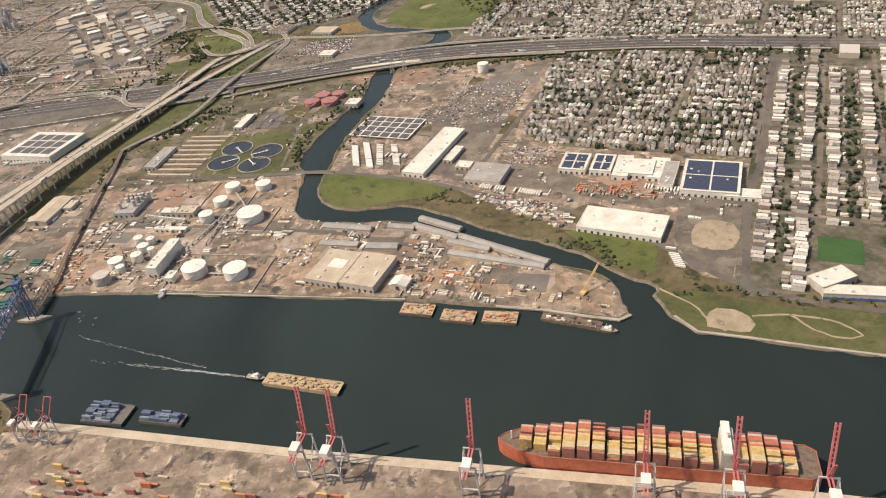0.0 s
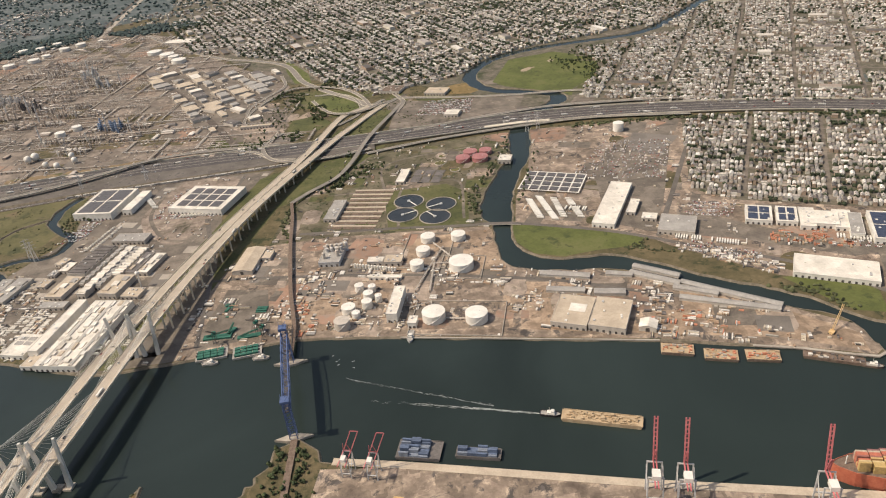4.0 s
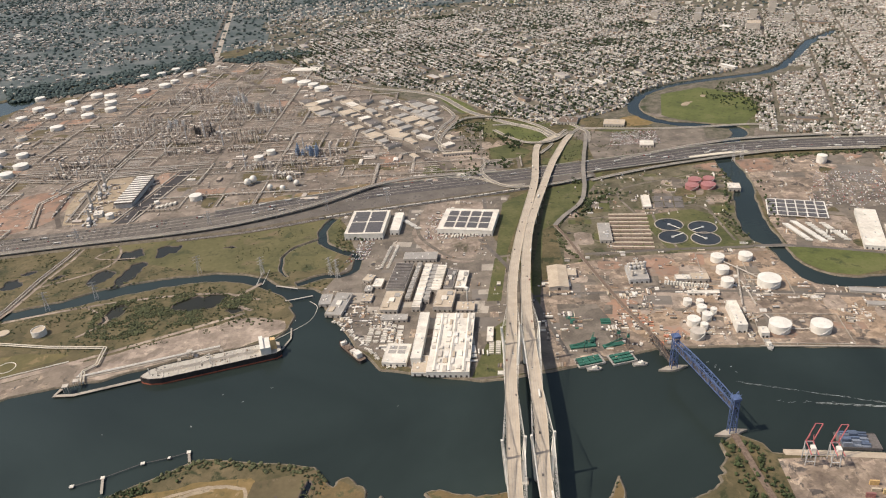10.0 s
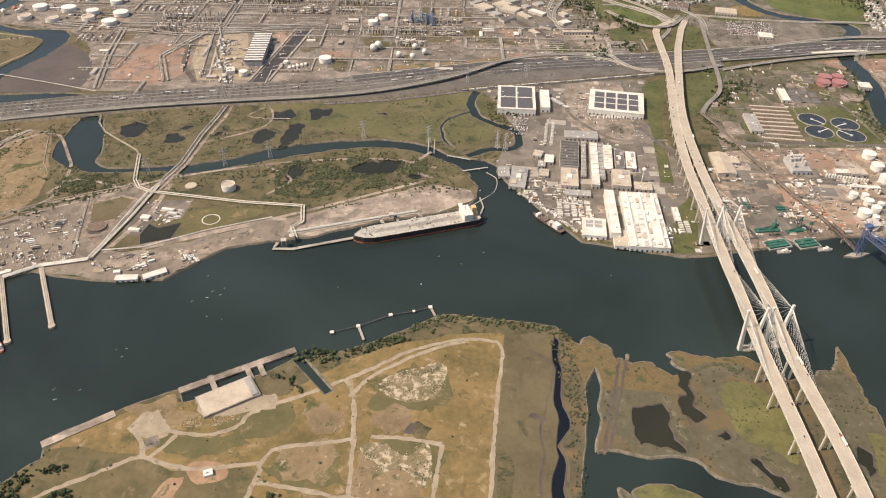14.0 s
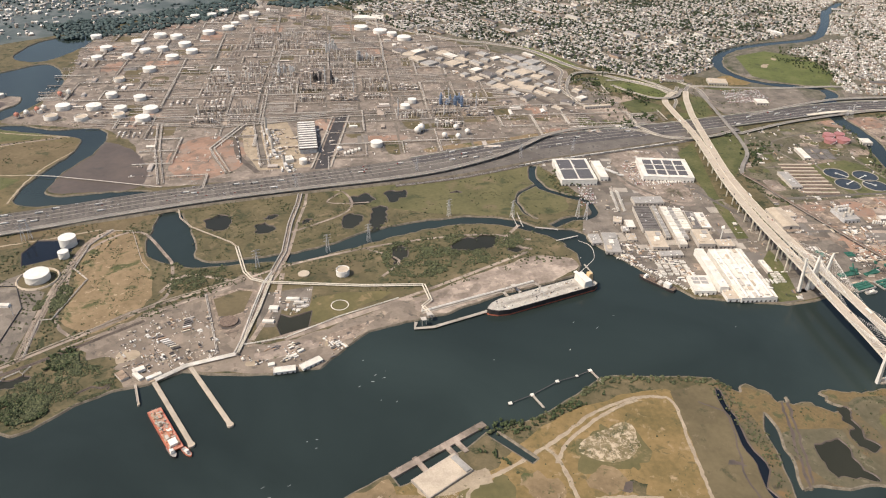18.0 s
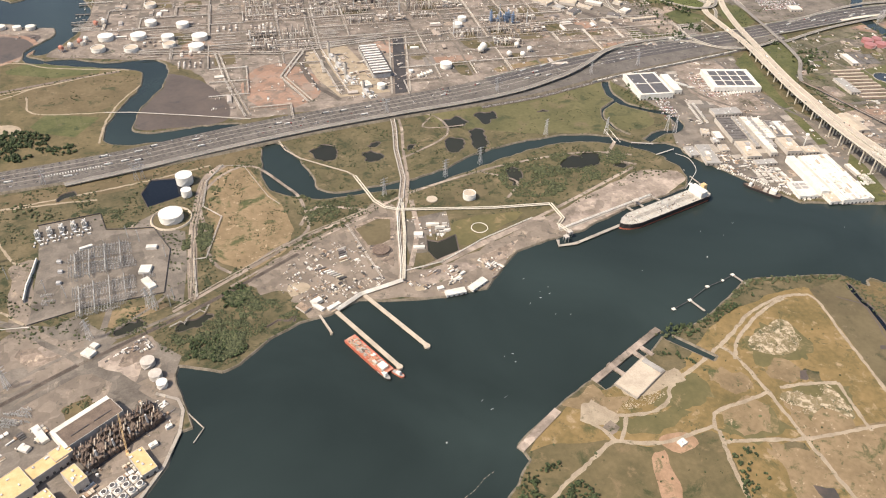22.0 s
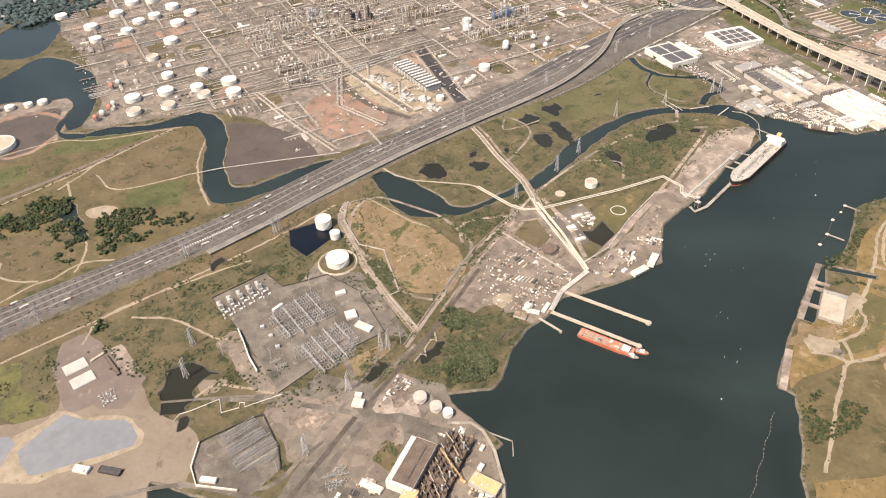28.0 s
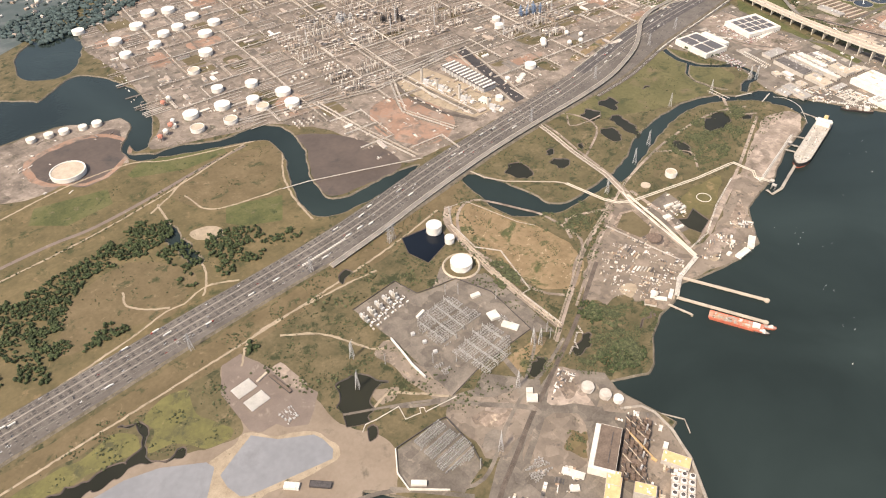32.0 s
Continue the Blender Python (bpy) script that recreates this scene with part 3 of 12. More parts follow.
ICO_V, ICO_F = ico()


def tube(self, line, rr, seg=6):
    """One continuous pipe along a line of (x, y, z)."""
    n0 = len(self.v)
    pts = [Vector(p) for p in line]
    for i, p in enumerate(pts):
        d = (pts[min(i + 1, len(pts) - 1)] - pts[max(i - 1, 0)]).normalized()
        u = d.cross(Vector((0, 0, 1)))
        u = u.normalized() if u.length > 1e-4 else Vector((1, 0, 0))
        v = u.cross(d)
        for k in range(seg):
            a = 2 * math.pi * k / seg
            w = p + (u * math.cos(a) + v * math.sin(a)) * rr
            self.v.append((w.x, w.y, w.z))
    for i in range(len(pts) - 1):
        for k in range(seg):
            j = (k + 1) % seg
            self.f.append((n0 + i * seg + k, n0 + i * seg + j, n0 + (i + 1) * seg + j, n0 + (i + 1) * seg + k))
            self.m.append(0)


def structure(name, soup, mats, label, category="", kind="structure"):
    return tagged(new(name, soup.mesh(name, mats)), label, category or name.replace("_", " "), kind=kind)


def place(x, y, z, rot=0.0):
    return pose(x * K, y * K, z * K, 0, 0, rot)


def thing(name, x, y, z, label, category, group="", rot=0.0):
    e = new(name)
    e.matrix_basis = place(x, y, z, rot)
    return tagged(e, label, category, group)


def part(name, soup, mats, parent, label=""):
    """A mesh under a thing, given in the thing's own coordinates."""
    ob = new(name, soup.mesh(name, mats if isinstance(mats, (list, tuple)) else [mats]))
    ob.parent = parent
    if label:
        tagged(ob, label)
    return ob


def inside(pts, x, y):
    ok = False
    j = len(pts) - 1
    for i in range(len(pts)):
        (xi, yi), (xj, yj) = pts[i], pts[j]
        if (yi > y) != (yj > y) and x < (xj - xi) * (y - yi) / (yj - yi) + xi:
            ok = not ok
        j = i
    return ok


def ribbon(line, width):
    """The outline of a band along a line."""
    left, right = [], []
    for i in range(len(line)):
        a, b = Vector(line[max(i - 1, 0)]), Vector(line[min(i + 1, len(line) - 1)])
        d = (b - a).normalized()
        left.append((line[i][0] - d.y * width / 2, line[i][1] + d.x * width / 2))
        right.append((line[i][0] + d.y * width / 2, line[i][1] - d.x * width / 2))
    return left + right[::-1]


def wobble(x, y, rx, ry, rot=0, n=14, seed=0, amount=0.25):
    """An uneven pond or patch outline."""
    r = random.Random(seed + int(x) * 7 + int(y))
    c, s = math.cos(radians(rot)), math.sin(radians(rot))
    out = []
    for k in range(n):
        a = 2 * math.pi * k / n
        q = 1 + r.uniform(-amount, amount)
        u, v = rx * q * math.cos(a), ry * q * math.sin(a)
        out.append((x + u * c - v * s, y + u * s + v * c))
    return out


def turned(u, v, rot, x, y):
    c, s = math.cos(radians(rot)), math.sin(radians(rot))
    return x + u * c - v * s, y + u * s + v * c


def smooth(line, step=30.0):
    """A Catmull-Rom curve through a line."""
    pts = [Vector(p) for p in line]
    pts = [pts[0] * 2 - pts[1]] + pts + [pts[-1] * 2 - pts[-2]]
    out = []
    for i in range(1, len(pts) - 2):
        p0, p1, p2, p3 = pts[i - 1:i + 3]
        n = max(1, int((p2 - p1).length / step))
        for k in range(n):
            t = k / n
            out.append(tuple(0.5 * ((2 * p1) + (p2 - p0) * t + (2 * p0 - 5 * p1 + 4 * p2 - p3) * t * t + (3 * p1 - p0 - 3 * p2 + p3) * t ** 3)))
    out.append(tuple(pts[-2]))
    return out


def rounded(pts, step=11.0):
    """A closed outline with its corners eased."""
    n, out = len(pts), []
    for i in range(n):
        p0, p1, p2, p3 = (Vector(pts[(i + k) % n]) for k in (-1, 0, 1, 2))
        m = max(1, min(30, int((p2 - p1).length / step)))
        lim = (p2 - p1).length
        t1, t2 = (p2 - p0) * 0.5, (p3 - p1) * 0.5
        t1 = t1 * min(1.0, lim / max(t1.length, 1e-6))
        t2 = t2 * min(1.0, lim / max(t2.length, 1e-6))
        for k in range(m):
            t = k / m
            out.append(tuple(p1 * (2 * t ** 3 - 3 * t * t + 1) + t1 * (t ** 3 - 2 * t * t + t) + p2 * (3 * t * t - 2 * t ** 3) + t2 * (t ** 3 - t * t)))
    return out


def ragged(pts, amount, step=14.0, grain=0.035):
    """The same outline with small natural bays and points."""
    out = []
    for i in range(len(pts)):
        a, b = Vector(pts[i]), Vector(pts[(i + 1) % len(pts)])
        n = max(1, min(40, int((b - a).length / step)))
        for k in range(n):
            p = a.lerp(b, k / n)
            q = noise.noise_vector((p.x * grain, p.y * grain, 1.7))
            out.append((p.x + q.x * amount, p.y + q.y * amount))
    return out


# ---------------------------------------------------------------- plan: shores and covers of the ground, metres
LAND = 2.5
SHORE_NJ = [(3200, -420), (1100, 330), (477, 590), (404, 623), (349, 649), (294, 673), (275, 711), (267, 763), (228, 766), (225, 724), (209, 716), (171, 732), (119, 758), (-61, 823), (-280, 883), (-441, 927), (-525, 946),
            (-620, 964), (-663, 959), (-795, 948), (-898, 945), (-936, 949), (-1023, 988), (-1100, 1022), (-1140, 1102), (-1157, 1163), (-1186, 1233), (-1210, 1315)]
SHORE_TERMINAL = [(-1269, 1285), (-1257, 1247), (-1268, 1203), (-1300, 1167), (-1365, 1159), (-1487, 1148), (-1608, 1118), (-1717, 1115), (-1760, 1108), (-1799, 1082), (-1863, 1032), (-1949, 1039), (-2025, 1062), (-2092, 1093),
                  (-2150, 1076), (-2208, 1074), (-2263, 1058), (-2322, 1018), (-2351, 1013), (-2415, 1052), (-2422, 1035), (-2413, 917), (-2432, 917), (-2456, 866), (-2512, 802), (-2743, 722), (-3600, 400), (-6500, -600)]
SHORE_ISLAND = [(-5200, -1600), (-3000, -300), (-2400, 350), (-2233, 500), (-2139, 554), (-2109, 581), (-2059, 605), (-1977, 668), (-1979, 702), (-1894, 737), (-1801, 769), (-1642, 822), (-1627, 799), (-1592, 800), (-1520, 817), (-1405, 862), (-1374, 861), (-1219, 808),
                (-1196, 764), (-1171, 772), (-1150, 749), (-1146, 718), (-1108, 712), (-1091, 697), (-1072, 676), (-1046, 674), (-1062, 690), (-1064, 722), (-1041, 722), (-1016, 706), (-955, 700), (-930, 672), (-900, 640), (-870, 642), (-824, 652), (-792, 683),
                (-797, 636), (-811, 583), (-817, 533), (-824, 460), (-800, 430), (-760, 480), (-751, 568), (-746, 616), (-711, 627), (-687, 629), (-661, 648), (-628, 690)]
SHORE_QUAY = [(-621, 718), (-589, 733), (-564, 704), (-561, 684), (-451, 652), (-182, 566), (300, 428), (900, 240), (1100, 180), (3200, -560)]
KILL = SHORE_NJ + SHORE_TERMINAL + SHORE_ISLAND + SHORE_QUAY
RIVER = [(276, 762), (254, 795), (199, 870), (141, 922), (77, 972), (11, 1037), (-47, 1080), (-135, 1093), (-181, 1119), (-204, 1162), (-204, 1219), (-192, 1263), (-173, 1363), (-122, 1498), (-84, 1588), (-56, 1755), (-97, 1771),
         (-132, 1606), (-187, 1488), (-229, 1396), (-250, 1307), (-238, 1253), (-243, 1162), (-235, 1098), (-190, 1065), (-95, 1042), (-33, 1017), (28, 967), (98, 906), (155, 854), (201, 823), (225, 788), (226, 740)]
RIVER_UP = ribbon(smooth([(-84, 1720), (-50, 1790), (5, 1871), (78, 1940), (80, 1990), (6, 2045), (-90, 2113), (-128, 2217), (-112, 2320), (-15, 2440), (112, 2500), (271, 2518), (501, 2531), (638, 2617), (796, 2771), (920, 2899), (1150, 3050)], 30.0), 44)
CREEK = [(-1198, 1314), (-1231, 1352), (-1290, 1378), (-1329, 1427), (-1413, 1468), (-1531, 1485), (-1664, 1475), (-1757, 1444), (-1844, 1426), (-1880, 1411), (-1870, 1385), (-1774, 1399), (-1672, 1420), (-1540, 1442), (-1435, 1437),
         (-1351, 1400), (-1309, 1362), (-1265, 1297), (-1239, 1243)]
POND_A = [(-2134, 1677), (-2102, 1702), (-2072, 1654), (-2057, 1469), (-2106, 1455), (-2146, 1484), (-2160, 1543)]
POND_B = [(-2128, 1667), (-2089, 1662), (-2091, 1609), (-2072, 1532), (-2053, 1457), (-1988, 1436), (-1911, 1433), (-1846, 1425), (-1868, 1398), (-1946, 1412), (-2016, 1420), (-2078, 1434), (-2119, 1485), (-2145, 1552)]
BASIN = [(-2387, 1638), (-2298, 1616), (-2317, 1553), (-2406, 1533), (-2413, 1589)]
POND_C = [(-1909, 1209), (-1892, 1194), (-1850, 1203), (-1865, 1154), (-1918, 1143), (-1922, 1175)]
LAGOON = [(-2607, 2391), (-2530, 2382), (-2428, 2317), (-2315, 2300), (-2275, 2244), (-2290, 2132), (-2368, 1995), (-2398, 1885), (-2353, 1855), (-2222, 1844), (-2150, 1818), (-2294, 1800), (-2418, 1812), (-2460, 1835), (-2467, 1889), (-2431, 1988), (-2366, 2108), (-2343, 2206), (-2381, 2246), (-2432, 2278), (-2537, 2334)]
MUDFLAT = [(-2285, 2180), (-2212, 2112), (-2161, 1974), (-2185, 1850), (-2312, 1860), (-2392, 1890), (-2365, 1992), (-2290, 2120)]
LEFT_CREEK = [(-2634, 2453), (-2525, 2574), (-2548, 2697), (-2753, 3009), (-2832, 2809), (-2586, 2692), (-2555, 2584), (-2637, 2478), (-2639, 2398), (-2590, 2365), (-2590, 2400)]
LAKE = [(-3100, 2950), (-2701, 2914), (-2528, 2990), (-2449, 2839), (-2469, 2642), (-2627, 2664), (-2700, 2730), (-3100, 2800)]
LAKE_FAR = [(-2645, 3093), (-2583, 3295), (-2380, 3402), (-2399, 3204), (-2529, 3025)]
PAD_A = [(-3300, 1560), (-3172, 1533), (-3136, 1529), (-3082, 1506), (-3022, 1457), (-3018, 1438), (-3052, 1404), (-3066, 1390), (-3120, 1330), (-3300, 1290)]
PAD_B = [(-2938, 1446), (-2911, 1405), (-2862, 1366), (-2857, 1348), (-2858, 1318), (-2871, 1304), (-2948, 1330), (-3012, 1352), (-3020, 1362), (-3024, 1390), (-3020, 1418), (-2975, 1434)]
PAD_DIRT = [(-3300, 1530), (-3118, 1550), (-3052, 1507), (-2944, 1462), (-2911, 1564), (-2887, 1619), (-2844, 1625), (-2809, 1424), (-2817, 1351), (-2780, 1259), (-2868, 1165), (-3100, 1180), (-3300, 1250)]
ALGAE = [(-3400, 1660), (-3172, 1670), (-3062, 1654), (-2894, 1637), (-2911, 1564), (-2944, 1462), (-3052, 1507), (-3118, 1550), (-3400, 1540)]
GREEN = [(-201, 1241), (-132, 1225), (27, 1126), (9, 1099), (-72, 1102), (-134, 1097), (-181, 1123), (-203, 1172)]
GREEN_B = [(187, 934), (238, 929), (311, 877), (284, 805), (242, 822), (221, 863)]
PARK = [(267, 763), (326, 749), (366, 721), (417, 692), (519, 663), (620, 620), (560, 555), (478, 591), (405, 625), (351, 652), (295, 677), (277, 715)]
CITY = [(203, 1345), (326, 1686), (698, 1574), (1100, 1420), (1100, 500), (620, 630), (537, 693), (456, 712), (375, 725), (373, 757), (469, 958), (533, 1075), (248, 1213), (187, 1284)]
ISLAND_FIELD = [(-1972, 681), (-1895, 726), (-1821, 740), (-1687, 736), (-1633, 746), (-1527, 794), (-1383, 814), (-1309, 796), (-1336, 698), (-1406, 487), (-1700, 200), (-2400, 200), (-2130, 545), (-2050, 600)]
ISLAND_MEADOW = [(-1309, 796), (-1336, 698), (-1406, 487), (-1450, 200), (-1300, 200), (-1235, 500), (-1225, 700), (-1222, 800)]
ISLAND_DITCH = [(-1232, 784), (-1225, 777), (-1232, 739), (-1245, 693), (-1254, 660), (-1257, 628), (-1262, 598), (-1273, 585), (-1283, 572), (-1284, 553), (-1293, 518), (-1303, 483), (-1340, 380), (-1360, 380), (-1320, 486), (-1310, 521), (-1294, 554), (-1284, 577), (-1281, 591), (-1271, 631), (-1263, 673), (-1248, 717), (-1240, 760)]
ISLE_MARSH = [(-1222, 802), (-1194, 776), (-1126, 698), (-940, 708), (-780, 690), (-812, 400), (-1300, 200)]
TERMINAL = [(-1275, 1200), (-1300, 1240), (-1640, 1190), (-1960, 1125), (-1925, 1330), (-1950, 1380), (-2000, 1340), (-2145, 1290), (-2262, 1222), (-2250, 1165), (-2198, 1128), (-2190, 1078), (-2150, 1076), (-2092, 1093), (-1949, 1039), (-1863, 1032), (-1760, 1108), (-1608, 1118), (-1365, 1159)]
DIRT_OVAL = [(-2247, 1622), (-2180, 1606), (-2160, 1475), (-2146, 1437), (-2156, 1314), (-2245, 1250), (-2302, 1300), (-2296, 1418), (-2290, 1508)]
SUBSTATION_A = [(-2614, 1546), (-2496, 1543), (-2491, 1481), (-2452, 1466), (-2402, 1452), (-2381, 1370), (-2409, 1242), (-2542, 1253), (-2637, 1243), (-2616, 1417)]
SUBSTATION_B = [(-2784, 1236), (-2694, 1224), (-2681, 1218), (-2694, 1145), (-2711, 1108), (-2767, 1096), (-2779, 1116), (-2822, 1166), (-2814, 1202)]
PLANT_GROUND = [(-2566, 1132), (-2459, 1150), (-2406, 1072), (-2415, 1052), (-2420, 955), (-2432, 917), (-2512, 802), (-2743, 722), (-2900, 850), (-2763, 1053), (-2688, 1093)]
RED_DIRT = [(-2054, 2116), (-1956, 2129), (-1902, 1993), (-1948, 1880), (-2071, 1866), (-2114, 2000)]
WOODS_C = [(-2310, 1195), (-2262, 1200), (-2250, 1160), (-2196, 1124), (-2205, 1068), (-2343, 1022), (-2395, 1060), (-2419, 1127)]
REFINERY = [(-2140, 1840), (-600, 1850), (-700, 2150), (-720, 2450), (-1010, 2900), (-1180, 3300), (-1500, 3650), (-1750, 3800), (-2150, 3550), (-2400, 3200), (-2420, 2850), (-2480, 2560), (-2290, 2290), (-2200, 2130)]
TANK_YARD = [(-2900, 2750), (-2580, 2680), (-2560, 2570), (-2640, 2480), (-2660, 2400), (-2800, 2380), (-3000, 2500), (-3300, 2700)]
SHORE_YARD = [(-800, 952), (-441, 930), (-61, 826), (119, 760), (209, 720), (225, 730), (225, 788), (155, 854), (28, 967), (-95, 1042), (-190, 1065), (-235, 1098), (-243, 1253), (-560, 1300), (-700, 1300), (-770, 1190)]
SEWAGE = [(-680, 1300), (-560, 1300), (-243, 1255), (-250, 1307), (-187, 1488), (-132, 1606), (-100, 1745), (-560, 1730), (-640, 1520)]
LOTS = [(-190, 1250), (27, 1130), (60, 1080), (187, 940), (300, 885), (340, 780), (375, 757), (469, 958), (533, 1075), (248, 1213), (187, 1284), (203, 1345), (326, 1686), (-40, 1740), (-110, 1500), (-165, 1363)]
FACTORY = [(-1210, 1310), (-1140, 1100), (-1023, 990), (-936, 951), (-800, 952), (-770, 1190), (-800, 1500), (-700, 1700), (-1000, 1720), (-1150, 1690), (-1120, 1480), (-1160, 1400)]
MARSH = [(-1270, 1280), (-1215, 1320), (-1160, 1400), (-1120, 1480), (-1150, 1690), (-1200, 1760), (-2100, 1735), (-2140, 1600), (-2120, 1400), (-1960, 1380), (-1940, 1340), (-1640, 1195), (-1300, 1240)]
MARSH_N = [(-1180, 1450), (-1150, 1690), (-1200, 1755), (-1680, 1740), (-1700, 1640), (-1500, 1510), (-1330, 1450)]
QUAYSIDE = [(-561, 670), (-451, 650), (-182, 564), (300, 426), (900, 238), (1100, 178), (1100, -300), (-500, -300), (-600, 500)]
TOWN = [(-480, 1880), (-460, 2150), (-640, 2350), (-1050, 3000), (-1200, 3450), (-1500, 3800), (-1500, 4700), (3500, 4700), (3500, 600), (1100, 1420), (698, 1640), (326, 1790)]
BALLPARK = [(-70, 2179), (24, 2400), (184, 2430), (296, 2300), (236, 2110), (140, 2020), (120, 1960), (60, 2030), (-40, 2120)]
JUNCTION = [(-640, 1850), (-380, 1850), (-200, 1900), (-150, 2100), (-300, 2250), (-520, 2450), (-700, 2420), (-760, 2100)]
FAR_WOODS = [(-14000, 2600), (-3200, 2900), (-2700, 3300), (-2350, 3450), (-2150, 3620), (-1760, 3850), (-1450, 4050), (-1450, 4400), (-2400, 4500), (-14000, 4400)]
TURNPIKE = [(-4600, 1790), (-3467, 1775), (-3246, 1768), (-2915, 1757), (-2488, 1745), (-2114, 1770), (-1588, 1775), (-1341, 1795), (-1139, 1815), (-969, 1821), (-794, 1818), (-618, 1812), (-232, 1815), (-100, 1818), (148, 1793), (550, 1679), (854, 1541), (1500, 1240)]
FIELD_TRACKS = [
    [(-1566, 744), (-1521, 762), (-1455, 790), (-1380, 801), (-1336, 792), (-1318, 772), (-1344, 686), (-1374, 587), (-1400, 499), (-1440, 400)],
    [(-1561, 710), (-1532, 740), (-1476, 769), (-1419, 788), (-1372, 797)],
    [(-1566, 745), (-1556, 721), (-1558, 678), (-1562, 632), (-1569, 582), (-1577, 529), (-1591, 420)],
    [(-1691, 606), (-1672, 631), (-1638, 633), (-1576, 632), (-1562, 631)],
    [(-2080, 560), (-2011, 587), (-1953, 613), (-1901, 631), (-1847, 649), (-1810, 629), (-1758, 615), (-1691, 613), (-1688, 601), (-1705, 560), (-1723, 509), (-1732, 462), (-1750, 400)],
    [(-1841, 645), (-1850, 675), (-1860, 694), (-1831, 694), (-1769, 673), (-1723, 679), (-1699, 706), (-1634, 722), (-1566, 745)],
    [(-1834, 646), (-1820, 660), (-1803, 680)],
    [(-1696, 584), (-1629, 560), (-1571, 538), (-1474, 518), (-1405, 500)],
    [(-1442, 603), (-1459, 554), (-1471, 511)], [(-1537, 633), (-1483, 619), (-1442, 603)],
]
LEFT_TRACKS = [
    [(-3087, 2186), (-2966, 2184), (-2836, 2187), (-2643, 2207), (-2471, 2237), (-2368, 2254)], [(-2801, 1815), (-2781, 1835), (-2749, 1894), (-2739, 1982), (-2720, 2084), (-2700, 2180)],
    [(-3173, 1800), (-2969, 1817), (-2876, 1832), (-2843, 1823), (-2781, 1835), (-2721, 1800)], [(-2912, 1953), (-2927, 1907), (-2899, 1862), (-2868, 1836)], [(-2990, 2411), (-2815, 2423), (-2656, 2397), (-2583, 2337), (-2440, 2270), (-2311, 2215)],
    [(-2634, 2162), (-2622, 2064), (-2510, 2017), (-2454, 2004)], [(-2297, 2268), (-2322, 2178), (-2405, 2064), (-2452, 1966), (-2480, 1846)], [(-2860, 1590), (-2790, 1640), (-2600, 1620), (-2500, 1600)],
    [(-3300, 1655), (-2882, 1640), (-2637, 1634), (-2418, 1636), (-2257, 1650)], [(-2756, 1330), (-2711, 1335), (-2680, 1300), (-2640, 1245)], [(-2760, 1600), (-2700, 1540), (-2660, 1440), (-2640, 1420)],
]
LEFT_FIELDS = [(-3500, 1830), (-2480, 1800), (-2440, 1980), (-2300, 2200), (-2470, 2290), (-2640, 2390), (-2680, 2420), (-3000, 2440), (-3600, 2400)]
SIDE_CREEK = [(-2887, 1137), (-2877, 1221), (-2837, 1160), (-2777, 1082), (-2738, 1036), (-2758, 1003), (-2778, 961), (-2816, 997), (-2822, 1053)]
BLACK_POND = [(-2752, 1422), (-2733, 1420), (-2705, 1384), (-2698, 1360), (-2722, 1366), (-2741, 1351), (-2756, 1324), (-2775, 1312), (-2807, 1338), (-2790, 1385)]
PALE_PATCH = [(-2729, 1365), (-2714, 1353), (-2690, 1329), (-2721, 1317), (-2739, 1324), (-2738, 1348)]
ALGAE_CHANNEL = [(-3091, 1634), (-3067, 1623), (-3056, 1584), (-3084, 1553), (-3073, 1520), (-3037, 1507), (-3043, 1494), (-3107, 1538), (-3170, 1543), (-3300, 1570), (-3300, 1600), (-3159, 1575), (-3108, 1561), (-3077, 1577), (-3068, 1607)]
WAREHOUSES = [(-1275, 2868), (-743, 2626), (-774, 2092), (-951, 2059)]

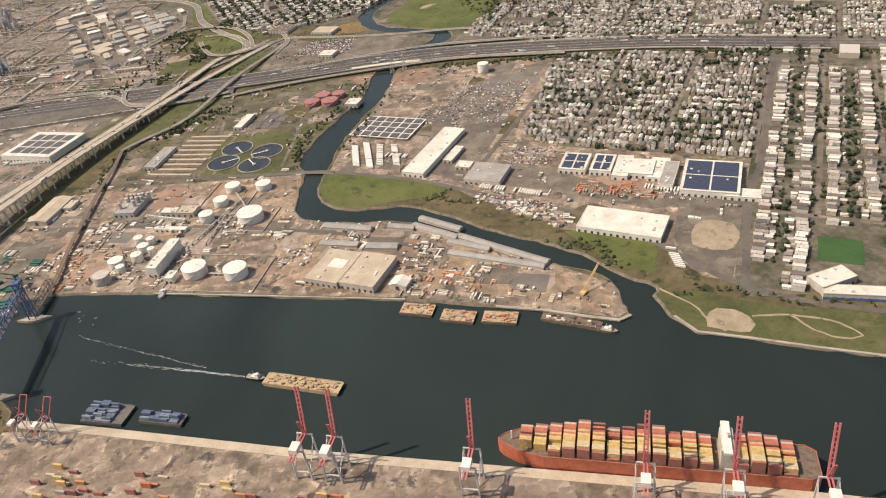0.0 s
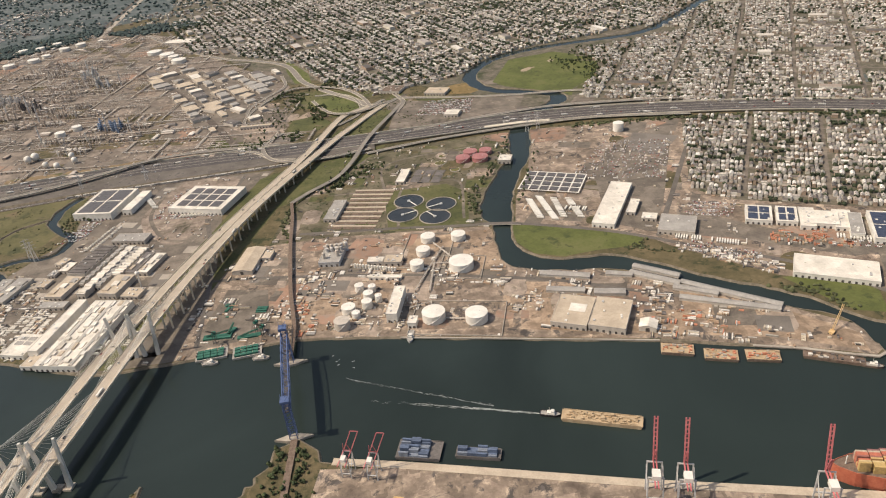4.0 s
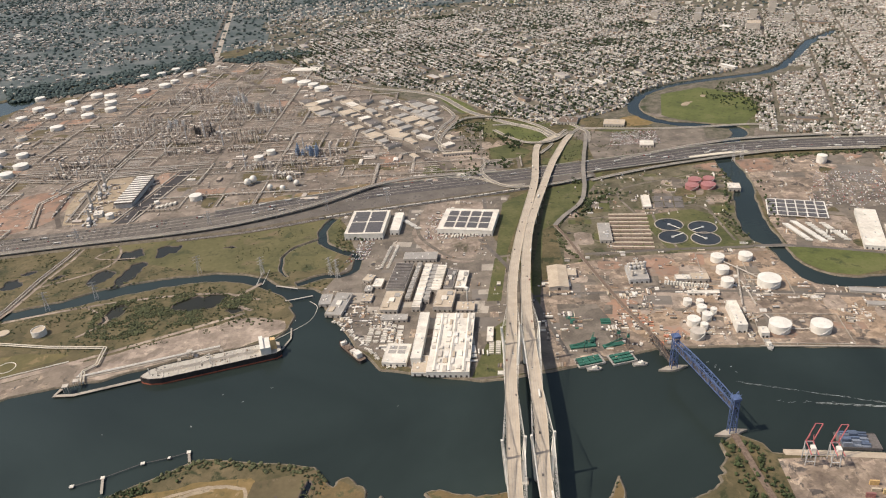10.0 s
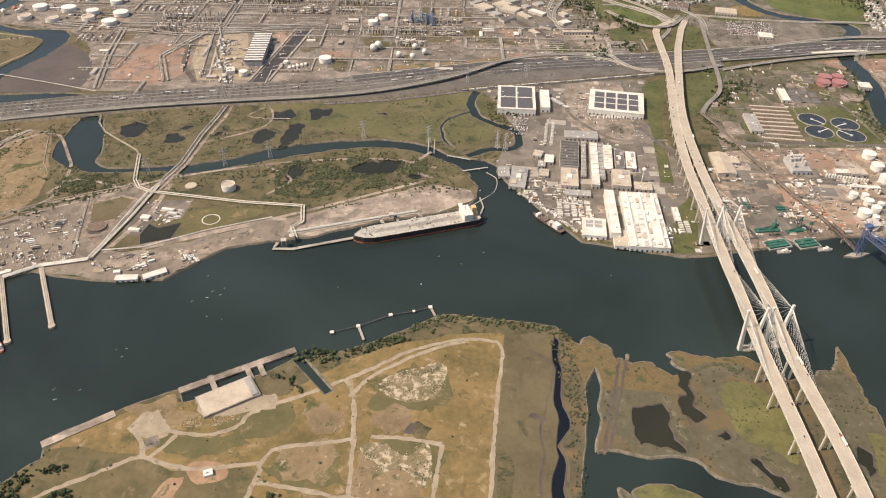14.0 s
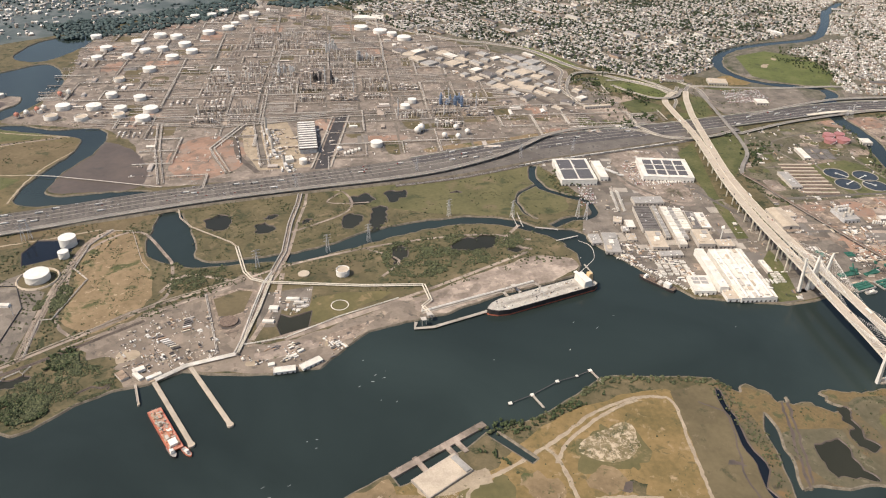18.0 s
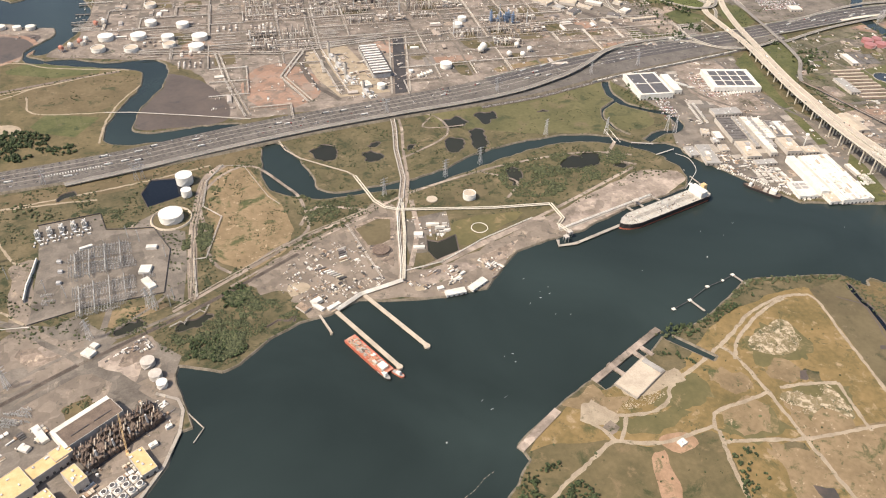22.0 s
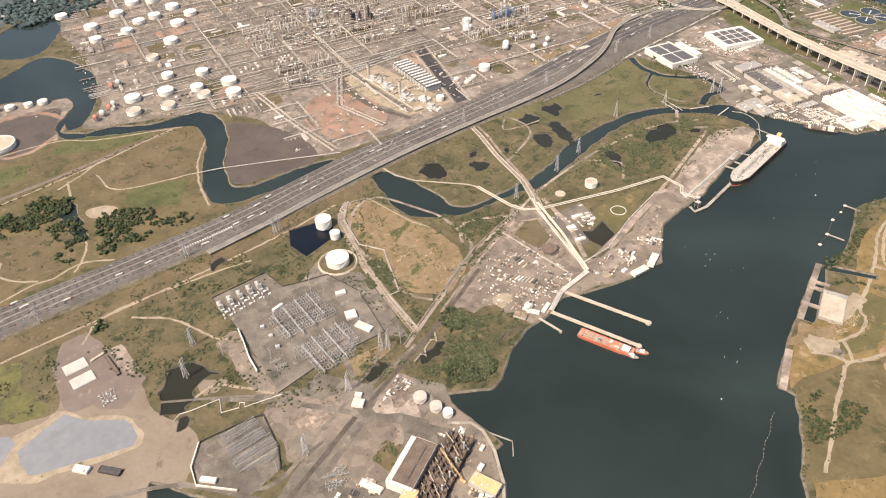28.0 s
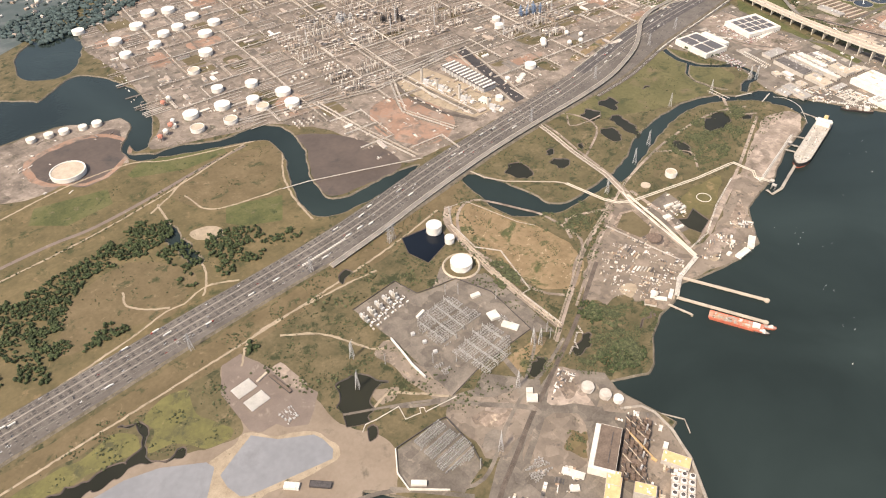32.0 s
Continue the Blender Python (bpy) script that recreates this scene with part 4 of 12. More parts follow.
WET = {"side_creek": (SIDE_CREEK, "water"), "black_pond": (BLACK_POND, "pond"), "algae_pool": (ALGAE_CHANNEL, "pond"), "zigzag_pool": ([(-2790, 1306), (-2777, 1297), (-2790, 1280), (-2801, 1284)], "pond"), "track_pool": ([(-2504, 1164), (-2501, 1178), (-2470, 1188), (-2456, 1190), (-2460, 1168), (-2489, 1160)], "pond"), "scrub_pool": ([(-2399, 1136), (-2391, 1151), (-2360, 1159), (-2337, 1148), (-2373, 1134)], "pond"), "scrub_ribbon": (ribbon([(-2261, 1087), (-2239, 1099), (-2224, 1086), (-2209, 1096), (-2216, 1080)], 3), "pond"), "kill": (KILL, "water"), "river": (RIVER, "water"), "river_up": (RIVER_UP, "water"), "creek": (CREEK, "water"), "pond_a": (POND_A, "water"), "pond_b": (POND_B, "water"),
       "inlet_ribbon": (ribbon(smooth([(-1162, 1695), (-1186, 1647), (-1194, 1565), (-1149, 1501), (-1118, 1463), (-1126, 1408), (-1158, 1385), (-1204, 1393), (-1255, 1372)], 12), 21), "water"), "inlet_ribbon_b": (ribbon(smooth([(-1196, 1588), (-1270, 1544), (-1295, 1463), (-1276, 1415)], 12), 9), "water"), "basin": (BASIN, "black_water"), "pond_c": (POND_C, "pond"), "lagoon": (LAGOON, "water"), "left_creek": (LEFT_CREEK, "water"), "creek_mouth": ([(-2601, 2505), (-2550, 2546), (-2530, 2660), (-2472, 2650), (-2500, 2554), (-2580, 2436), (-2618, 2442)], "water"), "wood_pool": ([(-2725, 2094), (-2722, 2045), (-2740, 1915), (-2760, 1920), (-2758, 2010), (-2750, 2066)], "water"),
       "lake": (LAKE, "water"), "lake_far": (LAKE_FAR, "water"), "ditch": (ISLAND_DITCH, "black_water"), "field_dock": ([(-1641, 813), (-1628, 808), (-1584, 727), (-1597, 720), (-1641, 794)], "water"),
       "isle_pool": ([(-1159, 628), (-1111, 617), (-1121, 575), (-1115, 544), (-1127, 536), (-1173, 563), (-1169, 593)], "pond"), "isle_pool_b": ([(-1066, 676), (-1047, 675), (-1041, 660), (-1061, 652), (-1065, 629), (-1064, 586), (-1075, 583), (-1089, 599), (-1082, 621)], "pond"), "isle_pool_c": ([(-1035, 507), (-1013, 499), (-1013, 485), (-1007, 461), (-1018, 463), (-1033, 493)], "pond"), "isle_pool_d": ([(-877, 502), (-867, 488), (-878, 462), (-895, 464)], "pond"), "isle_pool_e": ([(-1058, 560), (-1046, 563), (-1040, 548), (-1050, 540)], "pond"), "pool_p": ([(-2024, 1625), (-1980, 1643), (-1969, 1607), (-1998, 1567), (-2022, 1576)], "pond"), "pool_q": ([(-1918, 1569), (-1890, 1573), (-1870, 1547), (-1896, 1529), (-1920, 1537)], "pond"), "pool_r": ([(-1711, 1558), (-1682, 1556), (-1679, 1526), (-1702, 1497), (-1724, 1514)], "pond"), "pool_s": ([(-1639, 1571), (-1601, 1573), (-1626, 1507), (-1668, 1465), (-1656, 1518)], "pond"), "pool_t": ([(-1678, 1647), (-1636, 1655), (-1627, 1620), (-1657, 1602), (-1685, 1618)], "pond"), "pool_u": ([(-1642, 1386), (-1613, 1389), (-1616, 1342), (-1654, 1318), (-1651, 1342)], "pond"), "pool_v": ([(-1516, 1357), (-1475, 1380), (-1448, 1372), (-1430, 1386), (-1400, 1366), (-1417, 1334), (-1469, 1322), (-1518, 1339)], "pond"), "pool_w": ([(-1585, 1647), (-1537, 1647), (-1543, 1616), (-1589, 1600)], "pond"), "slot": ([(-1805, 757), (-1641, 815), (-1634, 806), (-1656, 793), (-1684, 778), (-1712, 771), (-1786, 740), (-1800, 738)], "water"), "marsh_bay": ([(-1190, 708), (-1187, 683), (-1203, 640), (-1222, 590), (-1236, 557), (-1217, 557), (-1190, 548), (-1167, 538), (-1138, 534), (-1108, 522), (-1091, 493), (-1040, 467), (-996, 432), (-960, 380), (-1330, 330), (-1290, 466), (-1257, 548), (-1220, 644)], "water")}
for k, (x, y, rx, ry, rot) in enumerate([(-1530, 1700, 14, 9, 0), (-1800, 1560, 18, 7, 30), (-1380, 1300, 16, 8, -30), (-2560, 1640, 24, 9, 20), (-1880, 1600, 16, 10, 30), (-1420, 1600, 12, 6, 10)]):
    WET["pool_%d" % k] = (wobble(x, y, rx, ry, rot), "pond")

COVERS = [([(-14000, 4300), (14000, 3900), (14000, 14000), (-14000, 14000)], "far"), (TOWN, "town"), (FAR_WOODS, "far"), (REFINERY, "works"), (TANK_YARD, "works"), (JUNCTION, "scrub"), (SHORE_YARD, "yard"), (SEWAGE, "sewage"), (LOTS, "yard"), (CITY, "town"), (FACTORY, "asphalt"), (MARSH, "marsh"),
          (MARSH_N, "marsh_green"), (TERMINAL, "terminal"), (DIRT_OVAL, "oval"), (SUBSTATION_A, "asphalt"), (SUBSTATION_B, "asphalt"), (PLANT_GROUND, "asphalt"), (RED_DIRT, "red"), (ALGAE, "marsh"), (PAD_DIRT, "pad"), ([(-2942, 1460), (-2906, 1413), (-2855, 1371), (-2850, 1348), (-2850, 1314), (-2868, 1296), (-2948, 1320), (-3020, 1342), (-3062, 1385), (-3058, 1412), (-3016, 1456), (-2975, 1450)], "path"), (PAD_A, "liner"), (PAD_B, "liner"), ([(-2845, 1630), (-2877, 1628), (-2923, 1564), (-2934, 1458), (-2910, 1413), (-2854, 1390), (-2830, 1406), (-2798, 1433), (-2823, 1546)], "brown_yard"), ([(-2823, 1546), (-2803, 1543), (-2799, 1461), (-2823, 1466)], "dirt"), ([(-2934, 1456), (-2922, 1436), (-2895, 1432), (-2884, 1412), (-2856, 1388), (-2910, 1409)], "pad"),
          (MUDFLAT, "mud"), (GREEN, "meadow"), (GREEN_B, "meadow"), (PARK, "lawn"), (BALLPARK, "meadow"), (ISLAND_FIELD, "dry"), ([(-1976, 679), (-1902, 668), (-1847, 649), (-1803, 623), (-1699, 606), (-1703, 553), (-1740, 440), (-1804, 394), (-2106, 569)], "field"), (wobble(-1753, 606, 17, 15, 0), "path"), (ISLAND_MEADOW, "brown"), (ISLE_MARSH, "rust_marsh"), ([(-1200, 780), (-1120, 705), (-1050, 690), (-1060, 650), (-1110, 640), (-1190, 640), (-1215, 700)], "rust_reed"), ([(-1060, 720), (-1000, 705), (-955, 700), (-940, 680), (-1010, 690), (-1040, 690)], "rust_reed"), ([(-1195, 660), (-1120, 650), (-1090, 640), (-1100, 590), (-1095, 540), (-1130, 525), (-1180, 550), (-1205, 600)], "marsh_grey"), ([(-1035, 690), (-960, 680), (-945, 640), (-1000, 655), (-1030, 600), (-1040, 640)], "marsh_grey"), ([(-1080, 560), (-1020, 560), (-960, 490), (-985, 430), (-1040, 470), (-1090, 510)], "marsh_grey"), ([(-1015, 638), (-992, 646), (-961, 635), (-945, 600), (-955, 538), (-970, 495), (-995, 514), (-1027, 549), (-1031, 591)], "algae"), ([(-885, 650), (-815, 640), (-815, 560), (-830, 450), (-930, 440), (-905, 540), (-893, 600)], "marsh_grey"), ([(-853, 524), (-823, 511), (-822, 469), (-827, 453), (-878, 454), (-858, 503)], "algae"), ([(-808, 682), (-790, 684), (-797, 615), (-812, 560), (-822, 560), (-808, 622)], "rust_reed"), ([(-751, 568), (-746, 616), (-711, 627), (-690, 620), (-720, 590)], "rust_reed"), (QUAYSIDE, "yard"),
          ([(-3000, 2200), (-2560, 2330), (-2460, 2230), (-2450, 2100), (-2520, 1990), (-2700, 2150)], "marsh"), ([(-2560, 2050), (-2450, 2040), (-2440, 1930), (-2500, 1920)], "marsh_green"),
          (ragged(wobble(-1468, 712, 60, 46, 0, 16, 2, 0.12), 14, 7.0, 0.07), "rough_grass"), (ragged(wobble(-1500, 585, 58, 46, 20, 16, 3, 0.15), 14, 7.0, 0.07), "rough_grass"), ([(-1520, 721), (-1502, 741), (-1461, 752), (-1421, 755), (-1412, 734), (-1426, 700), (-1451, 687), (-1477, 683), (-1504, 699)], "rubbleground"), ([(-1554, 616), (-1530, 622), (-1488, 591), (-1461, 611), (-1458, 582), (-1474, 539), (-1503, 544), (-1537, 567)], "rubbleground"), (ragged([(-1532, 668), (-1498, 684), (-1475, 669), (-1481, 634), (-1513, 634), (-1534, 653)], 8, 6.0, 0.08), "oval"), (ragged(wobble(-1470, 632, 12, 16, 0), 4, 5.0, 0.1), "scrub"), ([(-1503, 575), (-1480, 540), (-1500, 520), (-1550, 525), (-1545, 555)], "oval"), ([(-1804, 610), (-1783, 606), (-1794, 584), (-1802, 555), (-1811, 529), (-1840, 470), (-1880, 480), (-1837, 550), (-1821, 585)], "rustsoil"), ([(-1780, 624), (-1735, 620), (-1728, 595), (-1765, 590)], "rustsoil"), ([(-1633, 556), (-1613, 542), (-1618, 463), (-1628, 415), (-1671, 435), (-1648, 497)], "oval"), ([(-1620, 497), (-1600, 479), (-1607, 447), (-1628, 427), (-1633, 449)], "mud"), ([(-1613, 547), (-1585, 535), (-1606, 499), (-1621, 512)], "scrub"), ([(-1567, 536), (-1467, 524), (-1420, 500), (-1480, 380), (-1598, 414), (-1580, 466)], "oval"), (ribbon([(-1232, 770), (-1262, 690), (-1300, 600), (-1330, 500)], 3), "mud"), (ribbon([(-1275, 760), (-1240, 720), (-1252, 690)], 2.5), "mud"), (ragged([(-1310, 640), (-1290, 630), (-1288, 620), (-1315, 634)], 3, 4.0, 0.1), "mud"), ([(-1370, 572), (-1358, 570), (-1356, 537), (-1372, 505), (-1386, 509)], "scrub"), (ragged([(-1690, 600), (-1640, 625), (-1580, 620), (-1580, 560), (-1650, 565)], 12, 8.0, 0.06), "rough_grass"), (ragged([(-1630, 705), (-1600, 700), (-1575, 680), (-1580, 650), (-1610, 650), (-1630, 670)], 14, 7.0, 0.07), "oval"), (ragged([(-1760, 690), (-1650, 712), (-1640, 660), (-1700, 650)], 12, 8.0, 0.06), "rough_grass"), (ragged([(-1830, 688), (-1770, 668), (-1720, 672), (-1700, 645), (-1770, 630), (-1830, 655)], 10, 7.0, 0.06), "rough_grass"), ([(311, 699), (333, 711), (353, 707), (363, 687), (353, 657), (306, 678)], "path"), (ribbon([(276, 768), (304, 730), (311, 699), (328, 662)], 3), "path"), (ribbon([(366, 687), (410, 677), (455, 655), (470, 625), (440, 630), (410, 677)], 3), "path"), (wobble(-2250, 1140, 55, 35, 20), "scrub")]


COVERS += [([(-3400, 1690), (-2861, 1690), (-2451, 1680), (-2224, 1700), (-2110, 1715), (-2130, 1660), (-2257, 1622), (-2637, 1618), (-2882, 1622), (-3400, 1650)], "fieldbrown"), (LEFT_FIELDS, "field"), ([(-2994, 2012), (-2854, 2030), (-2775, 1901), (-2804, 1853), (-2882, 1814), (-2942, 1844), (-3045, 1856), (-3090, 1883), (-3048, 1950)], "fieldbrown"), ([(-2687, 2354), (-2629, 2387), (-2440, 2284), (-2454, 2250), (-2569, 2260), (-2684, 2331)], "lawn"), ([(-2590, 2046), (-2469, 1980), (-2531, 1897), (-2607, 1950), (-2628, 1989)], "lawn"),
           ([(-2915, 2394), (-2752, 2334), (-2772, 2267), (-2888, 2265), (-2953, 2337)], "lawn"), ([(-2639, 2225), (-2564, 2215), (-2470, 2226), (-2346, 2169), (-2457, 2020), (-2624, 2068), (-2655, 2172)], "fieldbrown"), ([(-2704, 2027), (-2647, 1995), (-2662, 1949), (-2708, 1985)], "path"), ([(-2819, 2581), (-2763, 2601), (-2603, 2593), (-2630, 2492), (-2689, 2395), (-2785, 2390), (-2833, 2481)], "mud"),
           ([(-3052, 1620), (-3001, 1633), (-2961, 1620), (-2978, 1568), (-2964, 1513), (-2952, 1475), (-2983, 1470), (-3012, 1490), (-3040, 1536), (-3081, 1547), (-3052, 1583)], "algae"), ([(-3300, 1640), (-3145, 1622), (-3104, 1633), (-3081, 1612), (-3078, 1585), (-3099, 1562), (-3126, 1574), (-3159, 1580), (-3300, 1606)], "algae"),
           ([(-1777, 732), (-1705, 747), (-1666, 731), (-1698, 706), (-1757, 705)], "path"), ([(-1885, 748), (-1850, 742), (-1815, 755), (-1806, 728), (-1770, 715), (-1800, 700), (-1812, 684), (-1835, 700), (-1865, 722)], "oval"), ([(-1802, 755), (-1754, 783), (-1677, 805), (-1642, 736), (-1675, 727), (-1719, 762)], "scrub"),
           (wobble(60, 2270, 26, 14, 30), "path"), (wobble(150, 2330, 16, 9, 30), "path"), (PALE_PATCH, "pad"), (WAREHOUSES, "asphalt"),
           ([(-907, 1711), (-782, 1665), (-863, 1369), (-911, 1384), (-982, 1509), (-941, 1657)], "dirt"), ([(-732, 1654), (-644, 1709), (-777, 1406), (-844, 1191), (-872, 1197), (-803, 1412)], "lawn"), ([(-600, 1699), (-414, 1778), (-575, 1550), (-677, 1474), (-773, 1155), (-777, 1224)], "lawn"),
           ([(-440, 1290), (-280, 1265), (-260, 1420), (-300, 1480), (-440, 1480)], "lawn"), ([(-746, 2780), (-660, 2614), (-636, 2421), (-693, 2449), (-733, 2614)], "meadow"), ([(-807, 2013), (-710, 2081), (-687, 2020), (-722, 1921), (-794, 1924)], "dirt"), ([(-413, 2143), (-284, 2081), (-253, 1995), (-330, 1892), (-386, 1936)], "asphalt"),
           ([(-311, 2038), (-19, 1923), (1, 1840), (-252, 1860), (-340, 1880)], "asphalt"), ([(-2036, 1304), (-1978, 1322), (-1943, 1304), (-1976, 1220), (-2001, 1155), (-2026, 1197)], "yard"), ([(-2030, 1296), (-1978, 1314), (-1953, 1302), (-1977, 1238), (-2000, 1230), (-2024, 1236)], "brown"), (wobble(-2003, 1207, 22, 19, 0), "mud"), ([(-2640, 1210), (-2560, 1240), (-2500, 1150), (-2560, 1100), (-2640, 1140)], "asphalt")]


def patches(poly, n, rot, mats, seed, lo, hi):
    """Worked rectangles of other covers inside an outline."""
    r = random.Random(seed)
    xs, ys = [p[0] for p in poly], [p[1] for p in poly]
    out = []
    for k in range(n * 5):
        x, y, w, d = r.uniform(min(xs), max(xs)), r.uniform(min(ys), max(ys)), r.uniform(lo, hi) / 2, r.uniform(lo, hi) / 2
        a = rot + r.uniform(-4, 4)
        q = [turned(u * w, v * d, a, x, y) for u, v in ((-1, -1), (1, -1), (1, 1), (-1, 1))]
        if all(inside(poly, *p) for p in q):
            out.append((q, r.choice(mats)))
            if len(out) == n:
                break
    return out


at = [k for k, c in enumerate(COVERS) if c[0] is MARSH][0]
SCRAP_YARD = [(-741, 1150), (-667, 1130), (-651, 988), (-670, 985), (-770, 972), (-765, 1041)]
OCHRE_DOCK = [(-270, 905), (110, 785), (205, 728), (215, 770), (150, 845), (20, 950), (-190, 1040), (-260, 1040)]
COVERS[at:at] = ([(OCHRE_DOCK, "ochre"), ([(-651, 1126), (-537, 1095), (-524, 972), (-616, 984), (-645, 1044)], "ochre"), ([(-399, 1934), (-353, 1909), (-37, 1931), (5, 2043), (-362, 2056)], "asphalt"), ([(-519, 2233), (-470, 2164), (-461, 2105), (-526, 2103), (-547, 2180)], "meadow"), ([(-511, 1935), (-421, 1964), (-435, 1893), (-506, 1862)], "lawn"), ([(-891, 1972), (-749, 1988), (-757, 1896), (-911, 1886)], "lawn"), ([(-841, 2083), (-671, 2124), (-681, 2063), (-798, 2009)], "dirt"), ([(-303, 2278), (-232, 2262), (-203, 2308), (-276, 2323)], "oval"), ([(-500, 1000), (-410, 1090), (-240, 1090), (-240, 1240), (-500, 1245)], "ochre")] + patches(SHORE_YARD, 90, -18, ("dirt", "yard", "ochre", "asphalt", "red", "gravel", "dirt"), 1, 12, 70) + patches(FACTORY, 60, -15, ("gravel", "yard", "concrete", "gravel", "asphalt", "concrete"), 2, 12, 50) + patches(LOTS, 70, -28, ("dirt", "asphalt", "asphalt", "yard", "scrub", "red", "asphalt"), 3, 16, 80) + [([(17, 1400), (60, 1480), (130, 1590), (296, 1668), (229, 1516), (107, 1240), (45, 1140), (-20, 1200)], "asphalt"), ([(179, 1628), (272, 1569), (196, 1478), (129, 1522)], "gravel"), ([(75, 1120), (176, 1074), (330, 962), (470, 965), (350, 990), (190, 1150), (120, 1200)], "asphalt"), ([(330, 800), (375, 765), (468, 950), (380, 985), (335, 880)], "asphalt"), ([(381, 911), (428, 893), (403, 832), (356, 853)], "path")]
                 + patches(SEWAGE, 60, -17, ("dirt", "asphalt", "lawn", "yard", "scrub"), 4, 14, 60) + patches(REFINERY, 230, -10.5, ("brown", "asphalt", "yard", "scrub", "gravel", "yard", "red", "asphalt"), 5, 24, 110) + patches(JUNCTION, 24, -30, ("lawn", "asphalt", "yard", "lawn"), 6, 30, 90)
                 + patches(TOWN, 130, -28, ("lawn", "asphalt", "far", "concrete"), 7, 30, 110))
COVERS += [([(-2036, 1097), (-2002, 1108), (-1912, 1123), (-1807, 1141), (-1697, 1150), (-1747, 1116), (-1815, 1081), (-1887, 1059), (-1956, 1045), (-2022, 1069)], "terminal"), ([(-1960, 1118), (-1890, 1122), (-1850, 1100), (-1900, 1080), (-1965, 1085)], "dirt"), (wobble(-1835, 1098, 16, 11, 10), "path"), (wobble(-1975, 1080, 12, 9, 10), "path"), ([(-1835, 1120), (-1740, 1140), (-1790, 1098), (-1840, 1090)], "yard"), ([(-1640, 1185), (-1365, 1262), (-1290, 1240), (-1275, 1200), (-1365, 1159), (-1608, 1122), (-1660, 1150)], "dirt"), ([(-2200, 1179), (-2165, 1172), (-2171, 1150), (-2203, 1146)], "path"), ([(-1839, 1244), (-1705, 1231), (-1685, 1216), (-1847, 1165)], "rough_grass"), ([(-1935, 1289), (-1834, 1285), (-1852, 1218), (-1906, 1222), (-1925, 1171), (-1960, 1180)], "asphalt"), ([(-832, 1136), (-843, 1081), (-900, 955), (-950, 960), (-880, 1100)], "lawn")]
COVERS.append((SCRAP_YARD, "asphalt"))
COVERS += [([(-655, 2330), (-590, 2330), (-520, 2285), (-470, 2190), (-440, 2090), (-530, 2050), (-580, 2090), (-640, 2210)], "lawn"), ([(-641, 2217), (-603, 2247), (-550, 2234), (-501, 2183), (-484, 2097), (-522, 2065), (-578, 2100)], "meadow"),
           ([(-790, 2172), (-698, 2191), (-705, 2086), (-790, 2068)], "asphalt"), ([(-371, 2102), (-197, 2024), (-254, 1867), (-409, 1875)], "asphalt"), ([(-180, 1735), (23, 1725), (9, 1651), (-100, 1660)], "red"), ([(-200, 2200), (-120, 2190), (-130, 2110), (-210, 2120)], "dry"),
           ([(-690, 1960), (-600, 1950), (-560, 2000), (-610, 2080), (-680, 2060)], "lawn"), ([(-440, 1950), (-400, 1960), (-390, 2040), (-430, 2050)], "lawn"), ([(-1416, 1856), (-1201, 1866), (-994, 1885), (-1000, 1900), (-1210, 1890), (-1420, 1880)], "oval"), ([(-1400, 1639), (-1222, 1665), (-1268, 1498), (-1371, 1493), (-1416, 1533)], "marsh_green")]
COVERS += patches(PLANT_GROUND, 12, 27, ("asphalt", "gravel", "asphalt"), 9, 10, 40) + patches(QUAYSIDE, 60, -17, ("asphalt", "dirt", "asphalt", "gravel"), 10, 20, 90)


def within(pts, xy):
    """Which of the rows of xy lie inside the outline."""
    ok = np.zeros(len(xy), bool)
    x, y = xy[:, 0], xy[:, 1]
    j = len(pts) - 1
    for i in range(len(pts)):
        (xi, yi), (xj, yj) = pts[i], pts[j]
        if yi != yj:
            ok ^= ((yi > y) != (yj > y)) & (x < (xj - xi) * (y - yi) / (yj - yi) + xi)
        j = i
    return ok


COVERS += [([(-2460, 1469), (-2395, 1506), (-2397, 1459), (-2348, 1417), (-2360, 1309), (-2384, 1202), (-2415, 1235), (-2383, 1370), (-2404, 1454)], "asphalt"), ([(-2663, 1427), (-2623, 1431), (-2638, 1238), (-2668, 1244), (-2660, 1386)], "terminal"), ([(-2515, 1227), (-2472, 1227), (-2419, 1221), (-2408, 1207), (-2456, 1192), (-2502, 1186), (-2516, 1205)], "oval"),
           ([(-2684, 1213), (-2639, 1238), (-2588, 1190), (-2545, 1160), (-2560, 1125), (-2614, 1101), (-2667, 1094), (-2696, 1115), (-2680, 1150)], "terminal"), (wobble(-2618, 1160, 40, 22, -30, 16, 4, 0.15), "yard"), (wobble(-2598, 1165, 22, 11, -30, 14, 6, 0.2), "dirt"), (wobble(-2660, 1130, 24, 16, 20, 14, 8, 0.2), "asphalt"),
           ([(-2457, 1146), (-2442, 1106), (-2470, 1070), (-2478, 1045), (-2508, 1079), (-2534, 1109)], "dirt"), (wobble(-2478, 1100, 26, 16, 40, 14, 5, 0.2), "yard"), ([(-2600, 1090), (-2540, 1085), (-2515, 1050), (-2545, 1010), (-2600, 985), (-2640, 1010), (-2660, 1060)], "terminal"), (ragged([(-2555, 1046), (-2537, 1017), (-2579, 993), (-2590, 1025)], 6, 5.0, 0.1), "fieldbrown"), (ragged(wobble(-2566, 1022, 16, 10, 20, 12, 2, 0.2), 6, 5.0, 0.1), "field"),
           ([(-2540, 905), (-2440, 960), (-2432, 925), (-2470, 850), (-2520, 810), (-2600, 830), (-2580, 880)], "terminal"), ([(-2478, 1040), (-2425, 1040), (-2421, 965), (-2450, 985), (-2470, 1010)], "terminal"), (WOODS_C, "scrub")]

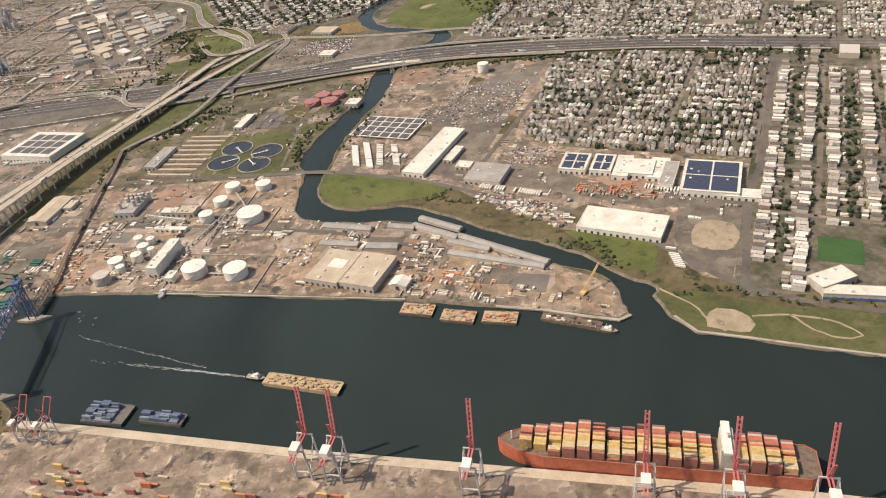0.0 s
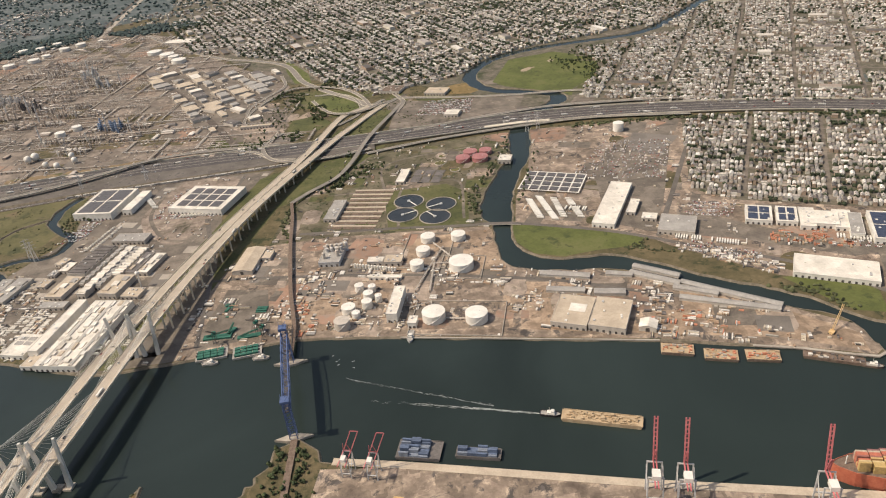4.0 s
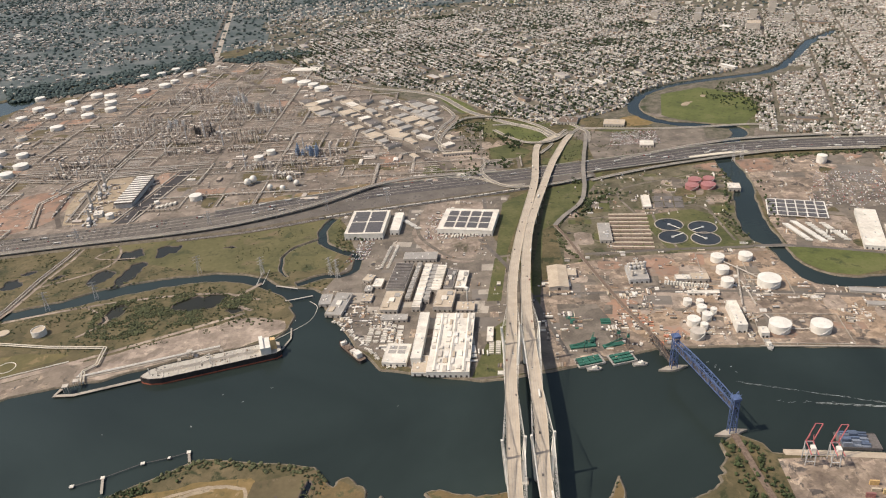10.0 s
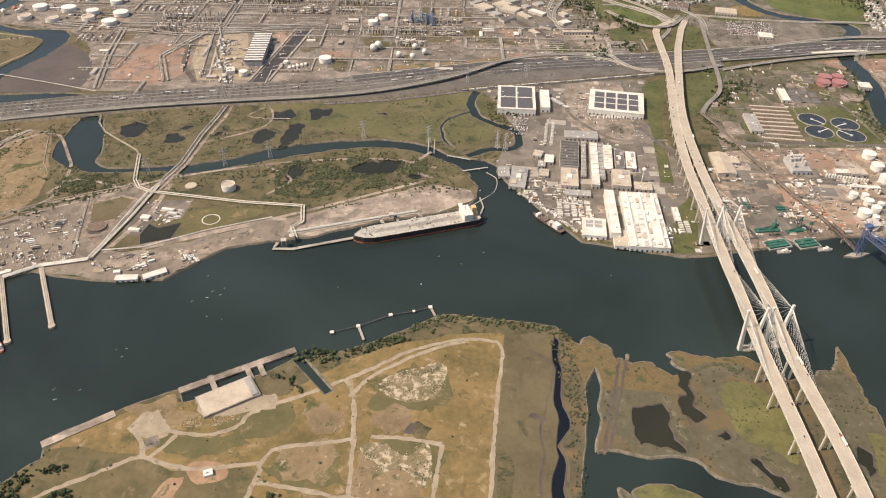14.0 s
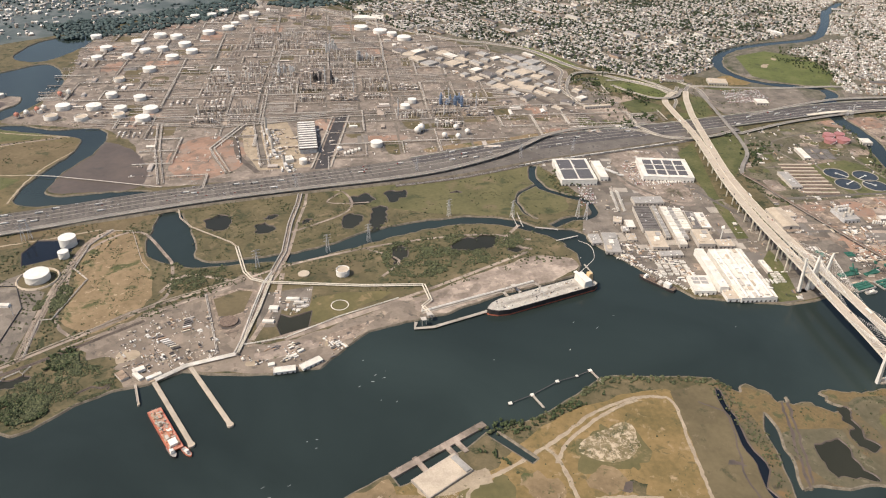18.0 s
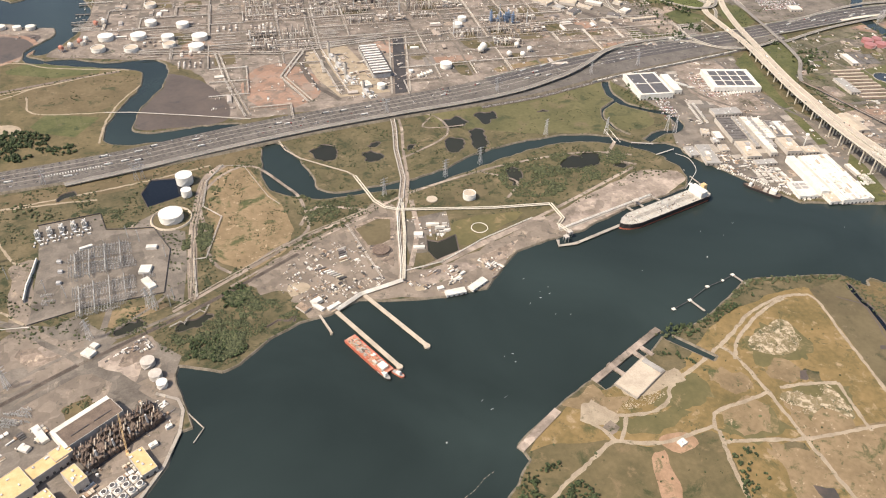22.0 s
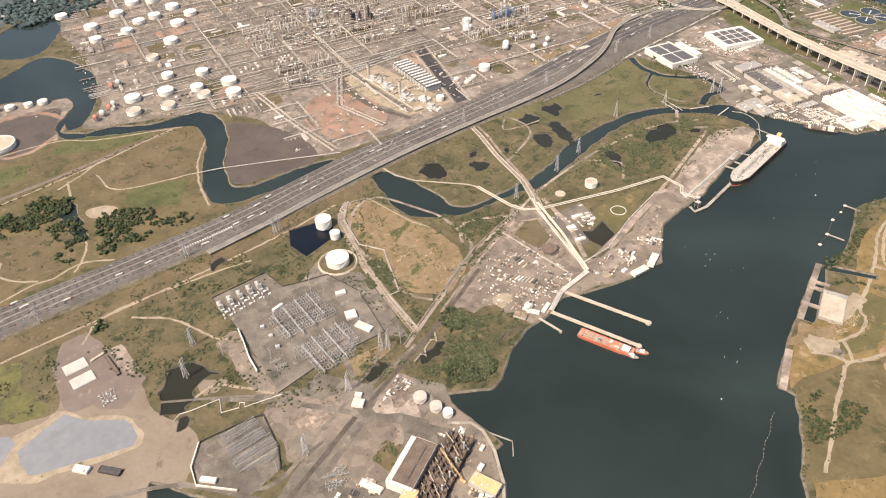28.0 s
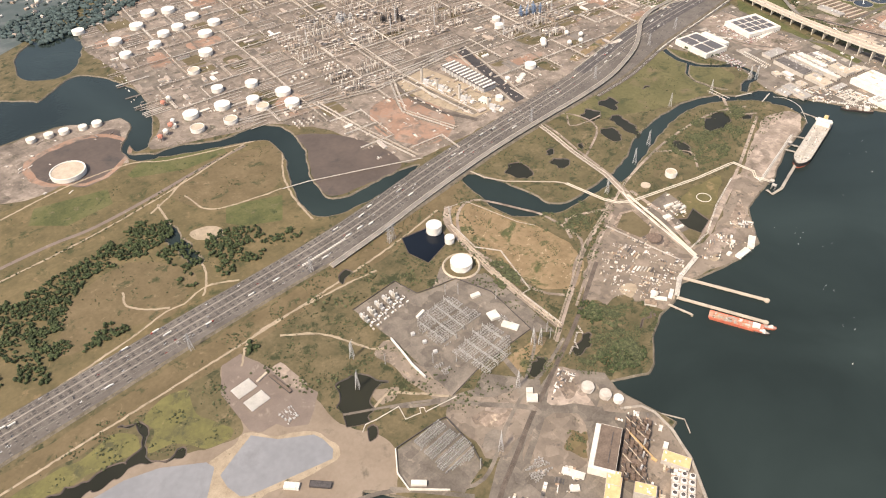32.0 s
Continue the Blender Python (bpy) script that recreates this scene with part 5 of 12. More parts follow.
COVERS += [(ragged([(-1858, 729), (-1829, 728), (-1808, 694), (-1812, 676), (-1839, 676), (-1863, 698)], 8, 6.0, 0.08), "path"), (ragged([(-1693, 734), (-1661, 727), (-1672, 706), (-1703, 699)], 5, 6.0, 0.1), "path"), (ragged([(-1647, 640), (-1596, 638), (-1584, 610), (-1614, 573), (-1656, 582), (-1670, 607)], 10, 6.0, 0.08), "oval"), (ragged([(-1481, 651), (-1466, 645), (-1488, 625), (-1496, 632)], 6, 6.0, 0.08), "mud"), (ragged([(-1553, 608), (-1526, 586), (-1554, 537), (-1580, 543)], 6, 6.0, 0.09), "oval"), (ragged([(-1646, 550), (-1569, 522), (-1562, 479), (-1591, 444), (-1640, 493)], 10, 7.0, 0.08), "oval"), ([(-1847, 679), (-1827, 683), (-1825, 665), (-1846, 658)], "dirt")]
COVERS += [([(-2580, 2418), (-2434, 2345), (-2300, 2280), (-2229, 2297), (-2243, 2533), (-2414, 2678), (-2497, 2513)], "works"), ([(-2840, 2620), (-2670, 2625), (-2600, 2517), (-2648, 2425), (-2759, 2385), (-2865, 2489)], "red"), ([(-2825, 2604), (-2679, 2606), (-2614, 2517), (-2660, 2435), (-2759, 2399), (-2848, 2489)], "mud"),
           (ribbon(smooth([(-3100, 2232), (-2952, 2226), (-2848, 2211), (-2692, 2218), (-2564, 2232), (-2457, 2238), (-2400, 2240)], 14), 11), "brown_yard"), (ribbon(smooth([(-2729, 2157), (-2643, 2200), (-2590, 2222)], 14), 5), "path")]
SHOALS = [([(-1213, 487), (-1178, 497), (-1144, 482), (-1115, 453), (-1080, 420), (-1134, 430), (-1191, 449)], "algae"), ([(-1228, 498), (-1220, 490), (-1205, 461), (-1225, 455)], "marsh_grey"), (ribbon([(-1141, 724), (-1173, 658), (-1205, 599), (-1228, 553)], 5), "mud"), (ribbon([(-1127, 728), (-1163, 657), (-1195, 597), (-1216, 561)], 4), "mud")]
HARD = ("ochre", "lawn", "meadow", "brown", "sewage", "road", "brown_yard", "yard", "asphalt", "gravel", "concrete", "liner", "town", "far", "pitch")


def build_ground():
    verts, edges, faces, owner = [], [], [], []

    def add(pts, tag):
        n = len(verts)
        verts.extend(Vector((float(x), float(y))) for x, y in pts)
        faces.append(list(range(n, n + len(pts))))
        owner.append(tag)
    add([(-14000, -4000), (14000, -4000), (14000, 14000), (-14000, 14000)], "scrub")
    for pts, mat in COVERS:
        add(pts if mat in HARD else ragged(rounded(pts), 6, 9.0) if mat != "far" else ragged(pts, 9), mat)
    for line in FIELD_TRACKS:
        add(ragged(ribbon(smooth(line, 12.0), 6.4), 2.6, 6.0, 0.11), "path")
    for line in LEFT_TRACKS:
        add(ragged(ribbon(smooth(line, 12.0), 5.0), 2.2, 6.0, 0.11), "path")
    for nm, (pts, mat) in WET.items():
        if nm == "kill":
            rim = []
            for x, y in ragged(pts, 3, 6.0):
                if -1225 < x < -640 and 400 < y < 790:
                    q = noise.noise_vector((x * 0.05, y * 0.05, 4.4)) + noise.noise_vector((x * 0.15, y * 0.15, 2.4)) * 0.4
                    x, y = x + q.x * 10, y + q.y * 10
                rim.append((x, y))
            add(rim, "WET:" + mat)
            continue
        if "pool" in nm or nm == "black_pond":
            add(ragged(rounded(pts, 4.0), 11, 3.5, 0.06), "WET:" + mat)
            continue
        add(ragged(pts if nm in ("kill", "basin", "slot", "field_dock", "pond_c") or "ribbon" in nm else rounded(pts), {"kill": 3, "basin": 0, "slot": 0, "field_dock": 0, "pond_c": 1}.get(nm, 6)), "WET:" + mat)
    for pts, mat in SHOALS:
        add(ragged(rounded(pts, 5.0), 4, 5.0, 0.07), mat)
    v2, e2, f2, ov, oe, of = delaunay_2d_cdt(verts, edges, faces, 0, 0.01)
    mid = np.array([[sum(v2[i].x for i in f) / len(f), sum(v2[i].y for i in f) / len(f)] for f in f2])
    top = np.full(len(f2), -1)
    for k, idx in enumerate(faces):
        top[within([verts[i] for i in idx], mid)] = k
    names = sorted({m for m in owner if not m.startswith("WET")})
    land, wet, lm = [], {"water": [], "pond": [], "black_water": []}, []
    for f, k in zip(f2, top):
        if k < 0:
            continue
        tag = owner[k]
        if tag.startswith("WET"):
            wet[tag[4:]].append(tuple(f))
        else:
            land.append(tuple(f))
            lm.append(names.index(tag))
    # banks where land meets water
    count = {}
    for f in land:
        for i in range(len(f)):
            a, b = f[i], f[(i + 1) % len(f)]
            count[(a, b)] = 1
    skirt = Soup()
    for kind, f in [("water", f) for f in wet["water"]] + [("pond", f) for f in wet["pond"] + wet["black_water"]]:
        lip, bm_i = (1.8, 0) if kind == "water" else (1.2, 1)
        for i in range(len(f)):
            a, b = f[i], f[(i + 1) % len(f)]
            if (b, a) in count or (a, b) in count:
                pa, pb = v2[a], v2[b]
                d = (pb - pa).normalized()
                nx, ny = d.y, -d.x  # away from the water
                sx, sy = -nx * 2.5, -ny * 2.5
                skirt.poly([(pa.x, pa.y, LAND + 0.05), (pb.x, pb.y, LAND + 0.05), (pb.x + sx, pb.y + sy, -0.4), (pa.x + sx, pa.y + sy, -0.4)], bm_i)
                skirt.poly([(pa.x + nx * lip, pa.y + ny * lip, LAND + 0.12), (pb.x + nx * lip, pb.y + ny * lip, LAND + 0.12), (pb.x, pb.y, LAND + 0.05), (pa.x, pa.y, LAND + 0.05)], bm_i)
    me = bpy.data.meshes.new("ground")
    me.from_pydata([(p.x * K, p.y * K, LAND * K) for p in v2], [], land)
    for nme in names:
        me.materials.append(MAT[nme])
    me.polygons.foreach_set("material_index", lm)
    me.update()
    tagged(new("ground", me), "shore lands of earth, marsh, grass, yards and town lots", "ground", kind="structure")
    structure("bank", skirt, ["bank", "mud"], "stony tan bank along the water's edge", "bank")
    s = Soup()
    s.poly([(-14000, -4000, 0), (14000, -4000, 0), (14000, 4800, 0), (-14000, 4800, 0)])
    structure("water", s, ["water"], "dark grey-green tidal water with small waves", "water")
    p = Soup()
    for f in wet["pond"]:
        p.poly([(v2[i].x, v2[i].y, 1.2) for i in f])
    q = Soup()
    for f in wet["black_water"]:
        q.poly([(v2[i].x, v2[i].y, 1.2) for i in f])
    structure("settling_pond_water", q, ["black_water"], "near-black still water of a lined settling pond", "water")
    structure("pond_water", p, ["pond"], "still dark water of ponds and ditches", "water")


build_ground()

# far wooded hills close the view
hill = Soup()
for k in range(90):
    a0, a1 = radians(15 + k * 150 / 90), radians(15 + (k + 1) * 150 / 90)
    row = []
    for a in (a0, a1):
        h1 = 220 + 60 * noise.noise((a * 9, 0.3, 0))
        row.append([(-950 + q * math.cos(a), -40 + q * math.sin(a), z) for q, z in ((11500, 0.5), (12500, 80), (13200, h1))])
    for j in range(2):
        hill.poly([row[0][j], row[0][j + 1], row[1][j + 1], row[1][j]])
structure("backdrop", hill, ["far"], "far wooded hills and suburbs, tinted with distance haze", "backdrop")


# ---------------------------------------------------------------- turnpike
def shifted(line, off):
    out = []
    for i in range(len(line)):
        a, b = Vector(line[max(i - 1, 0)][:2]), Vector(line[min(i + 1, len(line) - 1)][:2])
        d = (b - a).normalized()
        out.append((line[i][0] - d.y * off, line[i][1] + d.x * off, *line[i][2:]))
    return out


PIKE = smooth(TURNPIKE)
PIKE_Z = 7.0
s = Soup()
s.strip(PIKE, 76, PIKE_Z, 0, PIKE_Z + 1, 1)
structure("turnpike_road", s, ["road", "bank"], "broad grey toll motorway on a low embankment", "road")
s = Soup()
EAST = [p for p in PIKE if -1480 < p[0] < 900]
s.strip(shifted(EAST, 19), 37, PIKE_Z + 0.05)
s.strip(shifted([p for p in EAST if p[0] > -1120], -19), 37, PIKE_Z + 0.05)
structure("newer_asphalt", s, ["fresh"], "dark newer asphalt of the motorway's eastern lanes", "road")
SOUTH_EDGE = smooth([(-4600, 1722), (-3126, 1710), (-2861, 1706), (-2613, 1696), (-2451, 1686), (-2224, 1692), (-2000, 1704), (-1781, 1702), (-1588, 1692), (-1400, 1688), (-1300, 1697), (-1160, 1714), (-1026, 1720), (-845, 1726), (-628, 1736), (-450, 1746)], 30.0)


def pike_y(x):
    for a, b in zip(PIKE, PIKE[1:]):
        if a[0] <= x <= b[0]:
            return a[1] + (b[1] - a[1]) * (x - a[0]) / (b[0] - a[0])
    return PIKE[0][1]


s, marks = Soup(), Soup()
for (x0, y0), (x1, y1) in zip(SOUTH_EDGE, SOUTH_EDGE[1:]):
    n0, n1 = pike_y(x0) - 36, pike_y(x1) - 36
    z = PIKE_Z - 0.05
    s.poly([(x0, y0, z), (x1, y1, z), (x1, n1, z), (x0, n0, z)])
    s.poly([(x0, y0 - 5, LAND - 0.2), (x1, y1 - 5, LAND - 0.2), (x1, y1, z), (x0, y0, z)], 1)
    for f in (0.2, 0.45, 0.7):
        if n0 - y0 > 14:
            marks.strip([(x0 + (x1 - x0) * k, y0 + (n0 - y0) * f + (y1 + (n1 - y1) * f - y0 - (n0 - y0) * f) * k) for k in (0.1, 0.3)], 2.6 if f == 0.45 else 0.5, PIKE_Z + 0.02, 0 if f == 0.45 else 1)
structure("southern_lanes", s, ["road", "bank"], "grey southern lanes of the broad motorway", "road")
structure("southern_markings", marks, ["patch", "paint"], "worn patches and lane lines on the southern lanes", "road marking", "stuff")
SOUTH = [(-2560, 1680, 7.2), (-2400, 1688, 8.4), (-2224, 1702, 10.5), (-2000, 1713, 12), (-1781, 1711, 12.5), (-1588, 1704, 13), (-1440, 1710, 13.5), (-1310, 1736, 14.5), (-1220, 1764, 15.5), (-1142, 1802, 15.5), (-1059, 1848, 15), (-966, 1873, 13), (-884, 1876, 11), (-790, 1872, 9), (-700, 1866, 8)]
SOUTH = smooth(SOUTH, 25)
s = Soup()
s.strip(SOUTH, 13, 0, 0, 2.2, 1)
structure("raised_carriageway", s, ["ramp", "concrete"], "pale raised carriageway along and over the motorway", "road")
s = Soup()
for off in (-6.6, 6.6):
    s.strip([(x, y, z + 1.0) for x, y, z in shifted(SOUTH, off)], 0.6, 0, 0, 1.2)
structure("carriageway_parapet", s, ["deck_edge"], "pale concrete parapets of the raised carriageway", "barrier")
s = Soup()
for x, y, z in SOUTH[::2]:
    if z > 9:
        s.box(x, y, LAND, 2.2, 9, z - 2.2 - LAND, 0)
structure("carriageway_pier", s, ["concrete"], "squat concrete piers under the raised carriageway", "pier")
s = Soup()
s.strip(shifted(EAST, 39.5), 1.4, PIKE_Z + 3.2, 0, 3.2)
s.strip(shifted([p for p in EAST if p[0] > -640], -39.5), 1.4, PIKE_Z + 2.6, 0, 2.6)
structure("noise_wall", s, ["deck_edge"], "pale concrete wall along the motorway's edge", "wall")
s = Soup()
for off in (-19, 0, 19):
    s.strip(shifted(PIKE, off), 1.3, PIKE_Z + 0.1, 0, 0.9)
structure("median_barrier", s, ["concrete"], "pale concrete median barriers of the motorway", "barrier")
s = Soup()
for off in (-35.5, -21.5, -17, -2.5, 2.5, 17, 21.5, 35.5):
    s.strip(shifted(PIKE, off), 0.3, PIKE_Z + 0.06)
for off in (-31, -26.5, -12.5, -7.5, 7.5, 12.5, 26.5, 31):
    ln = shifted(PIKE, off)
    for i in range(len(ln) - 1):
        a, b = Vector(ln[i][:2]), Vector(ln[i + 1][:2])
        for t in (0.0, 0.33, 0.66):
            p, q = a.lerp(b, t), a.lerp(b, t + 0.14)
            s.strip([tuple(p), tuple(q)], 0.4, PIKE_Z + 0.06)
rp, rr = Soup(), random.Random(5)
for off in (-31, -24, -12, -6, 6, 12, 24, 31):
    ln = shifted(smooth([p for p in TURNPIKE if p[0] < -1500], 17.0), off)
    for p, q in zip(ln, ln[1:]):
        if rr.random() < 0.93:
            rp.strip([(p[0] + (q[0] - p[0]) * k, p[1] + (q[1] - p[1]) * k) for k in (0.2, 0.2 + rr.uniform(0.25, 0.45))], 2.8, PIKE_Z + 0.2)
structure("road_patch", rp, ["patch"], "dark worn patches along the motorway lanes", "road patch", "stuff")
structure("lane_marking", s, ["paint"], "worn white lane lines on the motorway", "road marking")
RAILWAY = [(x, y - 13) for x, y in SOUTH_EDGE if x > -1560]
s = Soup()
s.strip(RAILWAY, 14, LAND + 0.5, 0, 0.6)
structure("railway_bed", s, ["ballast"], "brown ballast of a twin railway beside the motorway", "railway")
s = Soup()
for off in (1.4, 2.8, -2.8, -1.4):
    s.strip(shifted(RAILWAY, off), 0.25, LAND + 0.75, 0, 0.2)
structure("rail", s, ["steel"], "thin steel rails", "rail")


# ---------------------------------------------------------------- cable-stayed bridge
def deck_line(pts):
    out = smooth(pts, 15.0)
    return out


DECK_L = [(-1150, -230, 3.0), (-1080, 40, 10), (-1012, 300, 26), (-979, 471, 38), (-949, 654, 47), (-921, 780, 50), (-897, 891, 49.5), (-854, 1059, 44), (-810, 1225, 36), (-743, 1426, 27), (-632, 1713, 18), (-579, 1889, 11), (-552, 1980, 7.5), (-530, 2035, 5.8), (-490, 2071, 4.9), (-440, 2107, 4.4)]
DECK_R = [(-1105, -230, 3.0), (-1035, 40, 10), (-967, 300, 26), (-933, 464, 38), (-909, 648, 47), (-880, 775, 50), (-859, 884, 49.5), (-826, 1051, 44), (-786, 1217, 36), (-716, 1447, 27), (-608, 1704, 18), (-536, 1866, 11), (-506, 1925, 8), (-452, 2027, 5.4), (-408, 2096, 4.5)]
BW = 18.8


def deck_height(line, y):
    for a, b in zip(line, line[1:]):
        if a[1] <= y <= b[1]:
            return a[2] + (b[2] - a[2]) * (y - a[1]) / (b[1] - a[1]), a[0] + (b[0] - a[0]) * (y - a[1]) / (b[1] - a[1])
    return line[-1][2], line[-1][0]


def bridge():
    root = thing("cable_stayed_bridge", -885, 845, 0, "pale concrete twin cable-stayed road bridge over the strait", "bridge")

    def loc(p):
        return (p[0] + 885, p[1] - 845, p[2])
    for line in (DECK_L, DECK_R):
        ln = [loc(p) for p in deck_line(line)]
        s = Soup()
        s.strip(ln, BW, 0, 0, 2.4, 1)
        dk = part("deck", s, ["deck", "deck_edge"], root, "pale worn concrete roadway deck")
        for off in (-BW / 2, BW / 2):
            s = Soup()
            s.strip([(x, y, z + 1.1) for x, y, z in shifted(ln, off)], 0.6, 0, 0, 1.3)
            part("parapet", s, ["deck_edge"], dk)
        s = Soup()
        for off in (-3.6, 0, 3.6):
            s.strip([(x, y, z + 0.06) for x, y, z in shifted(ln, off)], 0.35, 0)
        part("lane_line", s, ["paint"], dk, "white lane lines")
        # approach piers
        for y in [110, 190, 270, 350, 430, 510, 590, 640] + list(range(1050, 1900, 42)):
            z, x = deck_height(line, y)
            if z < 9:
                continue
            s = Soup()
            for dx in (-6.5, 6.5):
                s.box(x + dx + 885, y - 845, 0, 2.4, 2.6, z - 4.2, -12)
            s.box(x + 885, y - 845, z - 4.2, 18, 3, 2.0, -12)
            part("pier", s, ["deck_edge"], root, "two-legged concrete pier")
        # towers with outward leaning legs, and stays
        for ty in (711, 980):
            z, x = deck_height(line, ty)
            for sd in (-1, 1):
                s = Soup()
                foot, top = Vector((x + sd * 10, ty, -1)), Vector((x + sd * 16.5, ty, 84))
                n = len(s.v)
                for p, w in ((foot, 3.0), (top, 1.7)):
                    for a, b in ((-1, -1), (1, -1), (1, 1), (-1, 1)):
                        s.v.append((p.x + a * w + 885, p.y + b * w - 845, p.z))
                for q in ((0, 1, 5, 4), (1, 2, 6, 5), (2, 3, 7, 6), (3, 0, 4, 7), (4, 5, 6, 7)):
                    s.f.append(tuple(n + i for i in q))
                    s.m.append(0)
                part("tower_leg", s, ["white"], root, "slender leaning white tower leg")
                for k in range(1, 13):
                    for dr in (-1, 1):
                        yy = ty + dr * k * 10.8
                        zz, xx = deck_height(line, yy)
                        s = Soup()
                        s.rod((top.x + 885 - sd * 0.4, top.y - 845, 81 - k * 0.3 - 0), (xx + sd * 10.3 + 885, yy - 845, zz + 0.5), 0.16, 0, 4)
                        part("stay_cable", s, ["white"], root)
            s = Soup()
            s.box(x + 885, ty - 845, z - 5, 26, 4, 2.6, -11)
            part("cross_beam", s, ["deck_edge"], root)
    for ty, x in ((711, -911), (980, -861)):
        for dx in (-30, -14, 14, 30):
            s = Soup()
            s.box(dx * 0.83 + x + 885, ty - 845, -2, 12, 14, 4.5, -11, taper=0.95)
            part("footing", s, ["concrete"], root, "low concrete tower footing")


bridge()


# ---------------------------------------------------------------- railway lift bridge
def truss(s, a, b, h, w, n, r=0.7):
    """A box truss from a to b (x, y, z of the deck), h high and w wide."""
    a, b = Vector(a), Vector(b)
    d = (b - a) / n
    side = Vector((-(b - a).y, (b - a).x, 0)).normalized() * (w / 2)
    up = Vector((0, 0, h))
    for sg in (-1, 1):
        o = side * sg
        s.rod(a + o, b + o, r)
        for k in range(n):
            lo0, lo1 = a + o + d * k, a + o + d * (k + 1)
            arch = [1 - 0.28 * (2 * (k + e) / n - 1) ** 2 for e in (0, 1)]
            t0, t1 = lo0 + up * arch[0], lo1 + up * arch[1]
            s.rod(t0, t1, r)
            s.rod(lo0, t0, r * 0.6)
            s.rod(lo0 if k % 2 else t0, t1 if k % 2 else lo1, r * 0.6)
        s.rod(b + o, b + o + up * 0.72, r * 0.6)
    for k in range(n + 1):
        q = 1 - 0.28 * (2 * k / n - 1) ** 2
        s.rod(a - side + d * k + up * q, a + side + d * k + up * q, r * 0.5)
        if k < n:
            s.rod(a - side + d * k + up * q, a + side + d * (k + 1) + up * q, r * 0.35)


LIFT_A, LIFT_B = (-597, 735), (-612, 903)


def lift_bridge():
    root = thing("railway_lift_bridge", -604, 820, 0, "blue steel railway lift bridge with its span raised", "bridge")

    def loc(x, y, z):
        return (x + 604, y - 820, z)
    for (x, y), dr in ((LIFT_A, -1), (LIFT_B, 1)):
        s = Soup()
        for dx in (-5, 5):
            for dy in (-4, 4):
                s.rod(loc(x + dx, y + dy, 4), loc(x + dx * 0.8, y + dy, 66), 0.8)
        for z in range(10, 66, 11):
            for dy in (-4, 4):
                s.rod(loc(x - 5, y + dy, z), loc(x + 5, y + dy, z + 11), 0.4)
                s.rod(loc(x + 5, y + dy, z), loc(x - 5, y + dy, z), 0.4)
            for dx in (-5, 5):
                s.rod(loc(x + dx, y - 4, z), loc(x + dx, y + 4, z + 11), 0.4)
        part("lift_tower", s, ["bluesteel"], root, "latticed blue steel lift tower")
        s = Soup()
        s.box(*loc(x, y, 66), 12, 12, 4, 0)
        part("sheave_house", s, ["bluesteel"], root)
        s = Soup()
        s.prism([(x + 604 + 22 * math.cos(a) * (1.2 if abs(math.cos(a)) > 0.9 else 0.8), y - 820 + 7 * math.sin(a)) for a in [k * math.pi / 6 for k in range(12)]], -2, 4)
        part("pier", s, ["concrete"], root, "pointed concrete river pier")
    s = Soup()
    truss(s, loc(*LIFT_A, 48), loc(*LIFT_B, 48), 15, 9, 14, 0.8)
    sp = part("lift_span", s, ["bluesteel"], root, "raised blue truss span")
    s = Soup()
    s.strip([loc(*LIFT_A, 48), loc(*LIFT_B, 48)], 7, 0, 0, 0.8)
    part("track_deck", s, ["darksteel"], sp, "dark track deck")
    s = Soup()
    truss(s, loc(-612, 907, 9), loc(-616, 985, 10), 9, 8, 7, 0.6)
    part("approach_span", s, ["darksteel"], root, "dark approach truss")


lift_bridge()
RAIL_NJ = [(-612, 905, 10), (-611, 989, 10), (-624, 1109, 10), (-635, 1287, 10), (-638, 1400, 9), (-645, 1480, 8), (-610, 1523, 8), (-545, 1588, 9), (-506, 1674, 11), (-475, 1775, 14), (-439, 1877, 13), (-385, 2020, 6), (-362, 2090, 4)]
s = Soup()
s.strip(smooth(RAIL_NJ[:6], 20), 7, 0, 0, 1.5, 1)
structure("railway_viaduct", s, ["rust", "concrete"], "narrow single-track railway viaduct", "railway")
s = Soup()
s.strip(smooth(RAIL_NJ[5:], 20), 11, 0, 0, 1.5, 1)
structure("ramp_road", s, ["ramp", "concrete"], "curving grey ramp road over the motorway", "road")
s = Soup()
for k in range(1, 9):
    s.box(-612 - k * 2.2, 905 + k * 40, 0, 6, 2, 9)
structure("viaduct_pier", s, ["concrete"], "concrete piers under the railway viaduct", "pier")
s = Soup()
s.strip([(-596, 728, 6), (-602, 660, 5), (-610, 560, 4), (-640, 300, 3)], 9, 0, 0, 4)
structure("railway_causeway", s, ["rust"], "brown railway causeway leading onto the lift bridge", "railway")
# ---------------------------------------------------------------- kinds of things
rng = random.Random(11)


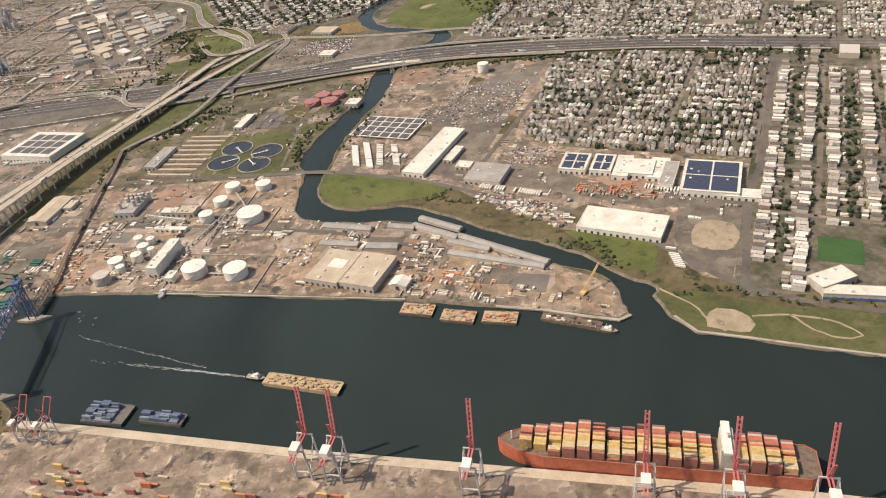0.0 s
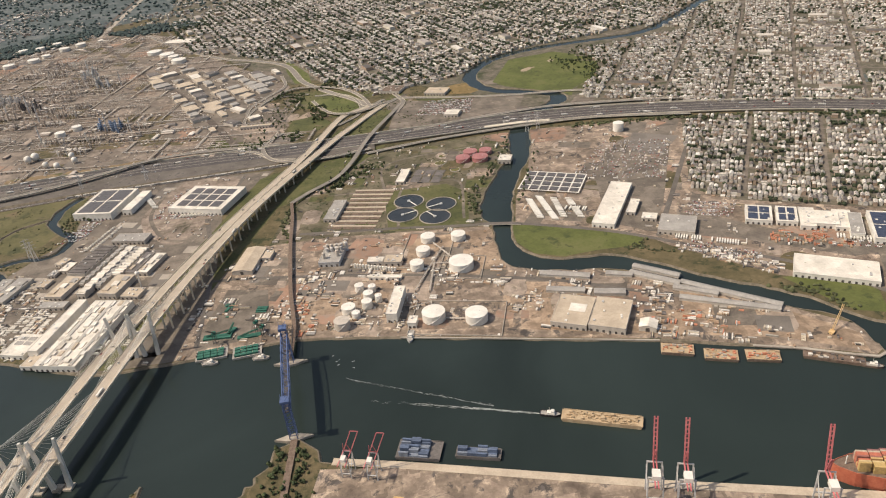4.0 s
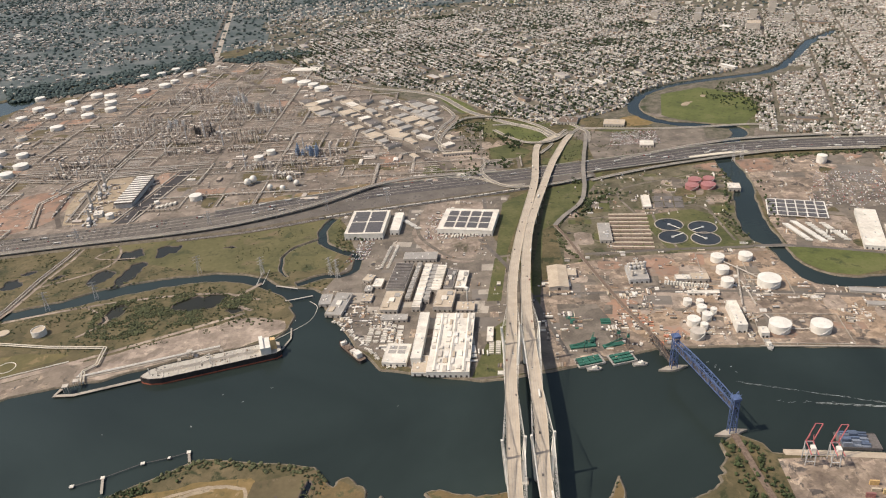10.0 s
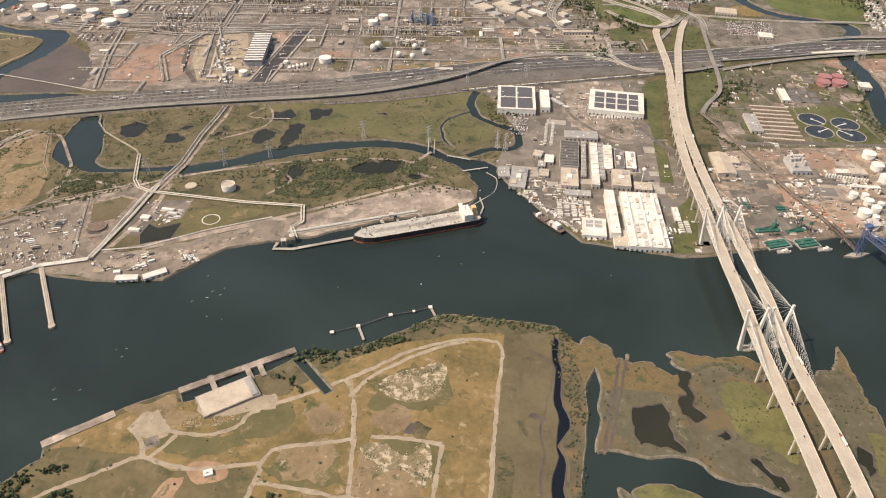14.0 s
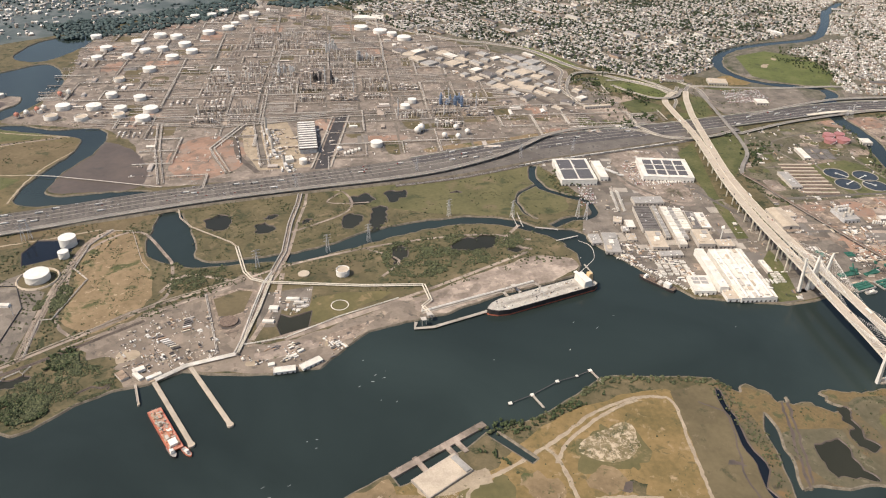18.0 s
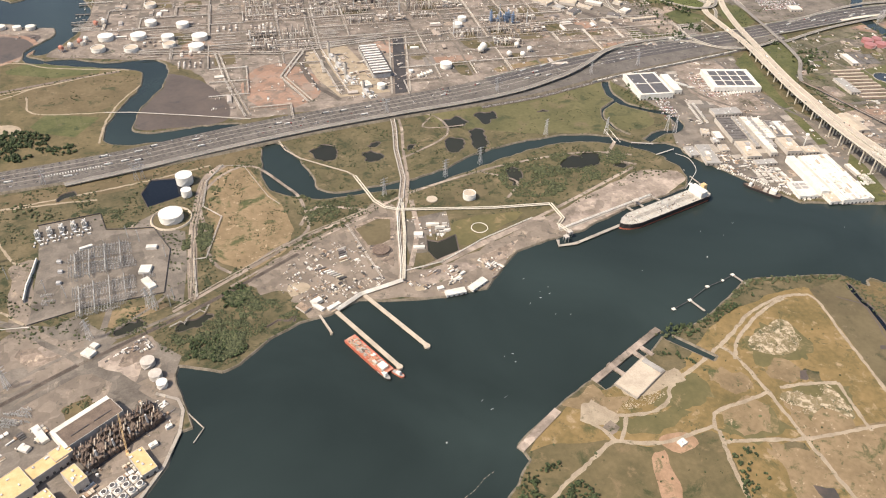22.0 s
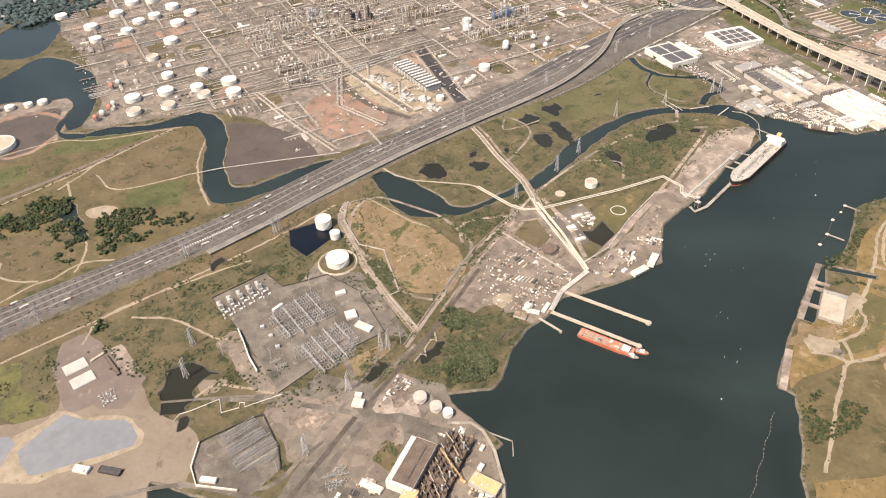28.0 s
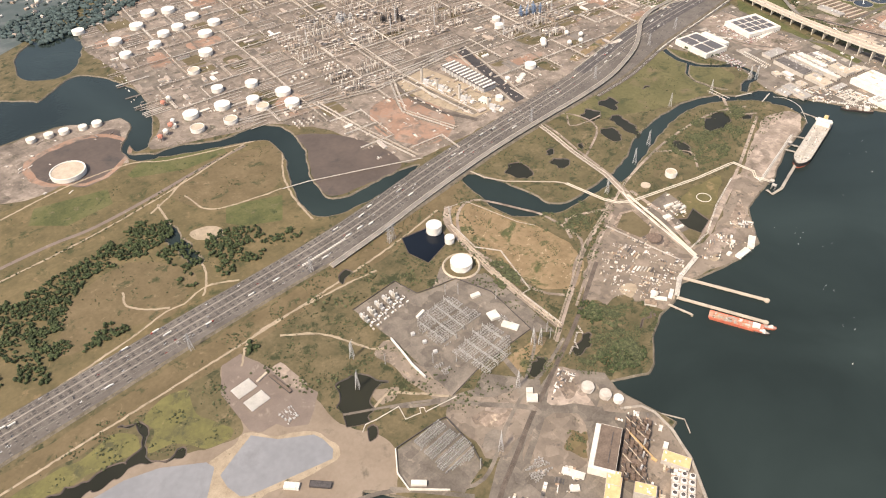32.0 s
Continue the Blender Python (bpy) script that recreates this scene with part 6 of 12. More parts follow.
def tank(x, y, r, h, colour="white", label="white cylindrical storage tank with a low cone roof", floating=False, name="storage_tank", group="storage tanks", z=LAND):
    root = thing(name, x, y, z, label, "storage tank", group)
    s = Soup()
    s.cyl(0, 0, 0, r, h, 28)
    if floating:
        s.m[-1] = 1
    shell = part("shell", s, [colour, "tanroof"], root)
    if not floating:
        s = Soup()
        s.cyl(0, 0, h, r * 1.01, 0.4, 28, dome=r * 0.07)
        part("roof", s, [colour], root)
        s = Soup()
        s.cyl(r * 0.3, 0, h + r * 0.045, 0.9, 1.0, 8)
        part("vent", s, ["steel"], root)
    else:
        s = Soup()
        for k in range(28):
            a0, a1 = 2 * math.pi * k / 28, 2 * math.pi * (k + 1) / 28
            for rr, q in ((r, 1), (r * 0.93, -1)):
                s.poly([(rr * math.cos(a0), rr * math.sin(a0), h), (rr * math.cos(a1), rr * math.sin(a1), h), (rr * math.cos(a1), rr * math.sin(a1), h + 2), (rr * math.cos(a0), rr * math.sin(a0), h + 2)][::q])
            s.poly([(r * math.cos(a0), r * math.sin(a0), h + 2), (r * math.cos(a1), r * math.sin(a1), h + 2), (r * 0.93 * math.cos(a1), r * 0.93 * math.sin(a1), h + 2), (r * 0.93 * math.cos(a0), r * 0.93 * math.sin(a0), h + 2)])
        part("rim", s, [colour], root)
    s = Soup()
    s.strip([((r + 0.6) * math.cos(-2.2 + k * 0.13), (r + 0.6) * math.sin(-2.2 + k * 0.13), 0.4 + h * k / 9) for k in range(10)], 1.3, 0, 0, 0.4)
    part("stair", s, ["steel"], root)
    return root


def building(x, y, w, d, h, rot, roof="greyroof", wall="wall", label="low grey-roofed industrial building", name="industrial_building", units=4, parapet=0.8, category="building", group="", doors=True):
    root = thing(name, x, y, LAND, label, category, group, rot)
    s = Soup()
    s.box(0, 0, 0, w, d, h)
    part("wall", s, [wall], root)
    s = Soup()
    s.box(0, 0, h, w - 0.3, d - 0.3, 0.25)
    part("roof", s, [roof], root)
    if parapet:
        for a, b, p, q in ((0, d / 2, w, 0.6), (0, -d / 2, w, 0.6), (w / 2, 0, 0.6, d - 1.2), (-w / 2, 0, 0.6, d - 1.2)):
            s = Soup()
            s.box(a, b, h, p, q, parapet)
            part("parapet", s, [wall], root)
    r = random.Random(int(x * 3 + y))
    for k in range(units):
        s = Soup()
        ux, uy = r.uniform(-0.4, 0.4) * w, r.uniform(-0.42, 0.42) * d
        s.box(ux, uy, h + 0.2, r.uniform(2, 4), r.uniform(2, 5), r.uniform(1, 2))
        part("roof_unit", s, ["white" if r.random() < 0.5 else "steel"], root)
    if doors:
        n = max(2, int(w / 9))
        for k in range(n):
            s = Soup()
            s.box(-w / 2 + w * (k + 0.5) / n, -d / 2 - 0.1, 0.2, 3.6, 0.3, min(4.2, h * 0.6))
            part("loading_door", s, ["darksteel"], root)
    return root


def sawtooth(root, w, d, h, n, roof, along=True):
    """Roof monitors in rows across a hall."""
    for k in range(n):
        s = Soup()
        v = -d / 2 + d * (k + 0.5) / n
        s.gable(0, v, h + 0.2, d / n * 0.5, w * 0.92, 1.4, 1.2, 90, 0, 0, 0.1)
        part("roof_monitor", s, [roof], root)


def shed(x, y, w, d, h, rise, rot, roof="greyroof", wall="wall", label="long pitched-roof storage shed", name="storage_shed", group=""):
    root = thing(name, x, y, LAND, label, "shed", group, rot)
    s = Soup()
    s.gable(0, 0, 0, w, d, h, rise, 0, 0, 1, 0.6)
    n = 4
    body, rf = Soup(), Soup()
    for f, m in zip(s.f, s.m):
        (body if m == 0 else rf).poly([s.v[i] for i in f])
    part("wall", body, [wall], root)
    part("roof", rf, [roof], root)
    s = Soup()
    s.box(0, -d / 2 - 0.1, 0, min(6, w * 0.5), 0.3, h * 0.85)
    part("door", s, ["darksteel"], root)
    return root


def panels(root, w, d, z, nx, ny, mat, gap=3.5, inset=5):
    cw, cd = (w - 2 * inset) / nx, (d - 2 * inset) / ny
    for i in range(nx):
        for j in range(ny):
            n = 5
            for k in range(n):
                s = Soup()
                rd = (cd - gap) / n
                s.box(-w / 2 + inset + cw * (i + 0.5), -d / 2 + inset + cd * j + gap / 2 + rd * (k + 0.5), z, cw - gap, rd - 0.35, 0.5)
                part("solar_panel", s, [mat], root)


def tree_meshes():
    out = []
    for k in range(7):
        r = random.Random(50 + k)
        s = Soup()
        hgt = r.uniform(8, 13)
        for q in range(9):
            a, e = r.uniform(0, 6.28), r.uniform(0, 3.2)
            s.blob(e * math.cos(a), e * math.sin(a), hgt * r.uniform(0.42, 0.85), r.uniform(1.3, 2.5), r.uniform(1.2, 2.2), 0, r, 0.35)
        crown = s.mesh("crown", ["leaf"])
        s = Soup()
        s.cyl(0, 0, -0.2, 0.35, hgt * 0.6, 6, r2=0.14)
        for q in range(3):
            a = r.uniform(0, 6.28)
            s.rod((0, 0, hgt * 0.3), (2.2 * math.cos(a), 2.2 * math.sin(a), hgt * 0.6), 0.12)
        out.append((crown, s.mesh("trunk", ["bark"])))
    return out


TREES = tree_meshes()
tree_first = []
for crown, trunk in TREES:
    e = thing("tree", 0, 0, -500, "broad-leaved green tree with an uneven crown", "tree", "trees")
    for nm, me in (("trunk", trunk), ("crown", crown)):
        ob = new(nm, me)
        ob.parent = e
    tree_first.append(e)
tree_used = [False] * len(tree_first)


def tree(x, y, size=1.0):
    k = rng.randrange(len(tree_first))
    m = place(x, y, LAND, rng.uniform(0, 360)) @ Matrix.Scale(size, 4)
    if not tree_used[k]:
        tree_used[k] = True
        tree_first[k].matrix_basis = m
        return
    ob = copy_thing(tree_first[k], Matrix.Identity(4))
    ob.matrix_basis = m


def scatter(pts, n, r):
    """n random places inside an outline."""
    xs, ys = [p[0] for p in pts], [p[1] for p in pts]
    out = []
    for k in range(n * 6):
        x, y = r.uniform(min(xs), max(xs)), r.uniform(min(ys), max(ys))
        if inside(pts, x, y):
            out.append((x, y))
            if len(out) == n:
                break
    return out


def along(line, gap, r, spread=0.0):
    out = []
    for a, b in zip(line, line[1:]):
        a, b = Vector(a[:2]), Vector(b[:2])
        n = max(1, int((b - a).length / gap))
        for k in range(n):
            p = a.lerp(b, (k + r.random() * 0.8) / n)
            out.append((p.x + r.gauss(0, spread), p.y + r.gauss(0, spread)))
    return out


def crown_clump(s, x, y, r, size, mi=0, z=LAND):
    for q in range(3):
        s.blob(x + r.uniform(-1, 1) * size * 0.7, y + r.uniform(-1, 1) * size * 0.7, z + size * r.uniform(0.5, 1.25), size * r.uniform(0.55, 0.85), size * r.uniform(0.55, 0.9), mi, r, 0.36)


# ---------------------------------------------------------------- woods
r = random.Random(3)
s = Soup()
GROVES = [([(-1985, 655), (-1939, 650), (-1923, 599), (-1915, 577), (-1965, 567), (-2040, 590), (-2050, 605)], 300), ([(-1709, 535), (-1698, 530), (-1721, 468), (-1737, 440), (-1733, 492)], 40), ([(-1640, 812), (-1621, 822), (-1578, 806), (-1505, 818), (-1410, 838), (-1422, 821), (-1508, 800), (-1598, 782)], 170), ([(-1700, 560), (-1660, 560), (-1680, 500), (-1720, 500)], 30), ([(-1670, 770), (-1650, 775), (-1610, 715), (-1640, 735)], 16), ([(-3108, 2113), (-3041, 2102), (-2920, 2113), (-2841, 2134), (-2773, 2152), (-2707, 2111), (-2750, 1988), (-2756, 1908), (-2785, 1885), (-2804, 2019), (-2849, 2039), (-2936, 2053), (-2994, 2012), (-3048, 1950), (-3060, 1873), (-3104, 1877), (-3117, 1979), (-3074, 2025), (-3122, 2079)], 1500),
          ([(-3500, 2130), (-3108, 2113), (-3122, 2079), (-3074, 2025), (-3117, 1979), (-3200, 1880), (-3500, 1920)], 1500), ([(-2693, 1984), (-2640, 1971), (-2589, 1930), (-2574, 1883), (-2634, 1888), (-2677, 1892), (-2707, 1826), (-2743, 1838), (-2718, 1922)], 230), ([(-2744, 2093), (-2730, 2079), (-2734, 1934), (-2752, 1897), (-2757, 1943)], 70), ([(-2711, 1954), (-2668, 1970), (-2594, 1894), (-2529, 1827), (-2554, 1809), (-2647, 1874), (-2694, 1838), (-2725, 1856), (-2707, 1893)], 130), ([(-2966, 1887), (-3022, 1842), (-3035, 1866), (-2982, 1891)], 40), ([(-2813, 1906), (-2777, 1857), (-2794, 1848), (-2821, 1874)], 30), ([(-2323, 1204), (-2275, 1218), (-2269, 1173), (-2298, 1153), (-2326, 1165)], 130), ([(-2384, 1105), (-2311, 1095), (-2302, 1043), (-2350, 1032), (-2400, 1065)], 260), ([(-2845, 1640), (-2815, 1650), (-2805, 1600), (-2830, 1600)], 26), ([(-2666, 1865), (-2620, 1842), (-2651, 1820), (-2683, 1840)], 40),
          ([(-2593, 1857), (-2522, 1855), (-2546, 1845), (-2590, 1839)], 30), ([(-3038, 1870), (-2957, 1862), (-2946, 1837), (-3004, 1844), (-3048, 1849)], 60), ([(-3165, 1944), (-3114, 1932), (-3111, 1886), (-3129, 1822), (-3180, 1878)], 110), ([(-688, 2329), (-642, 2289), (-671, 2208), (-728, 2220)], 60), ([(-573, 2432), (-454, 2440), (-510, 2354), (-602, 2373)], 80), ([(-585, 2189), (-576, 2050), (-619, 2009), (-621, 2141)], 60), ([(-783, 1901), (-730, 1912), (-753, 1850), (-803, 1861)], 40), ([(-517, 1752), (-484, 1745), (-508, 1708), (-541, 1715)], 16), ([(-500, 1665), (-460, 1615), (-511, 1570), (-573, 1584)], 50), ([(282, 2467), (462, 2392), (240, 2099), (200, 2138), (163, 2310)], 240), ([(-399, 2330), (-350, 2257), (-217, 2324), (-282, 2371)], 40), ([(-661, 1968), (-632, 1914), (-672, 1876), (-702, 1929)], 40), ([(-544, 1522), (-585, 1514), (-557, 1581), (-503, 1606)], 40), ([(60, 1728), (300, 1700), (680, 1585), (990, 1445), (990, 1420), (680, 1560), (300, 1672), (60, 1706)], 260)]
for poly, n in GROVES:
    for x, y in scatter(poly, n, r):
        if noise.noise((x * 0.02, y * 0.02, 0)) > -0.3:
            crown_clump(s, x, y, r, r.uniform(1.8, 4.6) if x < -2450 or x > -1000 else r.uniform(1.3, 3.2))
for x, y in along([(-3080, 2185), (-2830, 2183), (-2457, 2245), (-2374, 2234)], 7, r, 3):
    crown_clump(s, x, y, r, r.uniform(1, 2.2))
for line in ([(-612, 716), (-622, 640), (-640, 540)], [(-584, 716), (-588, 640), (-600, 540)]):
    for x, y in along(line, 2.4, r, 6):
        if not inside(KILL, x, y):
            crown_clump(s, x, y, r, r.uniform(1.8, 3.8))
structure("woodland", s, ["leaf"], "dense green broadleaf woods and thickets", "trees", "stuff")

s = Soup()
for line, gap, sp, lo, hi in (
        ([(-1642, 803), (-1592, 800), (-1520, 817), (-1407, 856), (-1370, 850), (-1234, 802), (-1202, 771)], 1.6, 5, 1.4, 3.6),
        ([(-2233, 500), (-2139, 560), (-2059, 610), (-1985, 668)], 2.5, 5, 1.2, 3),
        ([(-2230, 1600), (-2310, 1440), (-2320, 1300), (-2350, 1215)], 3, 8, 1.2, 3),
        ([(-1300, 1240), (-1420, 1280), (-1560, 1290), (-1640, 1300)], 2.2, 14, 1.2, 3.2),
        ([(-1420, 1400), (-1540, 1400), (-1660, 1380), (-1750, 1350)], 2.2, 16, 1.2, 3.2),
        ([(-2000, 1360), (-2080, 1370), (-2110, 1330)], 2.5, 14, 1.5, 3.5),
        ([(-1125, 1640), (-1160, 1560), (-1130, 1500)], 3, 8, 1.5, 4),
        ([(-255, 1310), (-262, 1370), (-240, 1440)], 3, 7, 2, 4.5),
        ([(190, 880), (170, 910), (225, 880), (240, 820), (225, 800)], 3, 8, 2, 4.5),
        ([(30, 1108), (-20, 1096), (60, 1060)], 3, 4, 1.5, 3),
        ([(-180, 1320), (-150, 1440), (-100, 1560)], 4, 3, 1, 2),
        ([(-640, 1300), (-655, 1380), (-640, 1480), (-600, 1540)], 3, 5, 2, 4.5),
        ([(-2660, 1640), (-2600, 1560)], 3, 10, 2, 4),
        ([(-2840, 1560), (-2800, 1440)], 3, 8, 1.5, 3.5),
        ([(-2700, 1350), (-2640, 1300), (-2600, 1290)], 3, 10, 1.2, 3),
        ([(60, 1730), (300, 1690), (700, 1560), (1000, 1420)], 3, 7, 2, 5),
        ([(-2480, 1500), (-2440, 1560), (-2420, 1600)], 3, 6, 1.5, 3),
        ([(-1300, 300), (-1280, 500), (-1245, 640), (-1236, 790)], 3, 4, 1, 2.2),
        ([(-1215, 790), (-1230, 700), (-1240, 600)], 2, 5, 1, 2.4)):
    for x, y in along(line, gap, r, sp):
        if not inside(KILL, x, y) and not inside(RIVER, x, y) and not inside(CREEK, x, y):
            s.blob(x, y, LAND + hi * 0.3, r.uniform(lo, hi), r.uniform(lo, hi) * 0.8, 0, r, 0.35)
for poly, n in ((MARSH, 700), (ISLAND_FIELD, 160), (ISLE_MARSH, 260), (JUNCTION, 420), ([(-2640, 1700), (-2400, 1690), (-2420, 1450), (-2640, 1560)], 160), ([(-3250, 1880), (-2760, 1880), (-2740, 2120), (-3000, 2090)], 160), ([(-2920, 1640), (-2640, 1640), (-2680, 1250), (-2800, 1400)], 260)):
    for x, y in scatter(poly, n, r):
        if noise.noise((x * 0.02, y * 0.02, 3)) > 0.0 and not any(inside(p, x, y) for p, mt in WET.values()) and not inside(PAD_DIRT, x, y):
            s.blob(x, y, LAND + 0.5, r.uniform(0.8, 2.6), r.uniform(0.8, 2.0), 0, r, 0.35)
structure("shrubs", s, ["bush"], "olive green bushes and reeds along shores and marshes", "bushes", "stuff")

# low undergrowth, clumped
WETS = [p for p, m in WET.values()]
BARE = [PAD_DIRT, RED_DIRT, SUBSTATION_A, SUBSTATION_B, PLANT_GROUND, TERMINAL]


def undergrowth(s, poly, n, lo, hi, thr, scale, seed, holes):
    g = np.random.default_rng(seed)
    p = np.array(poly)
    xy = p.min(0) + g.random((n * 2, 2)) * (p.max(0) - p.min(0))
    xy = xy[within(poly, xy)][:n]
    for h in holes:
        xy = xy[~within(h, xy)]
    rr = random.Random(seed)
    for x, y in xy:
        q = noise.noise((x * scale, y * scale, seed)) + 0.5 * noise.noise((x * scale * 3, y * scale * 3, seed))
        if q > thr:
            w = rr.uniform(lo, hi) * (0.7 + min(q - thr, 0.6))
            s.blob(x, y, LAND + w * 0.3, w, w * 0.75, 0, rr, 0.36)


s = Soup()
SCRUB_L = [(-3300, 1660), (-2650, 1690), (-2150, 1700), (-2110, 1690), (-2140, 1480), (-2135, 1313), (-2257, 1234), (-2200, 1180), (-2420, 1127), (-2480, 1160), (-2640, 1180), (-2700, 1260), (-2860, 1420), (-3300, 1560)]
undergrowth(s, MARSH, 9000, 0.7, 2.4, 0.08, 0.018, 1, WETS + [TERMINAL, MARSH_N])
undergrowth(s, [(-1674, 1405), (-1519, 1405), (-1345, 1370), (-1341, 1298), (-1401, 1277), (-1505, 1268), (-1607, 1249), (-1673, 1277)], 5200, 0.9, 3.0, -0.1, 0.022, 21, WETS)
undergrowth(s, [(-2130, 1480), (-2060, 1440), (-1990, 1420), (-2000, 1360), (-2110, 1330), (-2140, 1420)], 1600, 0.8, 2.6, 0.0, 0.025, 22, WETS)
undergrowth(s, MARSH_N, 1200, 0.6, 1.8, 0.25, 0.015, 2, WETS)
undergrowth(s, SCRUB_L, 9000, 0.7, 2.6, 0.08, 0.02, 3, WETS + BARE + [DIRT_OVAL])
undergrowth(s, DIRT_OVAL, 2500, 0.5, 1.6, 0.2, 0.03, 4, WETS)
undergrowth(s, [(-3300, 1830), (-2300, 1830), (-2300, 2400), (-3300, 2400)], 5000, 0.6, 2.2, 0.25, 0.014, 5, WETS + [RED_DIRT, MUDFLAT])
undergrowth(s, ISLAND_FIELD, 2600, 0.4, 1.5, 0.3, 0.02, 6, WETS)
undergrowth(s, ISLE_MARSH, 3200, 0.5, 1.8, 0.15, 0.02, 7, WETS)
undergrowth(s, JUNCTION, 2500, 0.8, 2.6, 0.1, 0.016, 8, WETS)
undergrowth(s, SEWAGE, 1600, 0.6, 2.4, 0.2, 0.02, 9, WETS)
undergrowth(s, [(-2330, 1215), (-2120, 1280), (-1960, 1345), (-1900, 1400), (-2100, 1420), (-2135, 1313), (-2257, 1234)], 1500, 0.8, 2.6, -0.1, 0.02, 10, WETS)
undergrowth(s, WOODS_C, 5200, 0.7, 2.2, -0.02, 0.022, 12, WETS)
undergrowth(s, [(-2400, 1105), (-2361, 1112), (-2296, 1085), (-2318, 1040), (-2351, 1036), (-2388, 1062)], 1500, 1.4, 3.4, -0.4, 0.03, 13, WETS)
undergrowth(s, [(-2315, 1190), (-2270, 1196), (-2258, 1137), (-2295, 1118)], 600, 1.4, 3.2, -0.3, 0.03, 14, WETS)
undergrowth(s, [(-2317, 1431), (-2293, 1418), (-2306, 1355), (-2331, 1339), (-2332, 1379)], 420, 1.4, 3.2, -0.4, 0.03, 15, WETS)
undergrowth(s, [(-2353, 1400), (-2338, 1402), (-2349, 1359), (-2364, 1357)], 120, 1.2, 2.6, -0.4, 0.03, 16, WETS)
undergrowth(s, [(-2555, 1046), (-2537, 1017), (-2579, 993), (-2590, 1025)], 220, 0.8, 2.2, 0.0, 0.04, 17, WETS)
undergrowth(s, ALGAE, 900, 0.5, 1.6, 0.2, 0.02, 18, WETS)
undergrowth(s, [(-2600, 1250), (-2420, 1230), (-2230, 1090), (-2400, 1060), (-2480, 1150)], 2500, 0.7, 2.2, 0.12, 0.02, 11, WETS + [SUBSTATION_A])
structure("undergrowth", s, ["bush"], "low dark green scrub and reed clumps", "bushes", "stuff")

for x, y in along([(-640, 2120), (-690, 2250), (-600, 2340), (-520, 2330)], 14, r, 14) + scatter([(-800, 1900), (-720, 1880), (-650, 2160), (-740, 2220)], 36, r) + along([(230, 2330), (290, 2270), (200, 2080), (150, 2360)], 12, r, 14):
    tree(x, y, r.uniform(0.7, 1.2))
for x, y in scatter([(-643, 2230), (-607, 2127), (-568, 2056), (-606, 2045), (-637, 2111)], 34, r) + scatter([(-740, 2350), (-690, 2330), (-700, 2280), (-760, 2260)], 26, r) + scatter([(-800, 1900), (-740, 1900), (-750, 1850), (-800, 1850)], 20, r) + along([(-262, 1320), (-250, 1400), (-205, 1490), (-150, 1600), (-120, 1700)], 11, r, 5) + along([(-160, 1330), (-110, 1480), (-60, 1600)], 22, r, 4) + scatter([(-470, 1640), (-420, 1640), (-440, 1560), (-490, 1560)], 16, r) + along([(-1065, 1690), (-1120, 1640), (-1130, 1560), (-1090, 1540)], 9, r, 4):
    tree(x, y, r.uniform(0.7, 1.15))
for x, y in along([(290, 745), (320, 752), (366, 735), (420, 705), (520, 672)], 9, r, 4) + along([(-248, 1300), (-262, 1360)], 12, r, 4):
    tree(x, y, r.uniform(0.5, 0.8))

# ---------------------------------------------------------------- town houses
HR = -28.0
house_first = []
for k, (w, d, h, rise) in enumerate(((7, 14, 7.0, 2.4), (6.4, 12, 7.5, 2.2), (7.4, 15, 6.5, 2.7), (6.8, 16, 8.0, 1.0))):
    e = thing("house", 0, 0, -500, "pale two-storey town house with a pitched roof", "house", "town houses")
    s = Soup()
    s.gable(0, 0, 0, w, d, h, rise)
    body, rf = Soup(), Soup()
    for f, m in zip(s.f, s.m):
        (body if m == 0 else rf).poly([s.v[i] for i in f])
    wl = part("wall", body, ["wall_one"], e)
    part("roof", rf, ["roof_one"], e)
    for q in (-1, 1):
        s = Soup()
        s.box(q * w * 0.22, -d / 2 - 0.05, h * 0.55, 1.2, 0.2, 1.5)
        part("window", s, ["glass"], wl)
    s = Soup()
    s.box(w * 0.2, d * 0.2, h + 0.5, 0.8, 0.8, rise + 0.6)
    part("chimney", s, ["rust"], e)
    house_first.append(e)
house_used = [False] * 4


def house(x, y, rot):
    k = rng.randrange(4)
    if house_used[k]:
        copy_thing(house_first[k], place(x, y, LAND, rot))
    else:
        house_used[k] = True
        house_first[k].matrix_basis = place(x, y, LAND, rot)


